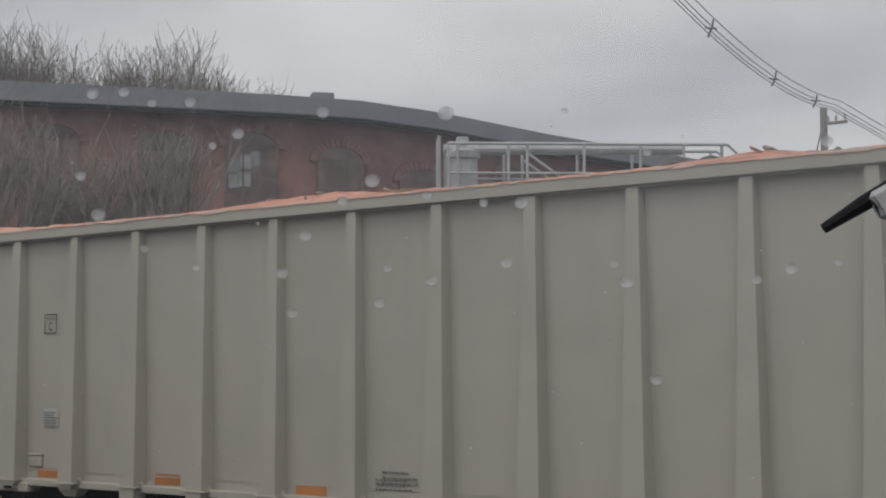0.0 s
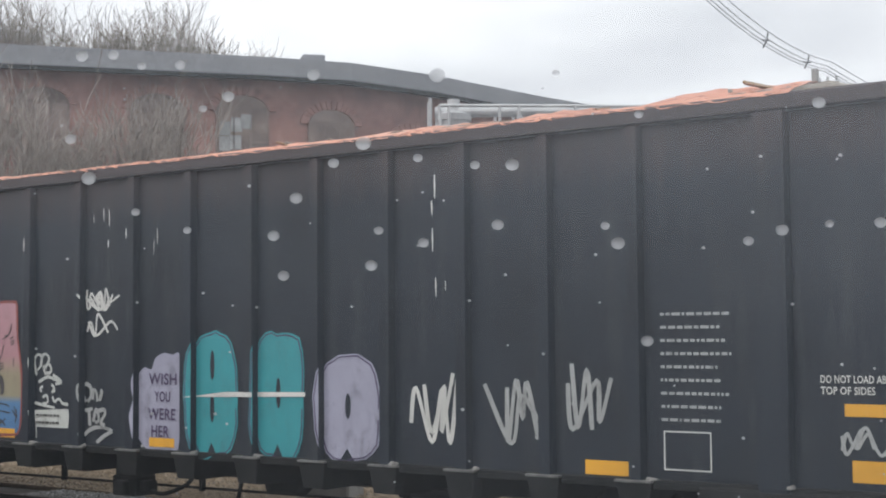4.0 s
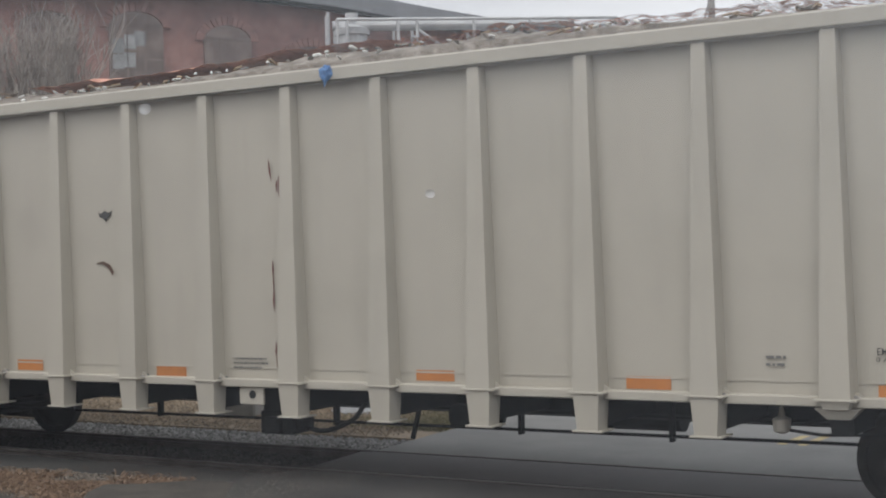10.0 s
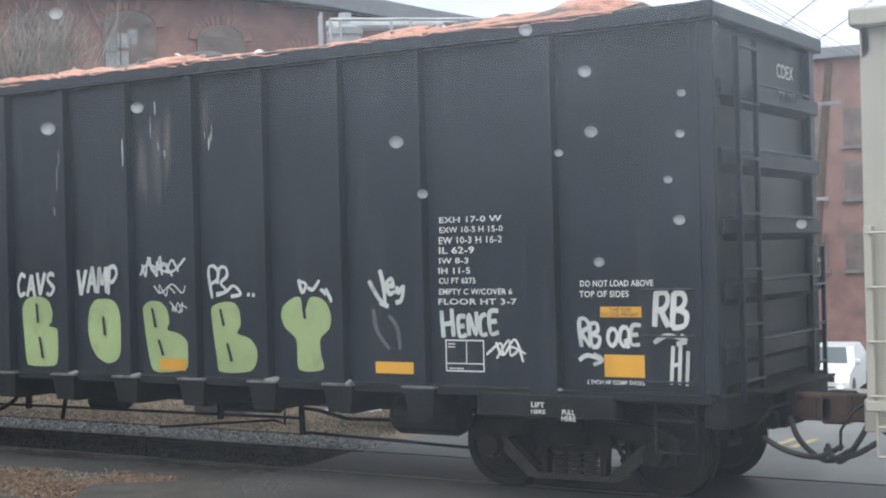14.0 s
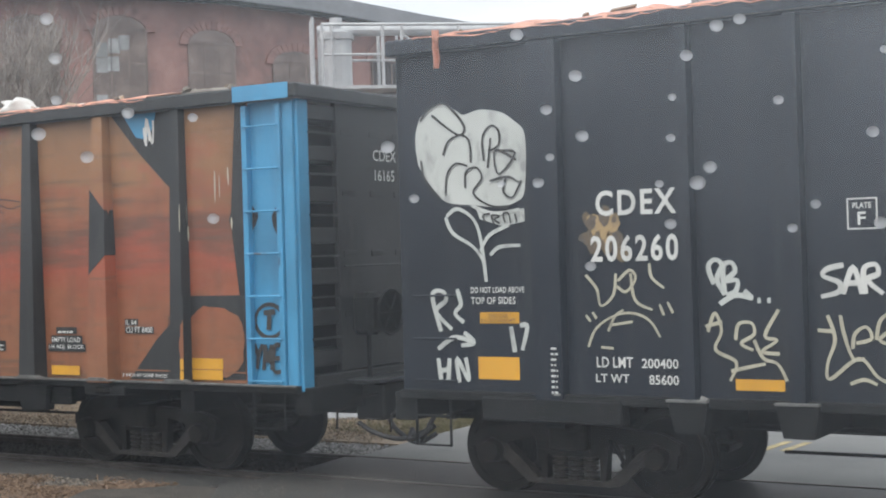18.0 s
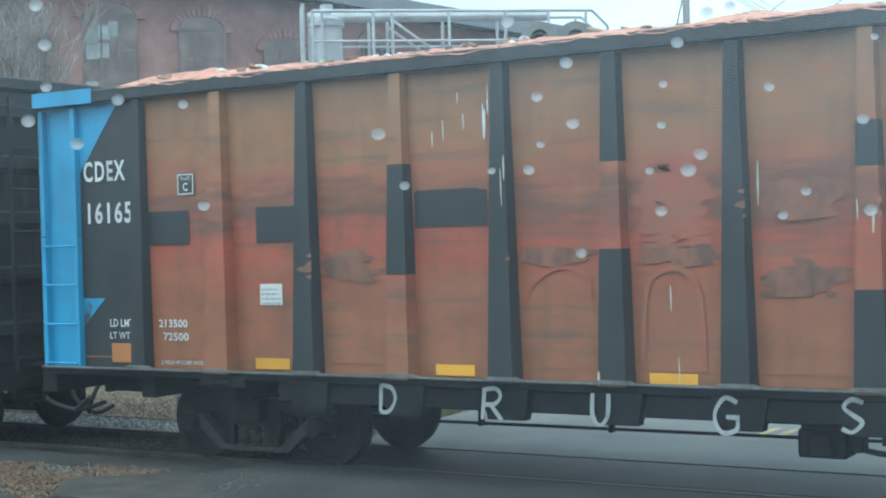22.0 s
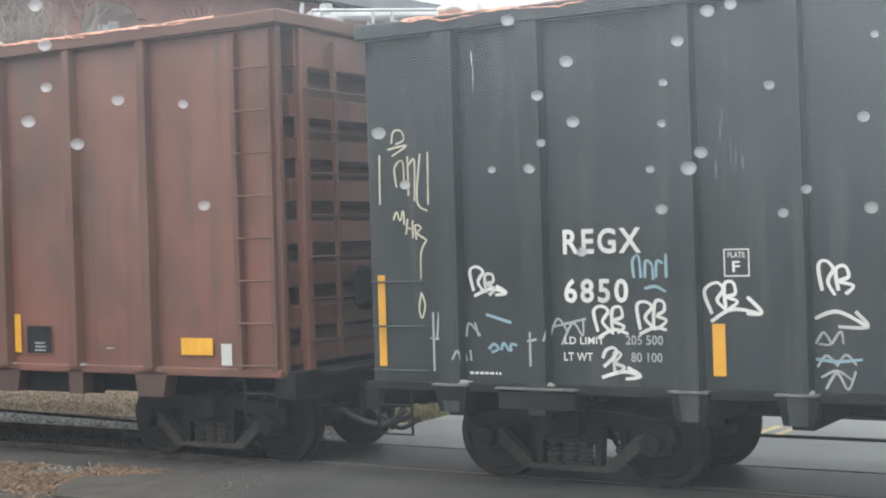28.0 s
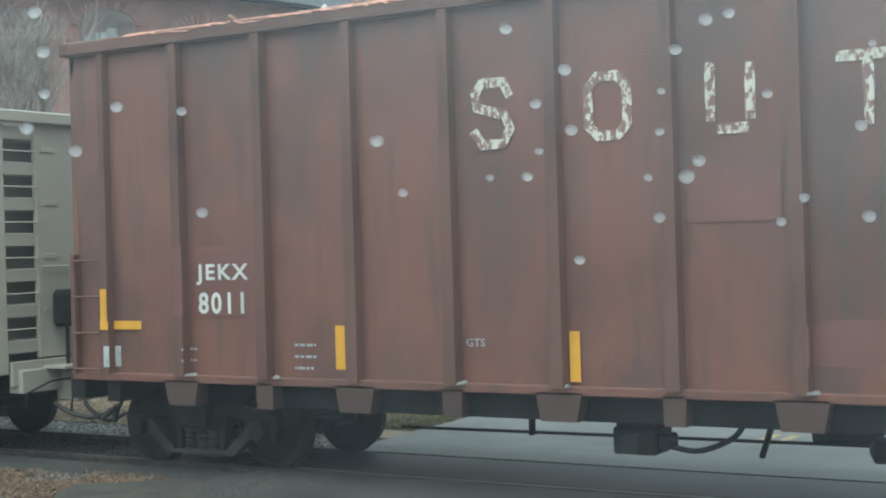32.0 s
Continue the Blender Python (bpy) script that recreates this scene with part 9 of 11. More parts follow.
soft_shape(F_, [(-0.84, 1.63), (-0.86, 1.83), (-0.81, 1.93), (-0.57, 1.95), (-0.32, 1.92), (-0.29, 1.79), (-0.33, 1.56), (-0.39, 1.51), (-0.47, 1.51), (-0.48, 1.16), (-0.79, 1.14)], LILAC_DARK, 1, FADED, 0.030)
line(F_, [(-0.83, 1.74), (-0.58, 1.70), (-0.32, 1.72)], BLUEDIM, 0.080, 3)
line(F_, [(-0.78, 1.59), (-0.75, 1.39), (-0.77, 1.20)], FADED, 0.060, 3)
line(F_, [(-0.50, 1.60), (-0.49, 1.40)], FADED, 0.060, 3)
plate(F_, "band", -2.93, 3.36, 0.32, 0.03, INK, 4)
plate(F_, "band", -2.93, 3.29, 0.31, 0.02, INK, 4)
shape(F_, "spray_paint", [(4.71, 2.18), (5.05, 2.35), (5.68, 2.49), (5.78, 2.40), (5.94, 2.53), (6.20, 2.45), (6.47, 2.23), (6.68, 2.30), (7.26, 2.43), (7.26, 2.27), (7.44, 2.19), (8.24, 1.97), (8.19, 1.82), (8.00, 1.49), (7.73, 1.44), (7.66, 1.11), (5.09, 1.06), (5.06, 1.39), (4.73, 1.63)], ACID, 1)
shape(F_, "spray_paint", [(4.75, 2.12), (5.09, 2.26), (5.65, 2.40), (5.78, 2.31), (5.96, 2.43), (6.20, 2.36), (6.46, 2.16), (6.80, 2.22), (7.24, 2.32), (7.26, 2.18), (8.19, 1.94), (8.00, 1.55), (7.60, 1.43), (7.63, 1.13), (5.23, 1.07), (5.07, 1.57), (4.77, 1.66)], WINE, 2)
shape(F_, "spray_paint", [(4.84, 2.07), (5.64, 2.32), (5.59, 1.87), (5.18, 1.81), (4.85, 1.72)], SILVER, 3)
shape(F_, "spray_paint", [(5.77, 2.05), (6.12, 2.08), (6.29, 1.99), (6.17, 1.64), (6.09, 1.09), (5.63, 1.08), (5.47, 1.76)], SILVER, 3)
shape(F_, "spray_paint", [(5.14, 1.72), (5.40, 1.73), (5.54, 1.08), (5.27, 1.07)], SILVER, 3)
shape(F_, "spray_paint", [(6.32, 2.05), (6.66, 2.16), (6.85, 1.65), (6.91, 2.15), (7.23, 2.26), (7.23, 1.12), (6.83, 1.11), (6.51, 1.50), (6.53, 1.10), (6.16, 1.09), (6.21, 1.53)], SILVER, 3)
shape(F_, "spray_paint", [(7.30, 2.18), (8.13, 1.93), (8.01, 1.66), (7.76, 1.63), (7.61, 1.49), (7.58, 1.16), (7.28, 1.12)], SILVER, 3)
oval(F_, 5.81, 2.09, 0.55, 0.29, SILVER, 3)
soft_shape(F_, [(1.89, 1.05), (1.85, 1.36), (1.85, 1.88), (1.93, 2.12), (2.09, 2.22), (2.24, 2.16), (2.29, 2.00), (2.17, 1.84), (2.02, 1.71), (1.97, 1.55), (1.98, 1.07)], WASH, 1, WASH_LINE, 0.045)
soft_shape(F_, [(1.96, 1.06), (1.96, 1.62), (2.07, 1.76), (2.21, 1.78), (2.31, 1.71), (2.34, 1.43), (2.33, 1.07)], WASH, 1, WASH_LINE, 0.045)
soft_shape(F_, [(2.30, 1.07), (2.33, 1.69), (2.44, 1.75), (2.60, 1.73), (2.59, 1.08)], WASH, 1, WASH_LINE, 0.040)
line(F_, [(2.13, 1.59), (2.14, 1.36), (2.15, 1.08)], WASH_LINE, 0.030, 3)
line(F_, [(2.48, 1.62), (2.49, 1.37), (2.50, 1.09)], WASH_LINE, 0.030, 3)
line(F_, [(2.09, 1.59), (2.09, 1.17)], WASH_LINE, 0.030, 3)
line(F_, [(1.74, 1.04), (2.16, 1.07), (2.59, 1.06)], WASH_LINE, 0.030, 3)
soft_shape(F_, [(2.92, 1.08), (2.88, 1.38), (2.88, 1.90), (2.95, 2.14), (3.10, 2.24), (3.24, 2.18), (3.29, 2.02), (3.18, 1.87), (3.04, 1.74), (2.99, 1.59), (2.99, 1.10)], WASH, 1, WASH_LINE, 0.045)
soft_shape(F_, [(2.98, 1.09), (2.98, 1.65), (3.09, 1.79), (3.21, 1.81), (3.31, 1.74), (3.33, 1.47), (3.33, 1.10)], WASH, 1, WASH_LINE, 0.045)
soft_shape(F_, [(3.29, 1.10), (3.33, 1.72), (3.43, 1.78), (3.58, 1.76), (3.57, 1.11)], WASH, 1, WASH_LINE, 0.040)
line(F_, [(3.14, 1.62), (3.15, 1.38), (3.16, 1.11)], WASH_LINE, 0.030, 3)
line(F_, [(3.47, 1.66), (3.47, 1.39), (3.49, 1.12)], WASH_LINE, 0.030, 3)
line(F_, [(3.10, 1.62), (3.10, 1.19)], WASH_LINE, 0.030, 3)
line(F_, [(2.78, 1.07), (3.17, 1.10), (3.57, 1.09)], WASH_LINE, 0.030, 3)
soft_shape(F_, [(3.94, 1.12), (3.90, 1.41), (3.90, 1.96), (3.97, 2.18), (4.11, 2.28), (4.24, 2.22), (4.29, 2.07), (4.18, 1.92), (4.05, 1.80), (4.00, 1.65), (4.01, 1.13)], WASH, 1, WASH_LINE, 0.045)
soft_shape(F_, [(3.99, 1.13), (4.00, 1.71), (4.10, 1.85), (4.22, 1.87), (4.31, 1.80), (4.33, 1.54), (4.32, 1.13)], WASH, 1, WASH_LINE, 0.045)
soft_shape(F_, [(4.29, 1.13), (4.32, 1.78), (4.42, 1.84), (4.56, 1.82), (4.55, 1.14)], WASH, 1, WASH_LINE, 0.040)
line(F_, [(4.14, 1.69), (4.16, 1.41), (4.16, 1.15)], WASH_LINE, 0.030, 3)
line(F_, [(4.46, 1.72), (4.46, 1.41), (4.47, 1.16)], WASH_LINE, 0.030, 3)
line(F_, [(4.11, 1.69), (4.11, 1.23)], WASH_LINE, 0.030, 3)
line(F_, [(3.80, 1.10), (4.17, 1.13), (4.55, 1.13)], WASH_LINE, 0.030, 3)
line(F_, [(4.76, 1.52), (4.67, 1.53), (4.67, 1.46), (4.76, 1.47), (4.75, 1.52)], WHITE, 0.045, 3)
line(F_, [(4.67, 1.40), (4.76, 1.42), (4.74, 1.34), (4.66, 1.35)], WHITE, 0.045, 3)
line(F_, [(4.67, 1.27), (4.68, 1.32), (4.75, 1.31), (4.68, 1.28), (4.76, 1.25)], WHITE, 0.045, 3)
line(F_, [(4.66, 1.19), (4.70, 1.22), (4.76, 1.19), (4.71, 1.15), (4.66, 1.19)], WHITE, 0.045, 3)
line(F_, [(4.66, 1.04), (4.70, 1.10), (4.75, 1.06), (4.70, 0.98), (4.66, 1.04)], WHITE, 0.045, 3)
line(F_, [(5.05, 2.40), (5.00, 2.61), (5.06, 2.74), (5.24, 2.78), (5.40, 2.76), (5.41, 2.57), (5.27, 2.43)], FADED, 0.040, 3)
line(F_, [(5.15, 2.66), (5.21, 2.54)], FADED, 0.040, 3)
line(F_, [(5.11, 2.59), (5.30, 2.62)], FADED, 0.040, 3)
line(F_, [(5.24, 2.69), (5.26, 2.47)], FADED, 0.040, 3)
line(F_, [(7.62, 2.30), (7.64, 2.22)], FADED, 0.030, 3)
line(F_, [(7.74, 2.18), (7.75, 2.23), (7.80, 2.22), (7.83, 2.17)], FADED, 0.030, 3)
line(F_, [(7.88, 2.15), (7.87, 2.20), (7.93, 2.21), (7.94, 2.15)], FADED, 0.030, 3)
line(F_, [(7.98, 2.13), (8.01, 2.22), (8.05, 2.14), (8.10, 2.21)], FADED, 0.030, 3)
line(F_, [(8.12, 2.11), (8.14, 2.17), (8.20, 2.15), (8.22, 2.06)], FADED, 0.030, 3)
line(F_, [(5.51, 2.19), (5.55, 2.15), (5.53, 2.11)], WHITE, 0.045, 5)
line(F_, [(6.12, 2.00), (6.17, 1.98), (6.12, 1.90)], WHITE, 0.045, 5)
line(F_, [(6.60, 2.03), (6.67, 1.99), (6.66, 1.94)], WHITE, 0.045, 5)
line(F_, [(7.14, 2.18), (7.20, 2.16), (7.18, 2.09)], WHITE, 0.045, 5)
line(F_, [(7.67, 2.05), (7.75, 1.99)], WHITE, 0.045, 5)
line(F_, [(6.42, 1.40), (6.44, 1.30)], WHITE, 0.045, 5)
line(F_, [(6.02, 1.47), (6.06, 1.58)], WHITE, 0.045, 5)
line(F_, [(8.04, 1.86), (8.05, 1.80)], WHITE, 0.045, 5)
line(F_, [(6.24, 2.25), (6.26, 2.20)], WHITE, 0.045, 5)
line(F_, [(5.75, 2.06), (5.82, 2.04)], WHITE, 0.045, 5)
soft_shape(F_, [(7.59, 1.43), (7.64, 1.52), (7.77, 1.56), (7.93, 1.49), (8.15, 1.43), (8.31, 1.34), (8.30, 1.19), (8.07, 1.12), (7.70, 1.11), (7.62, 1.30)], F_.body, 5)
line(F_, [(8.54, 1.74), (8.51, 1.92), (8.58, 1.96), (8.65, 1.91), (8.60, 1.81), (8.54, 1.80)], WHITE, 0.060, 3)
line(F_, [(8.62, 1.71), (8.65, 1.86), (8.72, 1.95), (8.77, 1.86), (8.70, 1.77), (8.75, 1.68)], WHITE, 0.060, 3)
line(F_, [(8.57, 1.59), (8.68, 1.64), (8.76, 1.62), (8.68, 1.57)], WHITE, 0.060, 3)
line(F_, [(8.96, 1.74), (8.92, 1.92), (9.00, 1.99), (9.08, 1.92), (9.02, 1.82), (8.95, 1.80)], WHITE, 0.060, 3)
line(F_, [(9.02, 1.71), (9.09, 1.83), (9.14, 1.77), (9.15, 1.89)], WHITE, 0.060, 3)
line(F_, [(8.95, 1.61), (9.05, 1.67), (9.14, 1.64), (9.08, 1.60)], WHITE, 0.060, 3)
line(F_, [(8.60, 1.47), (8.61, 1.32)], CHALK, 0.030, 3)
line(F_, [(8.66, 1.50), (8.67, 1.29), (8.74, 1.41)], CHALK, 0.030, 3)
line(F_, [(8.59, 1.41), (8.75, 1.44)], CHALK, 0.030, 3)
line(F_, [(8.60, 1.35), (8.75, 1.37)], CHALK, 0.030, 3)
line(F_, [(8.69, 1.50), (8.74, 1.50), (8.71, 1.44)], CHALK, 0.030, 3)
line(F_, [(8.93, 1.47), (8.94, 1.32)], CHALK, 0.030, 3)
line(F_, [(9.00, 1.49), (9.01, 1.30)], CHALK, 0.030, 3)
line(F_, [(8.92, 1.40), (9.13, 1.45)], CHALK, 0.030, 3)
line(F_, [(8.97, 1.34), (9.08, 1.39), (9.12, 1.33), (9.04, 1.27)], CHALK, 0.030, 3)
line(F_, [(9.04, 1.47), (9.11, 1.49), (9.08, 1.42)], CHALK, 0.030, 3)
line(F_, [(9.07, 1.27), (9.13, 1.24)], CHALK, 0.030, 3)
line(F_, [(8.24, 1.65), (8.17, 1.62), (8.16, 1.57), (8.24, 1.56)], ACID, 0.030, 3)
line(F_, [(8.10, 1.43), (8.11, 1.50), (8.17, 1.48), (8.14, 1.42), (8.10, 1.44)], ACID, 0.030, 3)
line(F_, [(8.30, 1.68), (8.32, 1.49)], FADED, 0.030, 3)
line(F_, [(8.27, 1.58), (8.39, 1.63)], FADED, 0.030, 3)
line(F_, [(8.26, 1.43), (8.31, 1.49), (8.39, 1.43)], FADED, 0.030, 3)
line(F_, [(8.28, 1.31), (8.36, 1.35), (8.38, 1.28), (8.32, 1.21), (8.26, 1.26), (8.28, 1.31)], FADED, 0.030, 3)
for dx in (-1.0, -2.02):
    soft_shape(F_, [(x + dx, z) for x, z in [(1.89, 1.05), (1.85, 1.36), (1.85, 1.88), (1.93, 2.12), (2.09, 2.22), (2.24, 2.16), (2.29, 2.00), (2.17, 1.84), (2.02, 1.71), (1.97, 1.55), (1.98, 1.07)]], WASH, 1, WASH_LINE, 0.045)
    soft_shape(F_, [(x + dx, z) for x, z in [(1.96, 1.06), (1.96, 1.62), (2.07, 1.76), (2.21, 1.78), (2.31, 1.71), (2.34, 1.43), (2.33, 1.07)]], WASH, 1, WASH_LINE, 0.045)
    soft_shape(F_, [(x + dx, z) for x, z in [(2.30, 1.07), (2.33, 1.69), (2.44, 1.75), (2.60, 1.73), (2.59, 1.08)]], WASH, 1, WASH_LINE, 0.045)
    line(F_, [(x + dx, z) for x, z in [(2.13, 1.59), (2.14, 1.36), (2.15, 1.08)]], WASH_LINE, 0.030, 3)
    line(F_, [(x + dx, z) for x, z in [(2.48, 1.62), (2.49, 1.37), (2.50, 1.09)]], WASH_LINE, 0.030, 3)
plate(F_, "plate", 5.09, 1.31, 0.47, 0.32, WHITE, 4)
for px, pz, pw, ph in ((5.115, 1.40, 0.19, 0.205), (5.325, 1.40, 0.21, 0.205), (5.115, 1.335, 0.42, 0.045)):
    plate(F_, "panel", px, pz, pw, ph, INK, 5)
bars(F_, 5.13, 1.53, 0.1, 0.05, WHITE, 2)
bars(F_, 5.38, 1.53, 0.08, 0.05, WHITE, 2)
bars(F_, 7.71, 1.12, 0.42, 0.05, WHITE, 1)
line(F_, [(-8.21, 1.95), (-8.25, 2.14), (-8.18, 2.19), (-8.10, 2.14), (-8.16, 2.04), (-8.09, 1.94)], WHITE, 0.035, 3)
line(F_, [(-8.07, 1.93), (-8.08, 2.10), (-8.00, 2.11), (-7.99, 2.04), (-8.06, 2.02), (-7.97, 1.97), (-8.04, 1.91)], WHITE, 0.035, 3)
line(F_, [(-8.21, 1.90), (-8.02, 1.97), (-7.85, 1.93)], WHITE, 0.035, 3)
line(F_, [(-7.96, 2.00), (-7.85, 1.93), (-7.97, 1.91)], WHITE, 0.035, 3)
line(F_, [(-6.88, 1.56), (-6.92, 1.75), (-6.84, 1.80), (-6.77, 1.75), (-6.83, 1.65), (-6.72, 1.54)], WHITE, 0.035, 3)
line(F_, [(-6.73, 1.54), (-6.73, 1.76), (-6.65, 1.79), (-6.63, 1.70), (-6.72, 1.66), (-6.61, 1.61), (-6.68, 1.55)], WHITE, 0.035, 3)
line(F_, [(-6.88, 1.50), (-6.72, 1.58), (-6.57, 1.54)], WHITE, 0.035, 3)
line(F_, [(-6.45, 1.58), (-6.48, 1.80), (-6.40, 1.84), (-6.33, 1.79), (-6.40, 1.69), (-6.29, 1.58)], WHITE, 0.035, 3)
line(F_, [(-6.32, 1.60), (-6.30, 1.83), (-6.22, 1.84), (-6.21, 1.76), (-6.28, 1.71), (-6.19, 1.67), (-6.26, 1.60)], WHITE, 0.035, 3)
line(F_, [(-6.46, 1.54), (-6.31, 1.60), (-6.19, 1.58)], WHITE, 0.035, 3)
line(F_, [(-5.75, 1.73), (-5.82, 1.93), (-5.71, 2.01), (-5.64, 1.95), (-5.70, 1.85), (-5.61, 1.76)], WHITE, 0.035, 3)
line(F_, [(-5.62, 1.77), (-5.63, 1.99), (-5.55, 2.01), (-5.53, 1.91), (-5.61, 1.88), (-5.51, 1.84), (-5.59, 1.77)], WHITE, 0.035, 3)
line(F_, [(-5.76, 1.66), (-5.56, 1.77), (-5.30, 1.73)], WHITE, 0.035, 3)
line(F_, [(-5.42, 1.88), (-5.29, 1.74), (-5.43, 1.73)], WHITE, 0.035, 3)
line(F_, [(-4.75, 1.93), (-4.78, 2.14), (-4.72, 2.19), (-4.65, 2.12), (-4.70, 2.01), (-4.64, 1.89)], WHITE, 0.035, 3)
line(F_, [(-4.61, 1.93), (-4.63, 2.11), (-4.55, 2.14), (-4.52, 2.05), (-4.60, 2.01), (-4.48, 1.97), (-4.55, 1.90)], WHITE, 0.035, 3)
line(F_, [(-4.82, 1.69), (-4.62, 1.75), (-4.37, 1.62)], WHITE, 0.035, 3)
line(F_, [(-4.47, 1.75), (-4.37, 1.62), (-4.62, 1.62)], WHITE, 0.035, 3)
line(F_, [(-6.84, 1.31), (-6.80, 1.39), (-6.72, 1.41), (-6.70, 1.35), (-6.83, 1.23)], WHITE, 0.035, 3)
line(F_, [(-6.72, 1.19), (-6.72, 1.36), (-6.65, 1.35), (-6.71, 1.27), (-6.62, 1.23), (-6.69, 1.17)], WHITE, 0.035, 3)
line(F_, [(-6.85, 1.13), (-6.63, 1.19), (-6.46, 1.15)], WHITE, 0.035, 3)
line(F_, [(-6.59, 1.23), (-6.46, 1.15), (-6.61, 1.12)], WHITE, 0.035, 3)
line(F_, [(-6.50, 2.06), (-6.51, 2.22), (-6.45, 2.26), (-6.43, 2.06)], SKYDIM, 0.030, 3)
line(F_, [(-6.39, 2.06), (-6.38, 2.21), (-6.32, 2.18), (-6.31, 2.04)], SKYDIM, 0.030, 3)
line(F_, [(-6.28, 2.06), (-6.27, 2.21), (-6.21, 2.19)], SKYDIM, 0.030, 3)
line(F_, [(-6.18, 2.28), (-6.18, 2.06)], SKYDIM, 0.030, 3)
line(F_, [(-6.40, 1.96), (-6.29, 1.98), (-6.19, 1.93)], SKYDIM, 0.030, 3)
line(F_, [(-7.40, 1.47), (-7.30, 1.68), (-7.20, 1.56)], FADED, 0.025, 3)
line(F_, [(-7.36, 1.60), (-7.00, 1.68)], FADED, 0.025, 3)
line(F_, [(-7.26, 1.43), (-7.14, 1.64), (-7.04, 1.52), (-7.03, 1.66)], FADED, 0.025, 3)
line(F_, [(-8.31, 1.50), (-8.28, 1.63), (-8.20, 1.57), (-8.15, 1.51)], FADED, 0.025, 3)
line(F_, [(-8.21, 1.64), (-8.17, 1.51)], FADED, 0.025, 3)
line(F_, [(-8.41, 1.28), (-8.35, 1.37), (-8.31, 1.26)], FADED, 0.025, 3)
line(F_, [(-8.27, 1.37), (-8.26, 1.26)], FADED, 0.025, 3)
line(F_, [(-8.69, 1.74), (-8.69, 1.15)], FADED, 0.025, 3)
line(F_, [(-8.62, 1.74), (-8.65, 1.48)], FADED, 0.025, 3)
line(F_, [(-8.73, 1.48), (-8.59, 1.47)], FADED, 0.025, 3)
line(F_, [(-7.54, 1.56), (-7.54, 1.23)], FADED, 0.025, 3)
line(F_, [(-7.57, 1.47), (-7.47, 1.49)], FADED, 0.025, 3)
line(F_, [(-4.82, 1.47), (-4.75, 1.57), (-4.69, 1.47), (-4.79, 1.47)], FADED, 0.025, 3)
line(F_, [(-4.68, 1.47), (-4.60, 1.58), (-4.58, 1.47)], FADED, 0.025, 3)
line(F_, [(-4.81, 1.27), (-4.73, 1.37), (-4.64, 1.29)], FADED, 0.025, 3)
line(F_, [(-4.64, 1.28), (-4.56, 1.38), (-4.47, 1.29)], FADED, 0.025, 3)
line(F_, [(-4.78, 1.18), (-4.64, 1.24), (-4.51, 1.16)], FADED, 0.025, 3)
line(F_, [(-4.74, 1.08), (-4.64, 1.22), (-4.55, 1.08), (-4.48, 1.24)], FADED, 0.025, 3)
line(F_, [(-8.06, 1.38), (-8.00, 1.43), (-7.95, 1.38), (-8.03, 1.35)], SKYDIM, 0.030, 3)
line(F_, [(-7.92, 1.37), (-7.89, 1.44), (-7.83, 1.36)], SKYDIM, 0.030, 3)
line(F_, [(-7.81, 1.36), (-7.81, 1.43), (-7.74, 1.42)], SKYDIM, 0.030, 3)
line(F_, [(-8.08, 1.72), (-7.80, 1.64)], SKYDIM, 0.030, 3)
line(F_, [(-4.82, 1.34), (-4.64, 1.32), (-4.42, 1.34)], SKYDIM, 0.030, 3)
line(F_, [(-9.13, 3.46), (-9.10, 3.58), (-9.01, 3.58), (-8.98, 3.49), (-9.08, 3.45)], SAND, 0.022, 3)
line(F_, [(-9.18, 3.40), (-8.95, 3.43), (-9.13, 3.33)], SAND, 0.022, 3)
line(F_, [(-9.29, 2.84), (-9.28, 3.35)], SAND, 0.022, 3)
line(F_, [(-9.08, 3.01), (-9.10, 3.21), (-9.00, 3.27), (-8.99, 2.99)], SAND, 0.022, 3)
line(F_, [(-8.94, 3.32), (-8.94, 2.92)], SAND, 0.022, 3)
line(F_, [(-8.93, 3.23), (-8.86, 3.27), (-8.87, 2.86)], SAND, 0.022, 3)
line(F_, [(-8.79, 3.34), (-8.84, 2.87), (-8.72, 2.76)], SAND, 0.022, 3)
line(F_, [(-8.70, 3.35), (-8.71, 2.82)], SAND, 0.022, 3)
line(F_, [(-9.13, 2.68), (-9.09, 2.76), (-9.05, 2.67), (-9.01, 2.77), (-9.00, 2.63)], SAND, 0.022, 3)
line(F_, [(-8.98, 2.53), (-8.96, 2.69)], SAND, 0.022, 3)
line(F_, [(-8.90, 2.49), (-8.90, 2.67)], SAND, 0.022, 3)
line(F_, [(-8.98, 2.60), (-8.89, 2.58)], SAND, 0.022, 3)
line(F_, [(-8.86, 2.47), (-8.87, 2.62), (-8.80, 2.59), (-8.85, 2.54), (-8.74, 2.47)], SAND, 0.022, 3)
line(F_, [(-8.74, 2.47), (-8.81, 2.34), (-8.82, 2.07)], SAND, 0.022, 3)
line(F_, [(-8.82, 1.94), (-8.78, 1.81), (-8.82, 1.68), (-8.85, 1.78), (-8.82, 1.94)], SAND, 0.022, 3)
drips(F_, -8.24, 3.54, 0.10, 0.78, FADED, 2, 2)
drips(F_, -5.66, 3.02, 0.21, 0.50, DIM, 2, 2)
bars(F_, -8.28, 1.13, 0.44, 0.06, WHITE, 1)
drips(F_, 2.38, 2.53, 0.39, 1.81, FADED, 8, 2)
drips(F_, 0.98, 2.55, 0.53, 1.36, FADED, 5, 2)
drips(F_, 7.89, 2.41, 0.15, 0.65, WHITE, 3, 2)

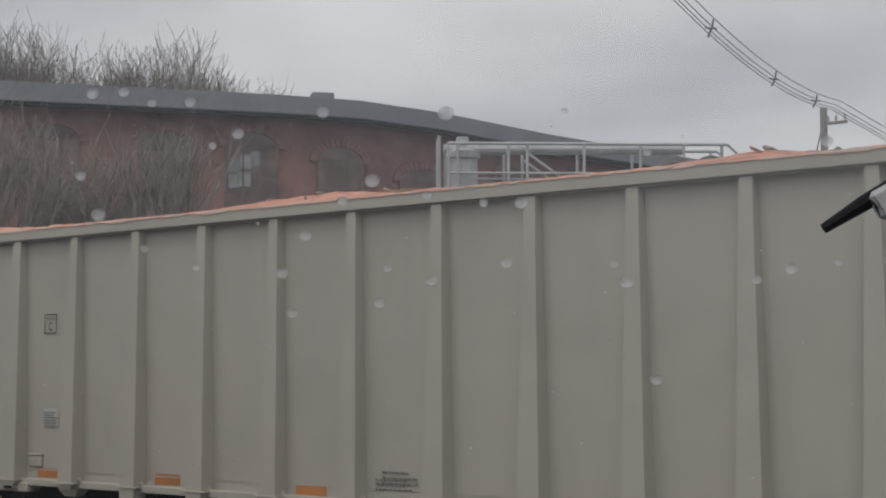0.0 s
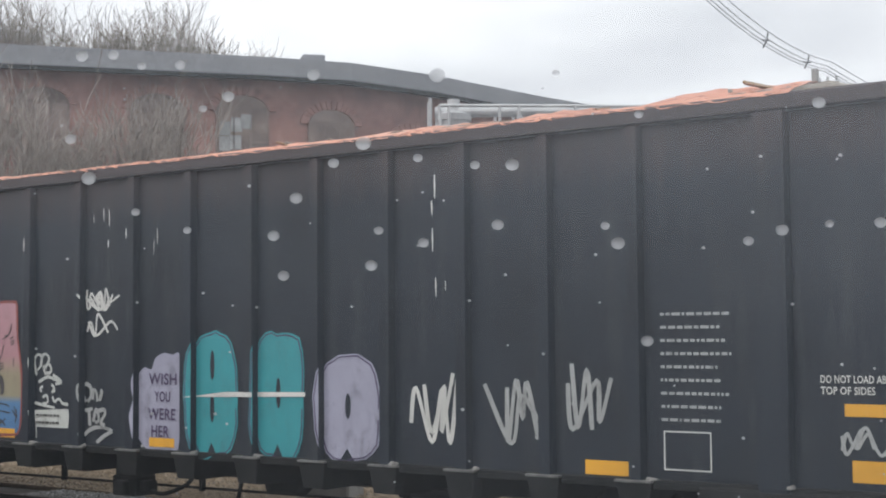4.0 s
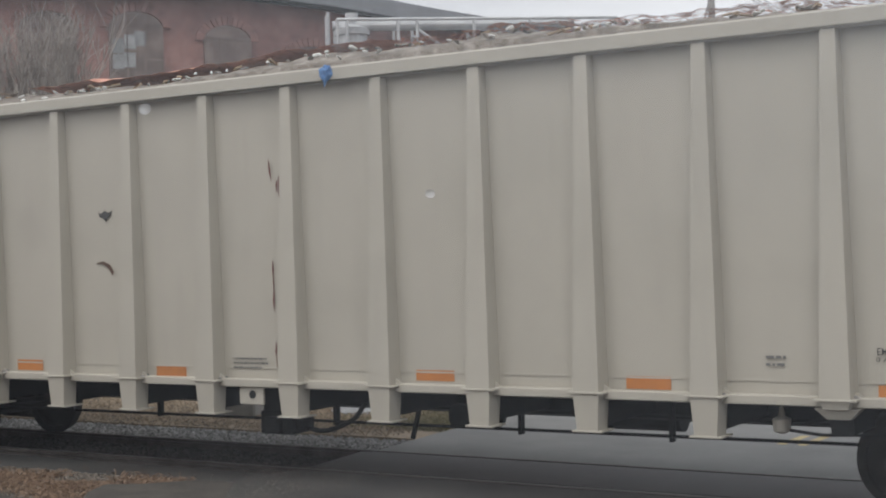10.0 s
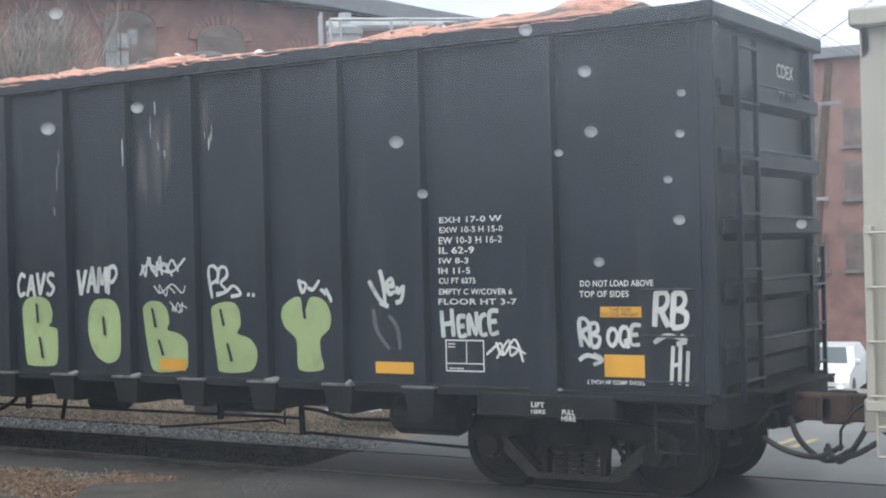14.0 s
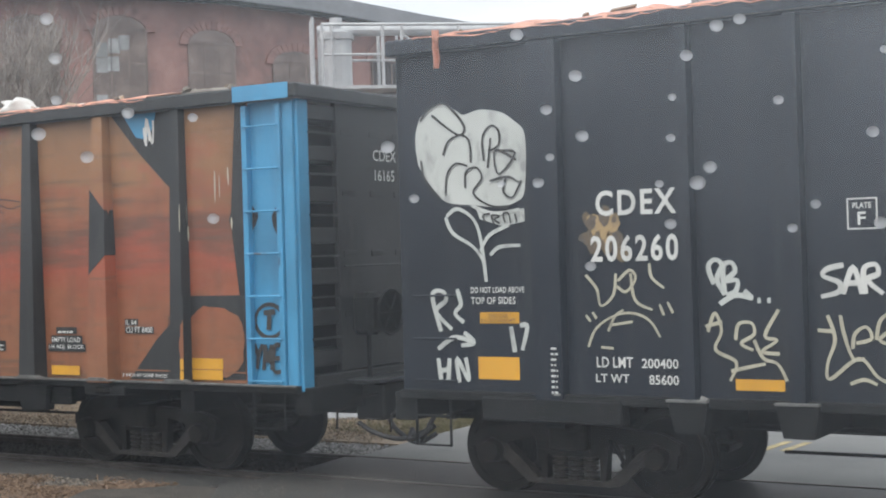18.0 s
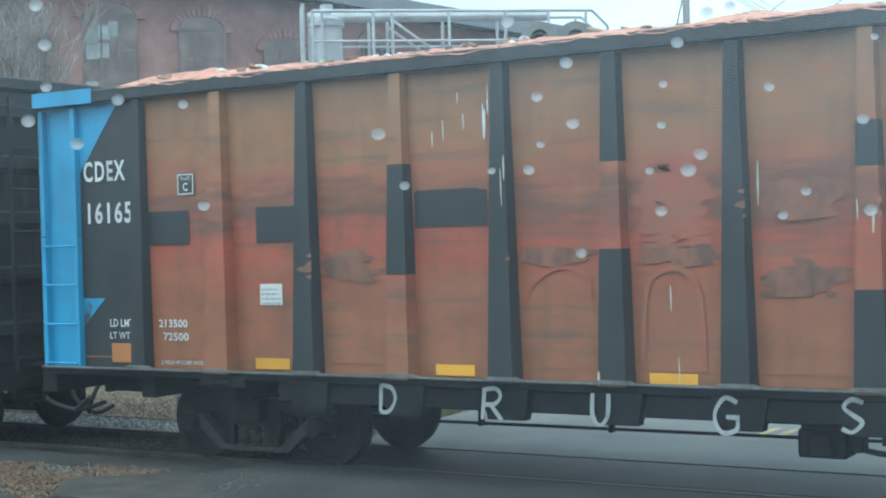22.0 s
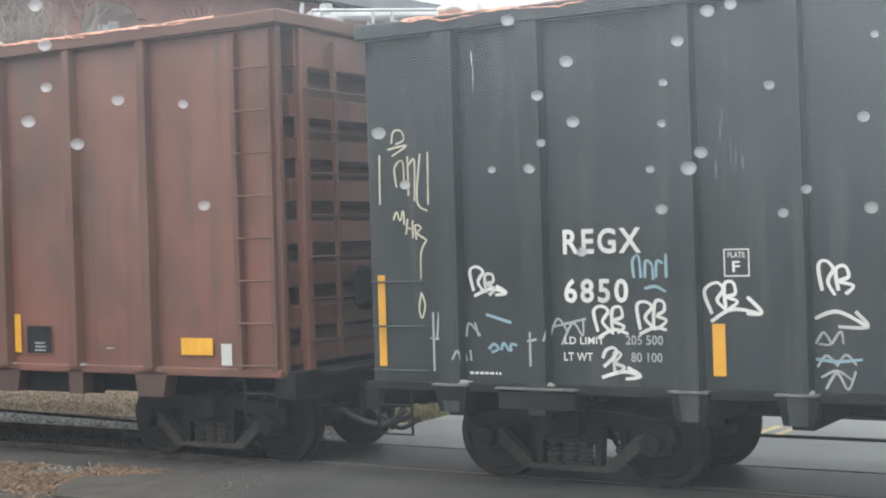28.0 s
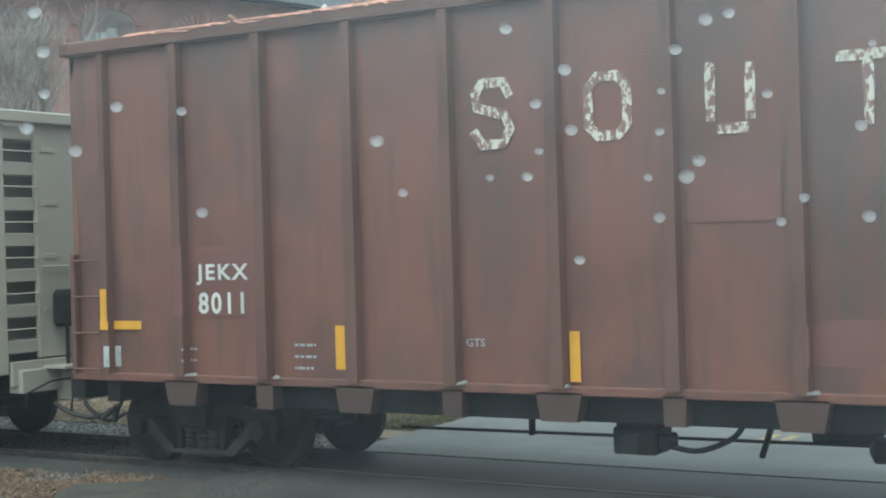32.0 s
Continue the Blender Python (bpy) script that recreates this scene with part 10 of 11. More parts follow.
# lettering of the red car
text(G_, "JEKX", -8.10, 2.12, 0.74, 0.23, WHITE)
text(G_, "8011", -8.07, 1.80, 0.64, 0.24, WHITE)
plate(G_, "corner_marker", -9.47, 1.72, 0.10, 0.37, YELLOW, 4)
plate(G_, "corner_marker", -9.48, 1.62, 0.55, 0.10, YELLOW, 4)
plate(G_, "plate", -9.44, 1.19, 0.18, 0.24, CHALK, 2)
text(G_, "GTS", -4.64, 1.48, 0.21, 0.08, FADED)
plate(G_, "reflector", -6.22, 1.22, 0.12, 0.46, YELLOW, 5)
plate(G_, "reflector", -3.56, 1.16, 0.11, 0.48, YELLOW, 5)
plate(G_, "reflector", 3.06, 1.18, 0.12, 0.46, YELLOW, 5)
plate(G_, "reflector", 5.85, 1.25, 0.11, 0.46, YELLOW, 5)
plate(G_, "reflector", 8.53, 1.26, 0.46, 0.19, YELLOW, 5)
plate(G_, "plate", 9.10, 1.15, 0.15, 0.24, CHALK, 2)
plate(G_, "placard_board", 4.88, 1.21, 0.43, 0.38, UNDER, 2)
outline_box(G_, 4.88, 1.21, 0.43, 0.38, RED)
plate(G_, "placard_board", 6.06, 1.23, 0.44, 0.35, UNDER, 2)
outline_box(G_, 6.06, 1.23, 0.44, 0.35, RED)
plate(G_, "plate", 7.31, 1.29, 0.23, 0.07, RED_DARK, 2)
bars(G_, 7.38, 1.31, 0.14, 0.04, FADED, 1)
bars(G_, 5.04, 1.25, 0.21, 0.13, FADED, 3)
bars(G_, 6.20, 1.27, 0.22, 0.13, FADED, 3)
worn_mark(G_, -4.52, 3.44, 0.48, 0.64, 0)
worn_mark(G_, -3.30, 3.45, 0.49, 0.59, 1)
worn_mark(G_, -2.11, 3.44, 0.49, 0.59, 2)
worn_mark(G_, -0.89, 3.44, 0.49, 0.61, 3)
worn_mark(G_, 0.23, 3.42, 0.48, 0.62, 4)
worn_mark(G_, 1.44, 3.42, 0.44, 0.61, 5)
worn_mark(G_, 2.52, 3.42, 0.44, 0.62, 6)
worn_mark(G_, 3.71, 3.42, 0.46, 0.64, 7)
smear(G_, 2.50, 4.08, 0.36, 0.32)
smear(G_, 3.78, 4.09, 0.24, 0.49)
smear(G_, 3.81, 2.90, 0.26, 0.35)
smear(G_, 4.86, 3.75, 0.47, 0.65)
smear(G_, 2.51, 1.56, 0.25, 0.77)
smear(G_, 4.77, 2.91, 0.13, 0.27)
smear(G_, 4.80, 1.99, 0.10, 0.38)
for bx, bw, bz, bh in ((0.27, 0.07, 1.22, 0.16), (0.33, 0.09, 1.18, 0.17), (0.45, 0.05, 1.19, 0.15), (0.52, 0.06, 1.18, 0.17)):
    soft_shape(G_, [(bx, bz), (bx + bw, bz + 0.01), (bx + bw, bz + bh), (bx + 0.3 * bw, bz + bh + 0.015), (bx, bz + bh - 0.02)], CREAM, 2)
plate(G_, "reflector", -0.04, 1.2, 0.10, 0.47, YELLOW, 5)
plate(G_, "repainted_patch", -1.20, 1.35, 0.64, 0.35, REPAINT, 1)
plate(G_, "repainted_patch", -8.35, 1.77, 1.14, 0.78, REPAINT, 1)
plate(G_, "repainted_patch", 0.11, 2.54, 0.81, 0.56, REPAINT, 1)
plate(G_, "repainted_patch", 1.09, 2.38, 0.95, 0.76, REPAINT, 1)
plate(G_, "repainted_patch", -1.11, 1.38, 0.81, 0.37, REPAINT, 1)
plate(G_, "repainted_patch", -2.29, 2.63, 0.87, 0.51, REPAINT, 1)
plate(G_, "repainted_patch", 2.63, 2.57, 0.15, 0.54, REPAINT, 1)
plate(G_, "repainted_patch", 0.51, 2.41, 0.67, 0.88, REPAINT, 1)
bars(G_, -6.76, 1.21, 0.31, 0.37, FADED, 3)
bars(G_, -8.24, 1.27, 0.14, 0.25, FADED, 2)

end_text(C, "OFOX", -0.05, 3.56, 0.13, INK)
end_text(C, "1821", 0.0, 3.33, 0.13, INK)
end_text(E_, "CDEX", -0.1, 3.56, 0.13, WHITE)
end_text(E_, "16165", -0.1, 3.33, 0.13, WHITE)
end_text(D, "CDEX", 0.1, 4.1, 0.14, WHITE)
end_text(D, "206260", 0.1, 3.86, 0.14, WHITE)

part("sill_lip", boxes((-9.84, 9.84, -HW - 0.135, -HW - 0.07, E_.sill + 0.004, E_.sill + 0.024), bevel=0.004), WORN_EDGE, E_.car, "worn bright steel lip")
for r in E_.ribs:
    part("rib_lip", hull([[(r[0] - a, y, E_.sill + 0.02), (r[0] + a, y, E_.sill + 0.02), (r[0] + b, y, E_.sill + 0.06), (r[0] - b, y, E_.sill + 0.06)] for y, a, b in ((-HW - 0.215, 0.2, 0.12), (-HW - 0.12, 0.22, 0.14))]), WORN_EDGE, E_.car)
# black brackets and skirt below the sill of the orange car
part("sill_skirt", boxes((-6.4, 6.4, -HW - 0.02, -HW + 0.1, 0.78, 1.0), bevel=0.02), UNDER, E_.car)
for r in E_.ribs[2:13]:
    part("sill_bracket", hull([[(r[0] - a, -HW - d, z), (r[0] + a, -HW - d, z), (r[0] + a, -HW + 0.05, z), (r[0] - a, -HW + 0.05, z)] for a, d, z in ((0.2, 0.09, 0.71), (0.26, 0.11, 1.01))]), UNDER, E_.car)
for s_ in (A, C, H_, E_):
    for k in (1, 13):
        part("jacking_pad", boxes((s_.ribs[k][0] - 0.3, s_.ribs[k][0] + 0.35, -HW - 0.12, -HW + 0.1, 0.92, 1.05), (s_.ribs[k][0] - 0.1, s_.ribs[k][0] + 0.15, -HW - 0.15, -HW, 0.95, 1.02), bevel=0.015), s_.sill_mat, s_.car)
        part("pad_slot", boxes((s_.ribs[k][0] - 0.1, s_.ribs[k][0] + 0.06, -HW - 0.156, -HW - 0.14, 0.962, 1.008), bevel=0.006), STEEL, s_.car)


# ---- loads: rubble and scrap under orange netting ----
def netting(name, thin):
    """Orange plastic netting, sheer where it is stretched."""
    m, nt, b = mat_base(name, 0.7)
    big, small, hole = tex(nt, 1.1, (1, 1, 1), 4, 0.55), tex(nt, 30, (1, 1, 1), 4), tex(nt, 7, (1, 1, 1), 6, 0.7)
    col = ramp(nt, big.outputs[0], [(0.3, (0.45, 0.20, 0.135)), (0.5, (0.58, 0.265, 0.18)), (0.72, (0.64, 0.35, 0.26))]).outputs[0]
    nt.links.new(mixc(nt, 0.3, col, small.outputs[0], "OVERLAY"), b.inputs["Base Color"])
    nt.links.new(ramp(nt, hole.outputs[0], [(0.36 + 0.06 * thin, (0.5 - 0.38 * thin,) * 3), (0.5 + 0.1 * thin, (1, 1, 1))]).outputs[0], b.inputs["Alpha"])
    bump(nt, b, small.outputs[0], 0.3, 0.012)
    return m


NET = netting("orange_plastic_netting", 0.0)
NET_SHEER = netting("torn_orange_netting", 1.0)
RUBBLE = mottled("mixed_rubble", [(0.3, (0.10, 0.085, 0.07)), (0.5, (0.22, 0.19, 0.16)), (0.7, (0.38, 0.35, 0.31))], 5, 0.9, 0.8, 30, dist=0.05)
BOARDS = mottled("splintered_board", [(0.3, (0.22, 0.15, 0.09)), (0.7, (0.42, 0.32, 0.22))], 3, 0.85, 0.4, 20, (0.3, 1, 1))
RAG = mottled("white_plastic_scrap", [(0.3, (0.52, 0.52, 0.50)), (0.7, (0.74, 0.73, 0.70))], 3, 0.6, 0.4, 20)
SACK = mottled("black_bin_sack", [(0.3, (0.015, 0.014, 0.014)), (0.7, (0.05, 0.045, 0.045))], 3, 0.35, 0.5, 15)


def load(s, X, label, height, net_from, net_to, n_bits, mats, fine=1.0, bag_xs=()):
    half = s.length / 2 - 0.1
    ld = thing("debris_load", label, "load", pose(X + run_at(0), TRACK_Y, 0), "loads of the freight cars")
    RIDERS.append((ld, X, TRACK_Y))
    zt = s.top
    sd = X * 0.37

    def hgt(x, y):
        e = min(1, (half - abs(x)) / 1.2)
        m = 0.62 + 0.6 * noise.noise((x * 0.33 + sd, y * 0.5, sd)) + 0.25 * noise.noise((x * 1.3 + sd, y * 1.7, 4.0)) + 0.12 * noise.noise((x * 4.1 + sd, y * 4.3, 8.0))
        edge = min(1.0, (HW - abs(y)) / 0.5)
        return zt - 0.05 + max(0, height(x) * m * e) * (0.45 + 0.55 * edge)

    def skin(name, x0, x1, lift, material, lab):
        bm = bmesh.new()
        nx, ny = max(4, int((x1 - x0) / 0.08)), 16
        g = [[bm.verts.new((x, y, hgt(x, y) + lift + 0.022 * noise.noise((x * 7, y * 7, lift * 9)))) for y in [lerp(-HW + (0.75 if lift > 0.1 else 0.02), HW - 0.05, j / ny) for j in range(ny + 1)]] for x in [lerp(x0, x1, i / nx) for i in range(nx + 1)]]
        for i in range(nx):
            for j in range(ny):
                bm.faces.new((g[i][j], g[i + 1][j], g[i + 1][j + 1], g[i][j + 1]))
        if name == "netting" and lift < 0.1:
            for i in range(nx + 1):
                x = g[i][0].co.x
                g[i][0].co = (x, -HW - s.chord - 0.012, zt - 0.02 - 0.05 * max(0, noise.noise((x * 1.9, sd, 3))) - 0.03 * noise.noise((x * 9, sd, 1)))
                g[i][1].co = (x, -HW - s.chord * 0.6, zt + 0.015 + 0.02 * noise.noise((x * 6, sd, 2)))
        low = [[bm.verts.new((v.co.x, v.co.y, zt - 0.5)) for v in (g[i][0], g[i][-1])] for i in range(nx + 1)]
        for i in range(nx if name == "rubble" else 0):
            bm.faces.new((g[i][0], g[i + 1][0], low[i + 1][0], low[i][0]))
            bm.faces.new((g[i][-1], g[i + 1][-1], low[i + 1][1], low[i][1]))
        return part(name, bm, material, ld, lab, smooth=True)
    skin("rubble", -half, half, 0.0, RUBBLE, "broken rubble and wood")
    if net_to > net_from:
        skin("netting", net_from, net_to, 0.17 if s is C else 0.035, NET_SHEER if s is C else NET, "bright orange plastic netting")
    if s is C:
        skin("netting", -5.0, 0.9, 0.15, NET, "bright orange plastic netting")
    for i in range(n_bits):
        x, y = random.uniform(-half + 0.3, half - 0.3), -HW + 0.05 + 1.2 * random.random() ** 1.7
        m = random.choice(mats)
        l, w, t = (random.uniform(0.12, 0.38), random.uniform(0.04, 0.1), random.uniform(0.015, 0.04)) if m is BOARDS else (random.uniform(0.05, 0.2), random.uniform(0.05, 0.14), random.uniform(0.03, 0.07))
        bm = bmesh.new()
        bmesh.ops.create_icosphere(bm, subdivisions=1 if m is BOARDS else 2, radius=0.5) if m is not BOARDS else box(bm, -0.5, 0.5, -0.5, 0.5, -0.5, 0.5)
        for v in bm.verts:
            v.co *= 1 + (0.5 * noise.noise(v.co * 2.3 + Vector((i, 0, sd))) if m is not BOARDS else random.uniform(-0.12, 0.12))
            v.co = Vector((v.co.x * l, v.co.y * w, v.co.z * t)) * fine
        ob = part("scrap", bm, m, ld)
        ob.matrix_basis = pose(x, y, hgt(x, y) + 0.03, random.uniform(-25, 25), random.uniform(-25, 25), random.uniform(0, 180))
    for x in bag_xs:
        bm = bmesh.new()
        bmesh.ops.create_icosphere(bm, subdivisions=3, radius=0.5)
        for v in bm.verts:
            v.co *= 1 + 0.35 * noise.noise(v.co * 3.1 + Vector((x, 0, 0)))
            v.co = Vector((v.co.x * 0.6, v.co.y * 0.5, v.co.z * 0.3))
        part("sack", bm, SACK, ld, "shiny black rubbish sack", smooth=True).matrix_basis = pose(x, -0.75, zt + 0.08)
    return ld


load(A, -8.34, "low load of rubble under orange netting", lambda x: 0.2, -9.4, 6.5, 36, (RUBBLE, BOARDS))
load(B, -29.13, "heaped load under bright orange netting", lambda x: 0.26 if x > 3 else 0.2, -9.3, 8.2, 30, (BOARDS, RUBBLE))
load(C, -50.06, "mixed rubble and scrap load with some orange netting", lambda x: 0.27 if -7 < x < 6 else 0.17, 0.9, 8.6, 320, (RUBBLE, RUBBLE, RUBBLE, RAG, RAG, BOARDS), 0.6)
load(D, -70.95, "load under orange netting with black sacks", lambda x: 0.36, -9.4, 8.8, 50, (RUBBLE, BOARDS, RAG), 0.8, (2.2, 3.1, 6.6, 7.2))
load(E_, -91.77, "scrap load under orange netting", lambda x: 0.22, -8.5, 7.8, 110, (RUBBLE, BOARDS, RAG))
load(F_, -112.17, "load under sagging orange netting", lambda x: 0.2 if x < 4 else 0.26, -8.9, 8.6, 40, (BOARDS, RAG, RUBBLE))
load(G_, -132.72, "load under orange netting with pale plastic", lambda x: 0.22, -9.0, 9.2, 30, (RAG, BOARDS))
for ld_s, bx, bw in ((G_, 0.7, 0.8), (F_, -8.4, 0.34), (F_, -6.7, 0.36), (E_, 5.4, 0.3)):
    bm = bmesh.new()
    bmesh.ops.create_icosphere(bm, subdivisions=3, radius=0.5)
    for v in bm.verts:
        v.co *= 1 + 0.6 * noise.noise(v.co * 3.3 + Vector((bx, 0, 0)))
        v.co = Vector((v.co.x * bw, v.co.y * 0.5, v.co.z * 0.26))
    part("plastic_scrap", bm, RAG, ld_s.car, "crumpled white plastic caught on the rim", smooth=True).matrix_basis = pose(bx, -HW + 0.22, ld_s.top + 0.08)
for s_, x, w in ((F_, 9.25, 0.14), (G_, 3.6, 0.2), (G_, 0.6, 0.12), (D, -9.1, 0.1)):
    bm = bmesh.new()
    g = [[bm.verts.new((x + w * (u - 0.5) * (1 - 0.4 * v) + 0.02 * noise.noise((u * 5, v * 5, x)), -HW - 0.14 - 0.03 * math.sin(7 * u), s_.top + 0.05 - 0.38 * v)) for v in (0, 0.25, 0.5, 0.75, 1)] for u in (0, 0.25, 0.5, 0.75, 1)]
    for i in range(4):
        for j in range(4):
            bm.faces.new((g[i][j], g[i + 1][j], g[i + 1][j + 1], g[i][j + 1]))
    part("loose_netting", bm, NET, s_.car, "orange netting hanging over the side")


# ---- bare trees and brush ----
def branch(bm, p, d, length, r, depth, rng):
    n = 4
    pts, rad = [p], [r]
    q, v = Vector(p), Vector(d)
    for i in range(n):
        v = (v + Vector((rng.uniform(-1, 1), rng.uniform(-1, 1), rng.uniform(-0.4, 0.9))) * 0.16).normalized()
        q = q + v * length / n
        pts.append(q.copy())
        rad.append(max(0.011, r * (1 - 0.62 * (i + 1) / n)))
    add_tube(bm, pts, rad, 5 if depth > 2 else 3)
    if depth <= 0:
        return
    kids = rng.randint(3, 5)
    for k in range(kids):
        i = rng.randint(1, n)
        o = Vector((rng.uniform(-1, 1), rng.uniform(-1, 1), rng.uniform(0.1, 0.9))).normalized()
        nd = (v * 0.75 + o * 0.7).normalized()
        branch(bm, pts[i], nd, length * rng.uniform(0.5, 0.75), rad[i] * 0.6, depth - 1, rng)


def bare_tree(x, y, height, depth, label, seed, name="bare_tree", trunk_r=0.16):
    rng = random.Random(seed)
    tr = thing(name, label, "tree" if name == "bare_tree" else "shrub", pose(x, y, -2.6 if name == "bare_tree" else -0.16))
    bm = bmesh.new()
    pts = [Vector((0.15 * math.sin(i * 1.3 + seed), 0.1 * math.cos(i + seed), height * 0.55 * i / 5)) for i in range(6)]
    add_tube(bm, pts, [trunk_r * (1 - 0.1 * i) for i in range(6)], 8)
    part("trunk", bm, BARK, tr)
    bm = bmesh.new()
    for i in range(2, 6):
        for k in range(2):
            a = rng.uniform(0, 6.28)
            branch(bm, pts[i], Vector((math.cos(a) * 0.75, math.sin(a) * 0.75, rng.uniform(0.5, 1.3))).normalized(), height * rng.uniform(0.26, 0.4), trunk_r * 0.34, depth, rng)
    spread = 3.4 if name == "bare_tree" else 1.3
    for k in range(70 if name == "bare_tree" else 16):
        a, rr = rng.uniform(0, 6.28), spread * math.sqrt(rng.random())
        p0 = pts[rng.randint(3, 5)]
        p1 = Vector((rr * math.cos(a), rr * math.sin(a), height * rng.uniform(0.62, 0.80)))
        add_tube(bm, [p0, p0.lerp(p1, 0.5) + Vector((rng.uniform(-0.3, 0.3), 0, -0.3)), p1], [trunk_r * 0.3, trunk_r * 0.22, 0.02], 4)
        for _ in range(3):
            d = Vector((rng.uniform(-0.45, 0.45), rng.uniform(-0.45, 0.45), 1)).normalized()
            branch(bm, p1, d, height * rng.uniform(0.12, 0.19), 0.022, 2, rng)
    crest = max(v.co.z for v in bm.verts)
    for v in bm.verts:
        k = v.co.z / crest
        v.co = Vector((v.co.x * 0.8, v.co.y * 0.8, v.co.z * lerp(1.0, height / crest, k)))
    part("crown", bm, BARK if name == "bare_tree" else TWIG, tr, "many bare grey-brown twigs")
    return tr


TREES = [bare_tree(-46.0, 37.5, 17.4, 3, "tall bare grey-brown tree behind the factory roof", 3, trunk_r=0.22),
         bare_tree(-41.5, 41.5, 17.0, 3, "bare grey-brown tree behind the factory roof", 8, trunk_r=0.22)]
for k, (az, r, z) in enumerate(((54.5, 56, 16.2), (52.6, 58, 15.2), (50.6, 57, 15.4), (49.3, 58, 15.3), (48.0, 56, 15.6), (46.7, 58, 15.0), (45.6, 58, 15.2), (43.4, 58, 14.4))):
    q = bearing(az, 0, r)
    copy_thing(TREES[k % 2], pose(q.x, q.y, -2.6 + z - 14.3, 0, 0, 70 * k + 20))
SHRUB = [bare_tree(-27.5, 19.0, 8.8, 2, "tangle of bare grey brush before the brick wall", 5, "bare_shrub", 0.07),
         bare_tree(-25.9, 21.5, 8.0, 2, "tangle of bare grey brush before the brick wall", 6, "bare_shrub", 0.06)]
for k, (az, r) in enumerate(((53.0, 31.5), (50.0, 32), (47.4, 33))):
    q = bearing(az, 0, r)
    copy_thing(SHRUB[k % 2], pose(q.x, q.y, -0.16, 0, 0, 55 * k))


# ---- ballast stones, straw and grass tufts ----
def scatter(name, label, category, material, n, area, size, flatness, grass=False, z=-0.1, seed=1):
    """Small stones or blades over a patch, one object."""
    rng = random.Random(seed)
    verts, faces = [], []
    for _ in range(n):
        x, y = area(rng)
        k = len(verts)
        if grass:
            a, h = rng.uniform(0, 6.28), rng.uniform(0.4, 1.0) * size
            w = 0.008
            dx, dy = math.cos(a), math.sin(a)
            lx, ly = rng.uniform(-0.8, 0.8) * h, rng.uniform(-0.8, 0.8) * h
            verts += [(x - dx * w, y - dy * w, z), (x + dx * w, y + dy * w, z), (x + lx * 0.5 + dx * w * 0.7, y + ly * 0.5 + dy * w * 0.7, z + h * flatness * 0.7), (x + lx, y + ly, z + h * flatness)]
            faces += [(k, k + 1, k + 2), (k, k + 2, k + 3)]
        else:
            r = rng.uniform(0.5, 1.2) * size
            pts = []
            for dx, dy, dz in ((1, 0, 0), (-1, 0, 0), (0, 1, 0), (0, -1, 0), (0, 0, 1), (0, 0, -1)):
                q = rng.uniform(0.6, 1.2) * r
                pts.append((x + dx * q + rng.uniform(-0.3, 0.3) * r, y + dy * q + rng.uniform(-0.3, 0.3) * r, z + dz * q * flatness + 0.2 * r))
            verts += pts
            faces += [(k, k + 2, k + 4), (k + 2, k + 1, k + 4), (k + 1, k + 3, k + 4), (k + 3, k, k + 4), (k + 2, k, k + 5), (k + 1, k + 2, k + 5), (k + 3, k + 1, k + 5), (k, k + 3, k + 5)]
    me = bpy.data.meshes.new(name)
    me.from_pydata(verts, [], faces)
    me.materials.append(material)
    return tagged(new(name, me), label, category, "", "stuff")


def stone_mat(name, dark, light):
    m, nt, b = mat_base(name, 0.9)
    g = nt.nodes.new("ShaderNodeNewGeometry")
    col = ramp(nt, g.outputs["Random Per Island"], [(0.0, dark), (1.0, light)]).outputs[0]
    n = tex(nt, 30)
    nt.links.new(mixc(nt, 0.3, col, n.outputs[0], "OVERLAY"), b.inputs["Base Color"])
    return m


# stones coloured near black to stand in for the shade under the train
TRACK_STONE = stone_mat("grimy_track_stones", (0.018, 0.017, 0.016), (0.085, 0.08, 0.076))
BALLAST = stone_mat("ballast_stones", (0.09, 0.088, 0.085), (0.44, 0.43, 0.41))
PEBBLE = stone_mat("brown_pebbles", (0.03, 0.026, 0.022), (0.2, 0.17, 0.14))
STRAWS = stone_mat("straw_blades", (0.07, 0.045, 0.03), (0.29, 0.195, 0.13))
FARSTRAW = stone_mat("pale_straw_blades", (0.19, 0.15, 0.105), (0.44, 0.36, 0.26))
BLADES = stone_mat("green_blades", (0.075, 0.08, 0.035), (0.24, 0.21, 0.11))
def straw_patch(g):
    """A point in the dead grass, which lies in uneven patches on bare dirt."""
    while True:
        x, y = -10.9 - abs(g.gauss(0.6, 1.3)), g.gauss(11.15, 0.32)
        if noise.noise((x * 1.1, y * 2.2, 5.0)) > g.uniform(-0.35, 0.25):
            return x, y


scatter("ballast", "grey ballast stones beside the track", "ballast", BALLAST, 9000, lambda g: (g.uniform(-19.5, -10.1), g.uniform(14.6, 16.1)), 0.035, 0.7, z=-0.1, seed=11)
scatter("track_ballast", "ballast between the rails with the train's shade put into its colour", "ballast", TRACK_STONE, 5000, lambda g: (g.uniform(-19.5, -10.1), g.uniform(12.75, 14.5)), 0.035, 0.7, z=-0.13, seed=12)
scatter("verge_gravel", "loose gravel and dirt by the asphalt edge", "gravel", PEBBLE, 9000, lambda g: (-9.8 - abs(g.gauss(0, 2.6)), g.uniform(10.4, 11.95)), 0.02, 0.7, z=-0.045, seed=13)
scatter("dead_grass", "flattened straw-coloured grass on the verge", "grass", STRAWS, 20000, straw_patch, 0.14, 0.35, True, -0.05, 14)
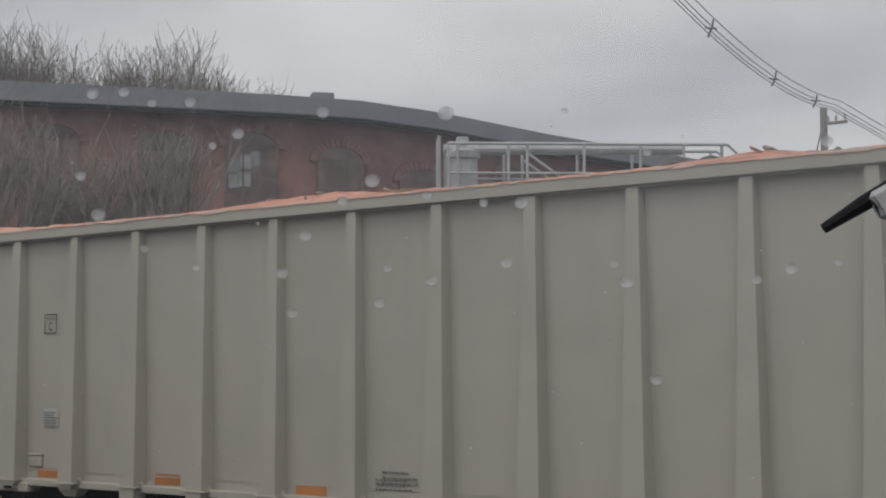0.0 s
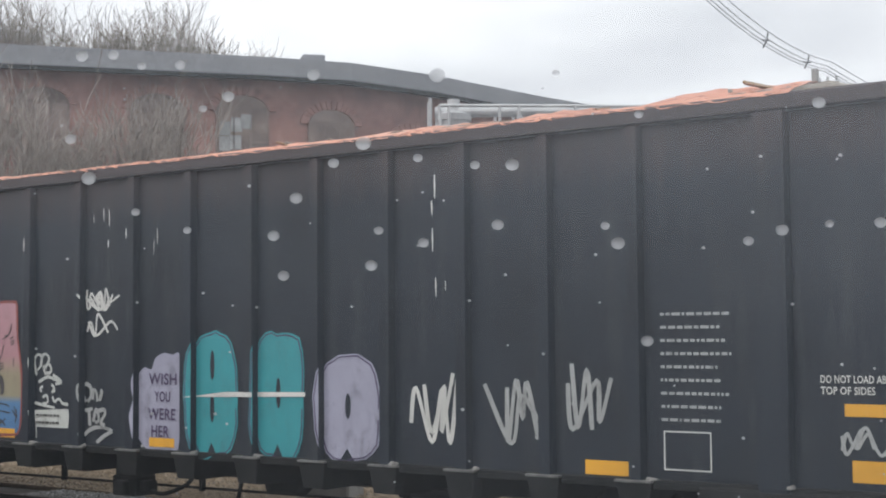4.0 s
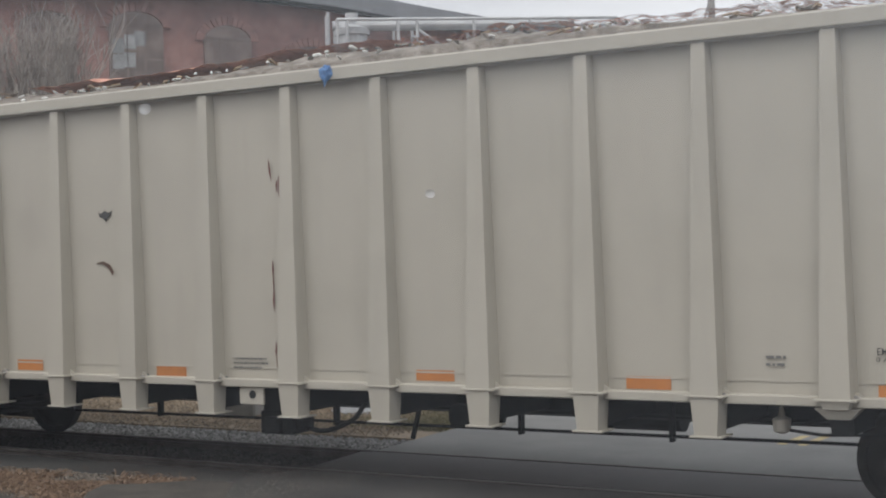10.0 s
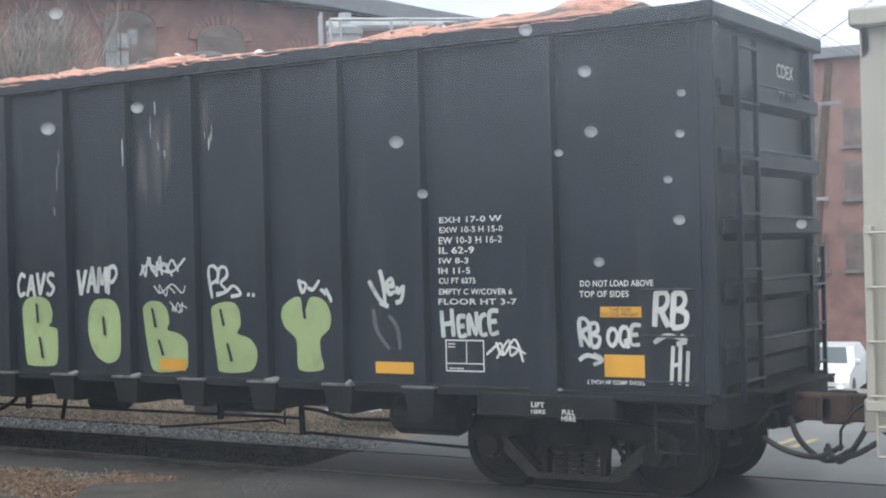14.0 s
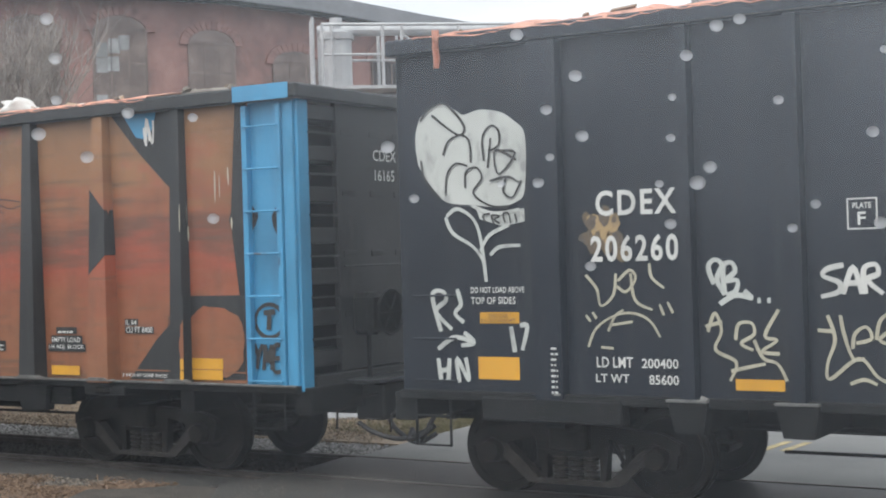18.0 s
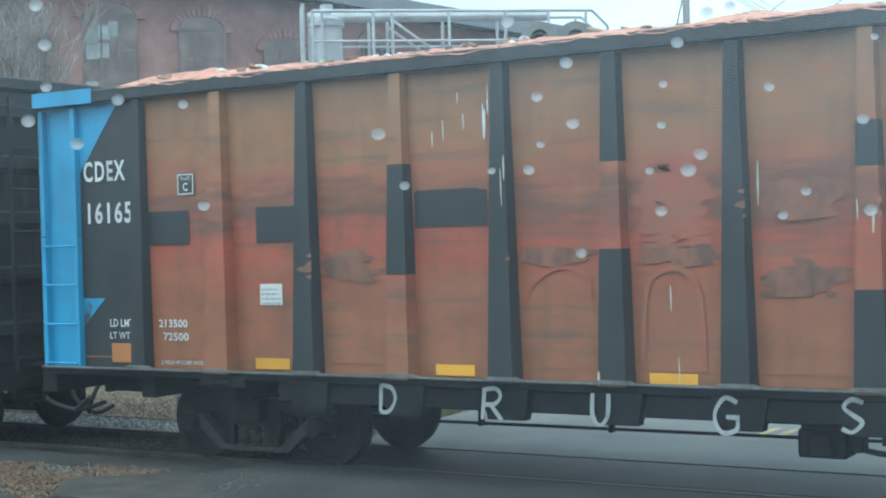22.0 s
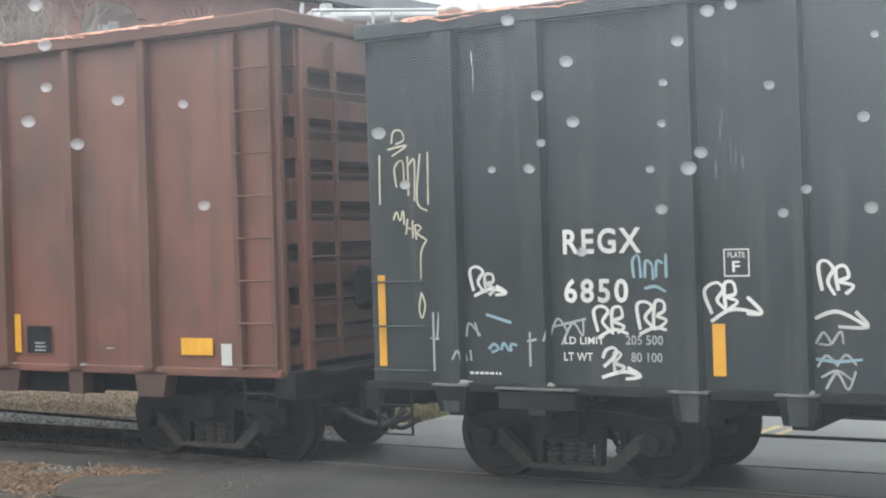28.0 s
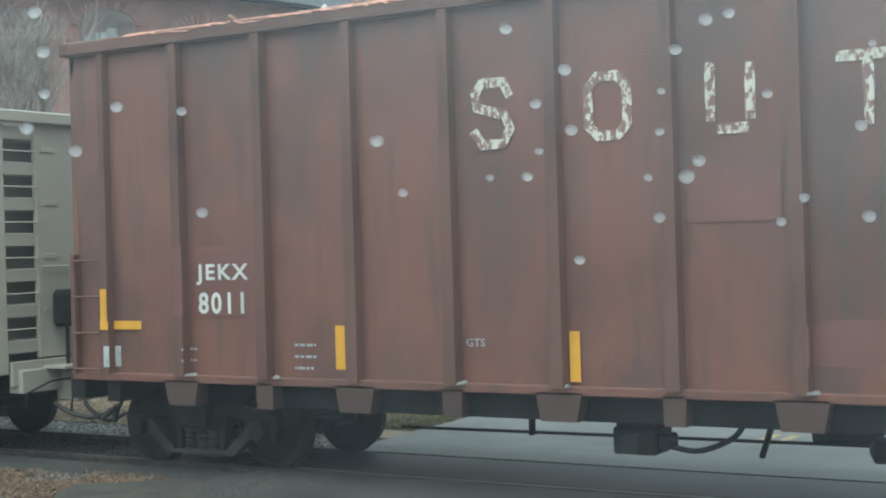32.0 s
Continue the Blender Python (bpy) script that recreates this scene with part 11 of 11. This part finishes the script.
scatter("far_dead_grass", "dead leaves and straw behind the track", "grass", FARSTRAW, 26000, lambda g: (g.uniform(-24, -10.9), g.uniform(15.9, 20.5)), 0.15, 0.4, True, -0.06, 15)
scatter("leaf_litter", "brown leaf litter behind the track", "leaf litter", PEBBLE, 2500, lambda g: (g.uniform(-22, -10.9), g.uniform(15.9, 19)), 0.03, 0.35, z=-0.055, seed=16)
scatter("green_grass", "short dull green grass by the road edge", "grass", BLADES, 9000, lambda g: (-10.5 - abs(g.gauss(0.1, 0.9)), g.uniform(16.6, 20.5)), 0.1, 0.7, True, -0.06, 17)
scatter("road_grit", "grit and small stones along the asphalt edge", "gravel", PEBBLE, 1800, lambda g: (-9.6 + g.gauss(0, 0.5), g.uniform(10.6, 13.2)), 0.012, 0.6, z=-0.008, seed=18)
block = part("concrete_block", boxes((-0.45, 0.45, -0.3, 0.3, -0.16, 0.17), bevel=0.03), BOARD, None)
block.matrix_basis = pose(-14.75, 17.3, 0, 0, 0, 14)
tagged(block, "low grey concrete block among dead grass", "concrete block")


# ---- windscreen of the waiting vehicle: wiper blades and raindrops ----
GLASS_AWAY = 0.62
HEADING = radians(31)
AHEAD = Vector((-math.sin(HEADING), math.cos(HEADING), 0))
ACROSS = Vector((math.cos(HEADING), math.sin(HEADING), 0))
RUBBER = mottled("black_wiper_rubber", [(0.3, (0.005, 0.006, 0.008)), (0.7, (0.011, 0.012, 0.016))], 20, 0.65, 0.02, 60)
RUBBER.node_tree.nodes["Principled BSDF"].inputs["Specular IOR Level"].default_value = 0.15
WATER, w_nt, w_b = mat_base("rain_water", 0.6)
w_b.inputs["Base Color"].default_value = (0.97, 0.98, 1.0, 1)
w_b.inputs["Transmission Weight"].default_value = 1.0
w_b.inputs["IOR"].default_value = 1.33
w_out2 = w_nt.nodes["Material Output"]
w_clear, w_both = w_nt.nodes.new("ShaderNodeBsdfTransparent"), w_nt.nodes.new("ShaderNodeMixShader")
w_both.inputs[0].default_value = 0.34
w_nt.links.new(w_clear.outputs[0], w_both.inputs[1])
w_milk, w_pair = w_nt.nodes.new("ShaderNodeBsdfTranslucent"), w_nt.nodes.new("ShaderNodeMixShader")
w_milk.inputs[0].default_value = (0.95, 0.96, 0.97, 1)
w_pair.inputs[0].default_value = 0.5
w_nt.links.new(w_b.outputs[0], w_pair.inputs[1])
w_nt.links.new(w_milk.outputs[0], w_pair.inputs[2])
w_nt.links.new(w_pair.outputs[0], w_both.inputs[2])
w_nt.links.new(w_both.outputs[0], w_out2.inputs["Surface"])


def on_glass(az, el):
    d = bearing(az, el, 1.0) - Vector(EYE)
    return Vector(EYE) + d * (GLASS_AWAY / d.dot(AHEAD))


screen = thing("windscreen", "rain-spotted windscreen edge of the waiting vehicle", "windscreen")
FRAME_AT = Vector(EYE) + AHEAD * GLASS_AWAY
rim = [FRAME_AT + ACROSS * a + Vector((0, 0, b)) for a, b in ((-0.75, -0.36), (0.75, -0.36), (0.68, 0.42), (-0.68, 0.42), (-0.75, -0.36))]
for p, q in zip(rim, rim[1:]):
    part("screen_edge", tube([p, q], 0.02, 8), RUBBER, screen)
cowl = [FRAME_AT + ACROSS * a + AHEAD * b for a, b in ((-0.8, 0.0), (0.8, 0.0), (0.8, 0.5), (-0.8, 0.5))]
part("cowl", hull([[(p.x, p.y, z) for p in cowl] for z in (-0.012, 2.08)]), UNDER, screen, "plain dark front of the vehicle")

# damp, dirty film on the pane; sky glare painted denser towards its upper corner
FILM = bpy.data.materials.new("misted_windscreen_glass")
FILM.use_nodes = True
f_nt = FILM.node_tree
f_nt.nodes.remove(f_nt.nodes["Principled BSDF"])
f_clear, f_veil, f_mix = f_nt.nodes.new("ShaderNodeBsdfTransparent"), f_nt.nodes.new("ShaderNodeBsdfTranslucent"), f_nt.nodes.new("ShaderNodeMixShader")
f_veil.inputs[0].default_value = (0.86, 0.92, 1.0, 1)
f_co, f_sep, f_map = f_nt.nodes.new("ShaderNodeTexCoord"), f_nt.nodes.new("ShaderNodeSeparateXYZ"), f_nt.nodes.new("ShaderNodeMapRange")
f_nt.links.new(f_co.outputs["Object"], f_sep.inputs[0])
f_nt.links.new(f_sep.outputs["Z"], f_map.inputs["Value"])
f_map.inputs["From Min"].default_value, f_map.inputs["From Max"].default_value = -0.12, 0.12
f_thick = ramp(f_nt, f_map.outputs[0], [(0.0, (0.016,) * 3), (0.45, (0.025,) * 3), (0.75, (0.05,) * 3), (1.0, (0.088,) * 3)])
f_wide, f_area = f_nt.nodes.new("ShaderNodeMapRange"), f_nt.nodes.new("ShaderNodeMath")
f_area.operation = "MULTIPLY"
f_wide.inputs["From Min"].default_value, f_wide.inputs["From Max"].default_value = -0.2, 0.2
f_wide.inputs["To Min"].default_value, f_wide.inputs["To Max"].default_value = 0.85, 1.55
f_nt.links.new(f_sep.outputs["X"], f_wide.inputs["Value"])
f_nt.links.new(f_thick.outputs[0], f_area.inputs[0])
f_nt.links.new(f_wide.outputs[0], f_area.inputs[1])
f_patch, f_mul = tex(f_nt, 9.0, (1, 1, 1), 3, 0.5, False), f_nt.nodes.new("ShaderNodeMath")
f_mul.operation = "MULTIPLY"
f_nt.links.new(f_area.outputs[0], f_mul.inputs[0])
f_nt.links.new(ramp(f_nt, f_patch.outputs[0], [(0.3, (0.8,) * 3), (0.7, (1.2,) * 3)]).outputs[0], f_mul.inputs[1])
f_nt.links.new(f_mul.outputs[0], f_mix.inputs[0])
f_nt.links.new(f_clear.outputs[0], f_mix.inputs[1])
f_nt.links.new(f_veil.outputs[0], f_mix.inputs[2])
f_nt.links.new(f_mix.outputs[0], f_nt.nodes["Material Output"].inputs["Surface"])
pane = part("pane", boxes((-0.7, 0.7, 0.004, 0.008, -0.35, 0.41)), FILM, screen, "clear glass pane with a damp film and painted sky glare")
pane.matrix_basis = Matrix.Translation(FRAME_AT) @ Matrix((ACROSS, AHEAD, Vector((0, 0, 1)))).transposed().to_4x4()

SOON = ((50.2, 10.9), (49.0, 11.0), (47.9, 10.6), (46.4, 10.7), (41.1, 10.4), (36.1, 10.4), (31.3, 10.4), (45.5, 9.0), (44.5, 9.5), (28.0, 8.7), (21.0, 8.9), (50.6, 7.7), (39.1, 7.7), (36.9, 7.1), (34.6, 6.8), (33.1, 6.8), (46.1, 4.2), (42.7, 4.0), (38.5, 4.2), (36.7, 3.7), (33.7, 4.4), (29.4, 4.3), (28.9, 3.6), (23.8, 3.6), (22.5, 4.0), (20.7, 4.2), (18.8, 4.2), (18.1, 7.3), (42.3, 2.4), (38.8, 2.8), (48.1, 4.9), (41.8, 5.5), (27.8, -0.3), (49.9, 6.2), (40.3, 6.9))
LATE = ((46.7, 9.4), (46.4, 7.9), (43.7, 5.8), (41.2, 5.6), (46.4, 6.3), (47.1, 5.0), (45.3, 4.1), (28.2, 8.6), (20.3, 8.6), (21.5, 7.5), (25.9, 6.9), (22.1, 5.9), (27.1, 5.6), (25.7, 4.5), (27.0, 3.7), (18.0, 5.6), (14.0, 7.3), (22.2, 4.3), (20.7, 3.1), (21.2, 2.5), (22.7, 2.5), (16.7, 1.5), (14.5, 4.2), (22.3, 0.9), (17.6, 0.6), (25.5, -0.7), (14.3, 0.7), (29.0, 2.7), (27.5, 2.7), (19.4, 8.8), (33.5, 4.3), (32.5, 2.2), (40.5, 1.6))
DROPS = []
bm = bmesh.new()
for size, rise in ((1.0, 0.0), (0.8, 0.05), (0.58, 0.1)):
    rings = []
    for k in range(4):
        a = k / 4 * math.pi / 2
        rings.append([bm.verts.new((1.05 * size * math.cos(a) * math.cos(b), -rise - 0.3 * size * math.sin(a), size * math.cos(a) * math.sin(b) * (0.95 if math.sin(b) < 0 else 0.85))) for b in [2 * math.pi * i / 16 for i in range(16)]])
    tip = bm.verts.new((0, -rise - 0.3 * size, 0))
    for r0, r1 in zip(rings, rings[1:]):
        for i in range(16):
            bm.faces.new((r0[i], r0[(i + 1) % 16], r1[(i + 1) % 16], r1[i]))
    for i in range(16):
        bm.faces.new((rings[-1][i], rings[-1][(i + 1) % 16], tip))
first_drop = part("raindrop", bm, WATER, screen, smooth=True)
DROP = first_drop.data
rng6 = random.Random(21)
turn6 = Matrix((ACROSS, AHEAD, Vector((0, 0, 1)))).transposed().to_4x4()
SPECKS = tuple((rng6.uniform(18, 52), rng6.uniform(-7, 10)) for _ in range(60))
for k, (az_, el_) in enumerate(SPECKS + SOON + LATE):
    ob = first_drop if k == 0 else new("raindrop", DROP)
    ob.parent = screen
    size = 0.0017 + 0.0013 * rng6.random() + (0.0006 if k % 7 == 2 else 0)
    if k < len(SPECKS):
        size = rng6.uniform(0.0004, 0.0008)
    place = on_glass(az_, el_)
    ob.scale = (size,) * 3
    DROPS.append((ob, place, k >= len(SPECKS) + len(SOON), rng6.uniform(9.9, 18.0), size))


def make_wiper(label):
    wp = thing("wiper", label, "wiper", None, "wipers of the windscreen")
    part("blade", boxes((0.09, 0.47, -0.006, 0.004, -0.026, -0.004), bevel=0.002), RUBBER, wp)
    part("blade_frame", boxes((0.085, 0.475, -0.005, 0.003, 0.009, 0.014), bevel=0.001), RUBBER, wp)
    for k in range(9):
        x = 0.10 + 0.043 * k
        part("spacer", boxes((x, x + 0.020, -0.004, 0.003, -0.006, 0.010)), RUBBER, wp)
    part("arm", hull([[(x, -0.008, -w), (x, -0.016, -w), (x, -0.016, w), (x, -0.008, w)] for x, w in ((-0.02, 0.008), (0.28, 0.005))]), RUBBER, wp)
    return wp


WIPER = make_wiper("black wiper blade with a slotted frame sweeping the glass")
WIPER_B = thing("wiper", "black tip of the second wiper blade", "wiper", None, "wipers of the windscreen")
bend = [(0.09 + 0.02 * k, -0.002, 0.004 * math.sin(0.35 * k)) for k in range(10)]
part("blade", tube([Vector(p) for p in bend], [0.0022] + [0.0034] * 9, 8), RUBBER, WIPER_B)
part("blade_clip", boxes((0.112, 0.15, -0.008, 0.0, -0.009, 0.004), bevel=0.002), GALV, WIPER_B, "pale wet clip")
part("arm", tube([Vector((0.125, -0.006, 0.004)), Vector((0.2, -0.012, 0.03)), Vector((0.3, -0.012, 0.05))], 0.004, 8), RUBBER, WIPER_B)
PIVOT = FRAME_AT + ACROSS * -0.077 + Vector((0, 0, -0.193)) - AHEAD * 0.006
PARKED = 3
SWEEP = [(0, PARKED), (9.0, PARKED), (9.1, 14), (9.2, 57), (9.3, 143), (9.4, 153), (9.5, 120), (9.6, 49), (9.7, 10), (9.8, PARKED), (32, PARKED)]


def wiper_pose(pivot, degrees):
    return Matrix.Translation(pivot) @ turn6 @ pose(0, 0, 0, 0, -degrees, 0)


# ---- the train runs ----
def motions():
    ts = [t for t, _ in RUN]
    for ob, X, y in RIDERS:
        walk(ob, [(t, pose(X + run, y, 0)) for t, run in RUN])
    steps = [k * 4 / 30 for k in range(241)]
    turned = [(t, run_at(t) / 0.457) for t in steps]
    for ob, wx in WHEELS:
        walk(ob, [(t, pose(wx, 0, 0.457, 0, math.degrees(a), 0)) for t, a in turned])
    # the wiper sweeps out and back; the second one only leaves the view
    walk(WIPER, [(t, wiper_pose(PIVOT, a)) for t, a in SWEEP])
    tip = on_glass(21.61, 5.3) - AHEAD * 0.012 - 0.088 * (ACROSS * math.cos(radians(28)) + Vector((0, 0, math.sin(radians(28)))))
    walk(WIPER_B, [(t, wiper_pose(tip + ACROSS * d, 28)) for t, d in ((0, 0.0), (0.1, 0.04), (0.2, 0.15), (0.4, 0.35), (32, 0.35))])
    # drops of the first shower go with the blade, later ones fall on the glass
    for ob, place, late, when, size in DROPS:
        base = Matrix.Translation(place) @ turn6
        above = Matrix.Translation(place + Vector((0, 0, 0.5))) @ turn6
        aside = Matrix.Translation(Vector(place).lerp(PIVOT, 0.15) - ACROSS * 0.4 - Vector((0, 0, 0.2))) @ turn6
        if late:
            walk(ob, [(0, above), (when - 0.07, above), (when, base), (32, base)])
        else:
            walk(ob, [(0, base), (9.2, base), (9.3, aside), (32, aside)])
        ob.scale = (size,) * 3


motions()
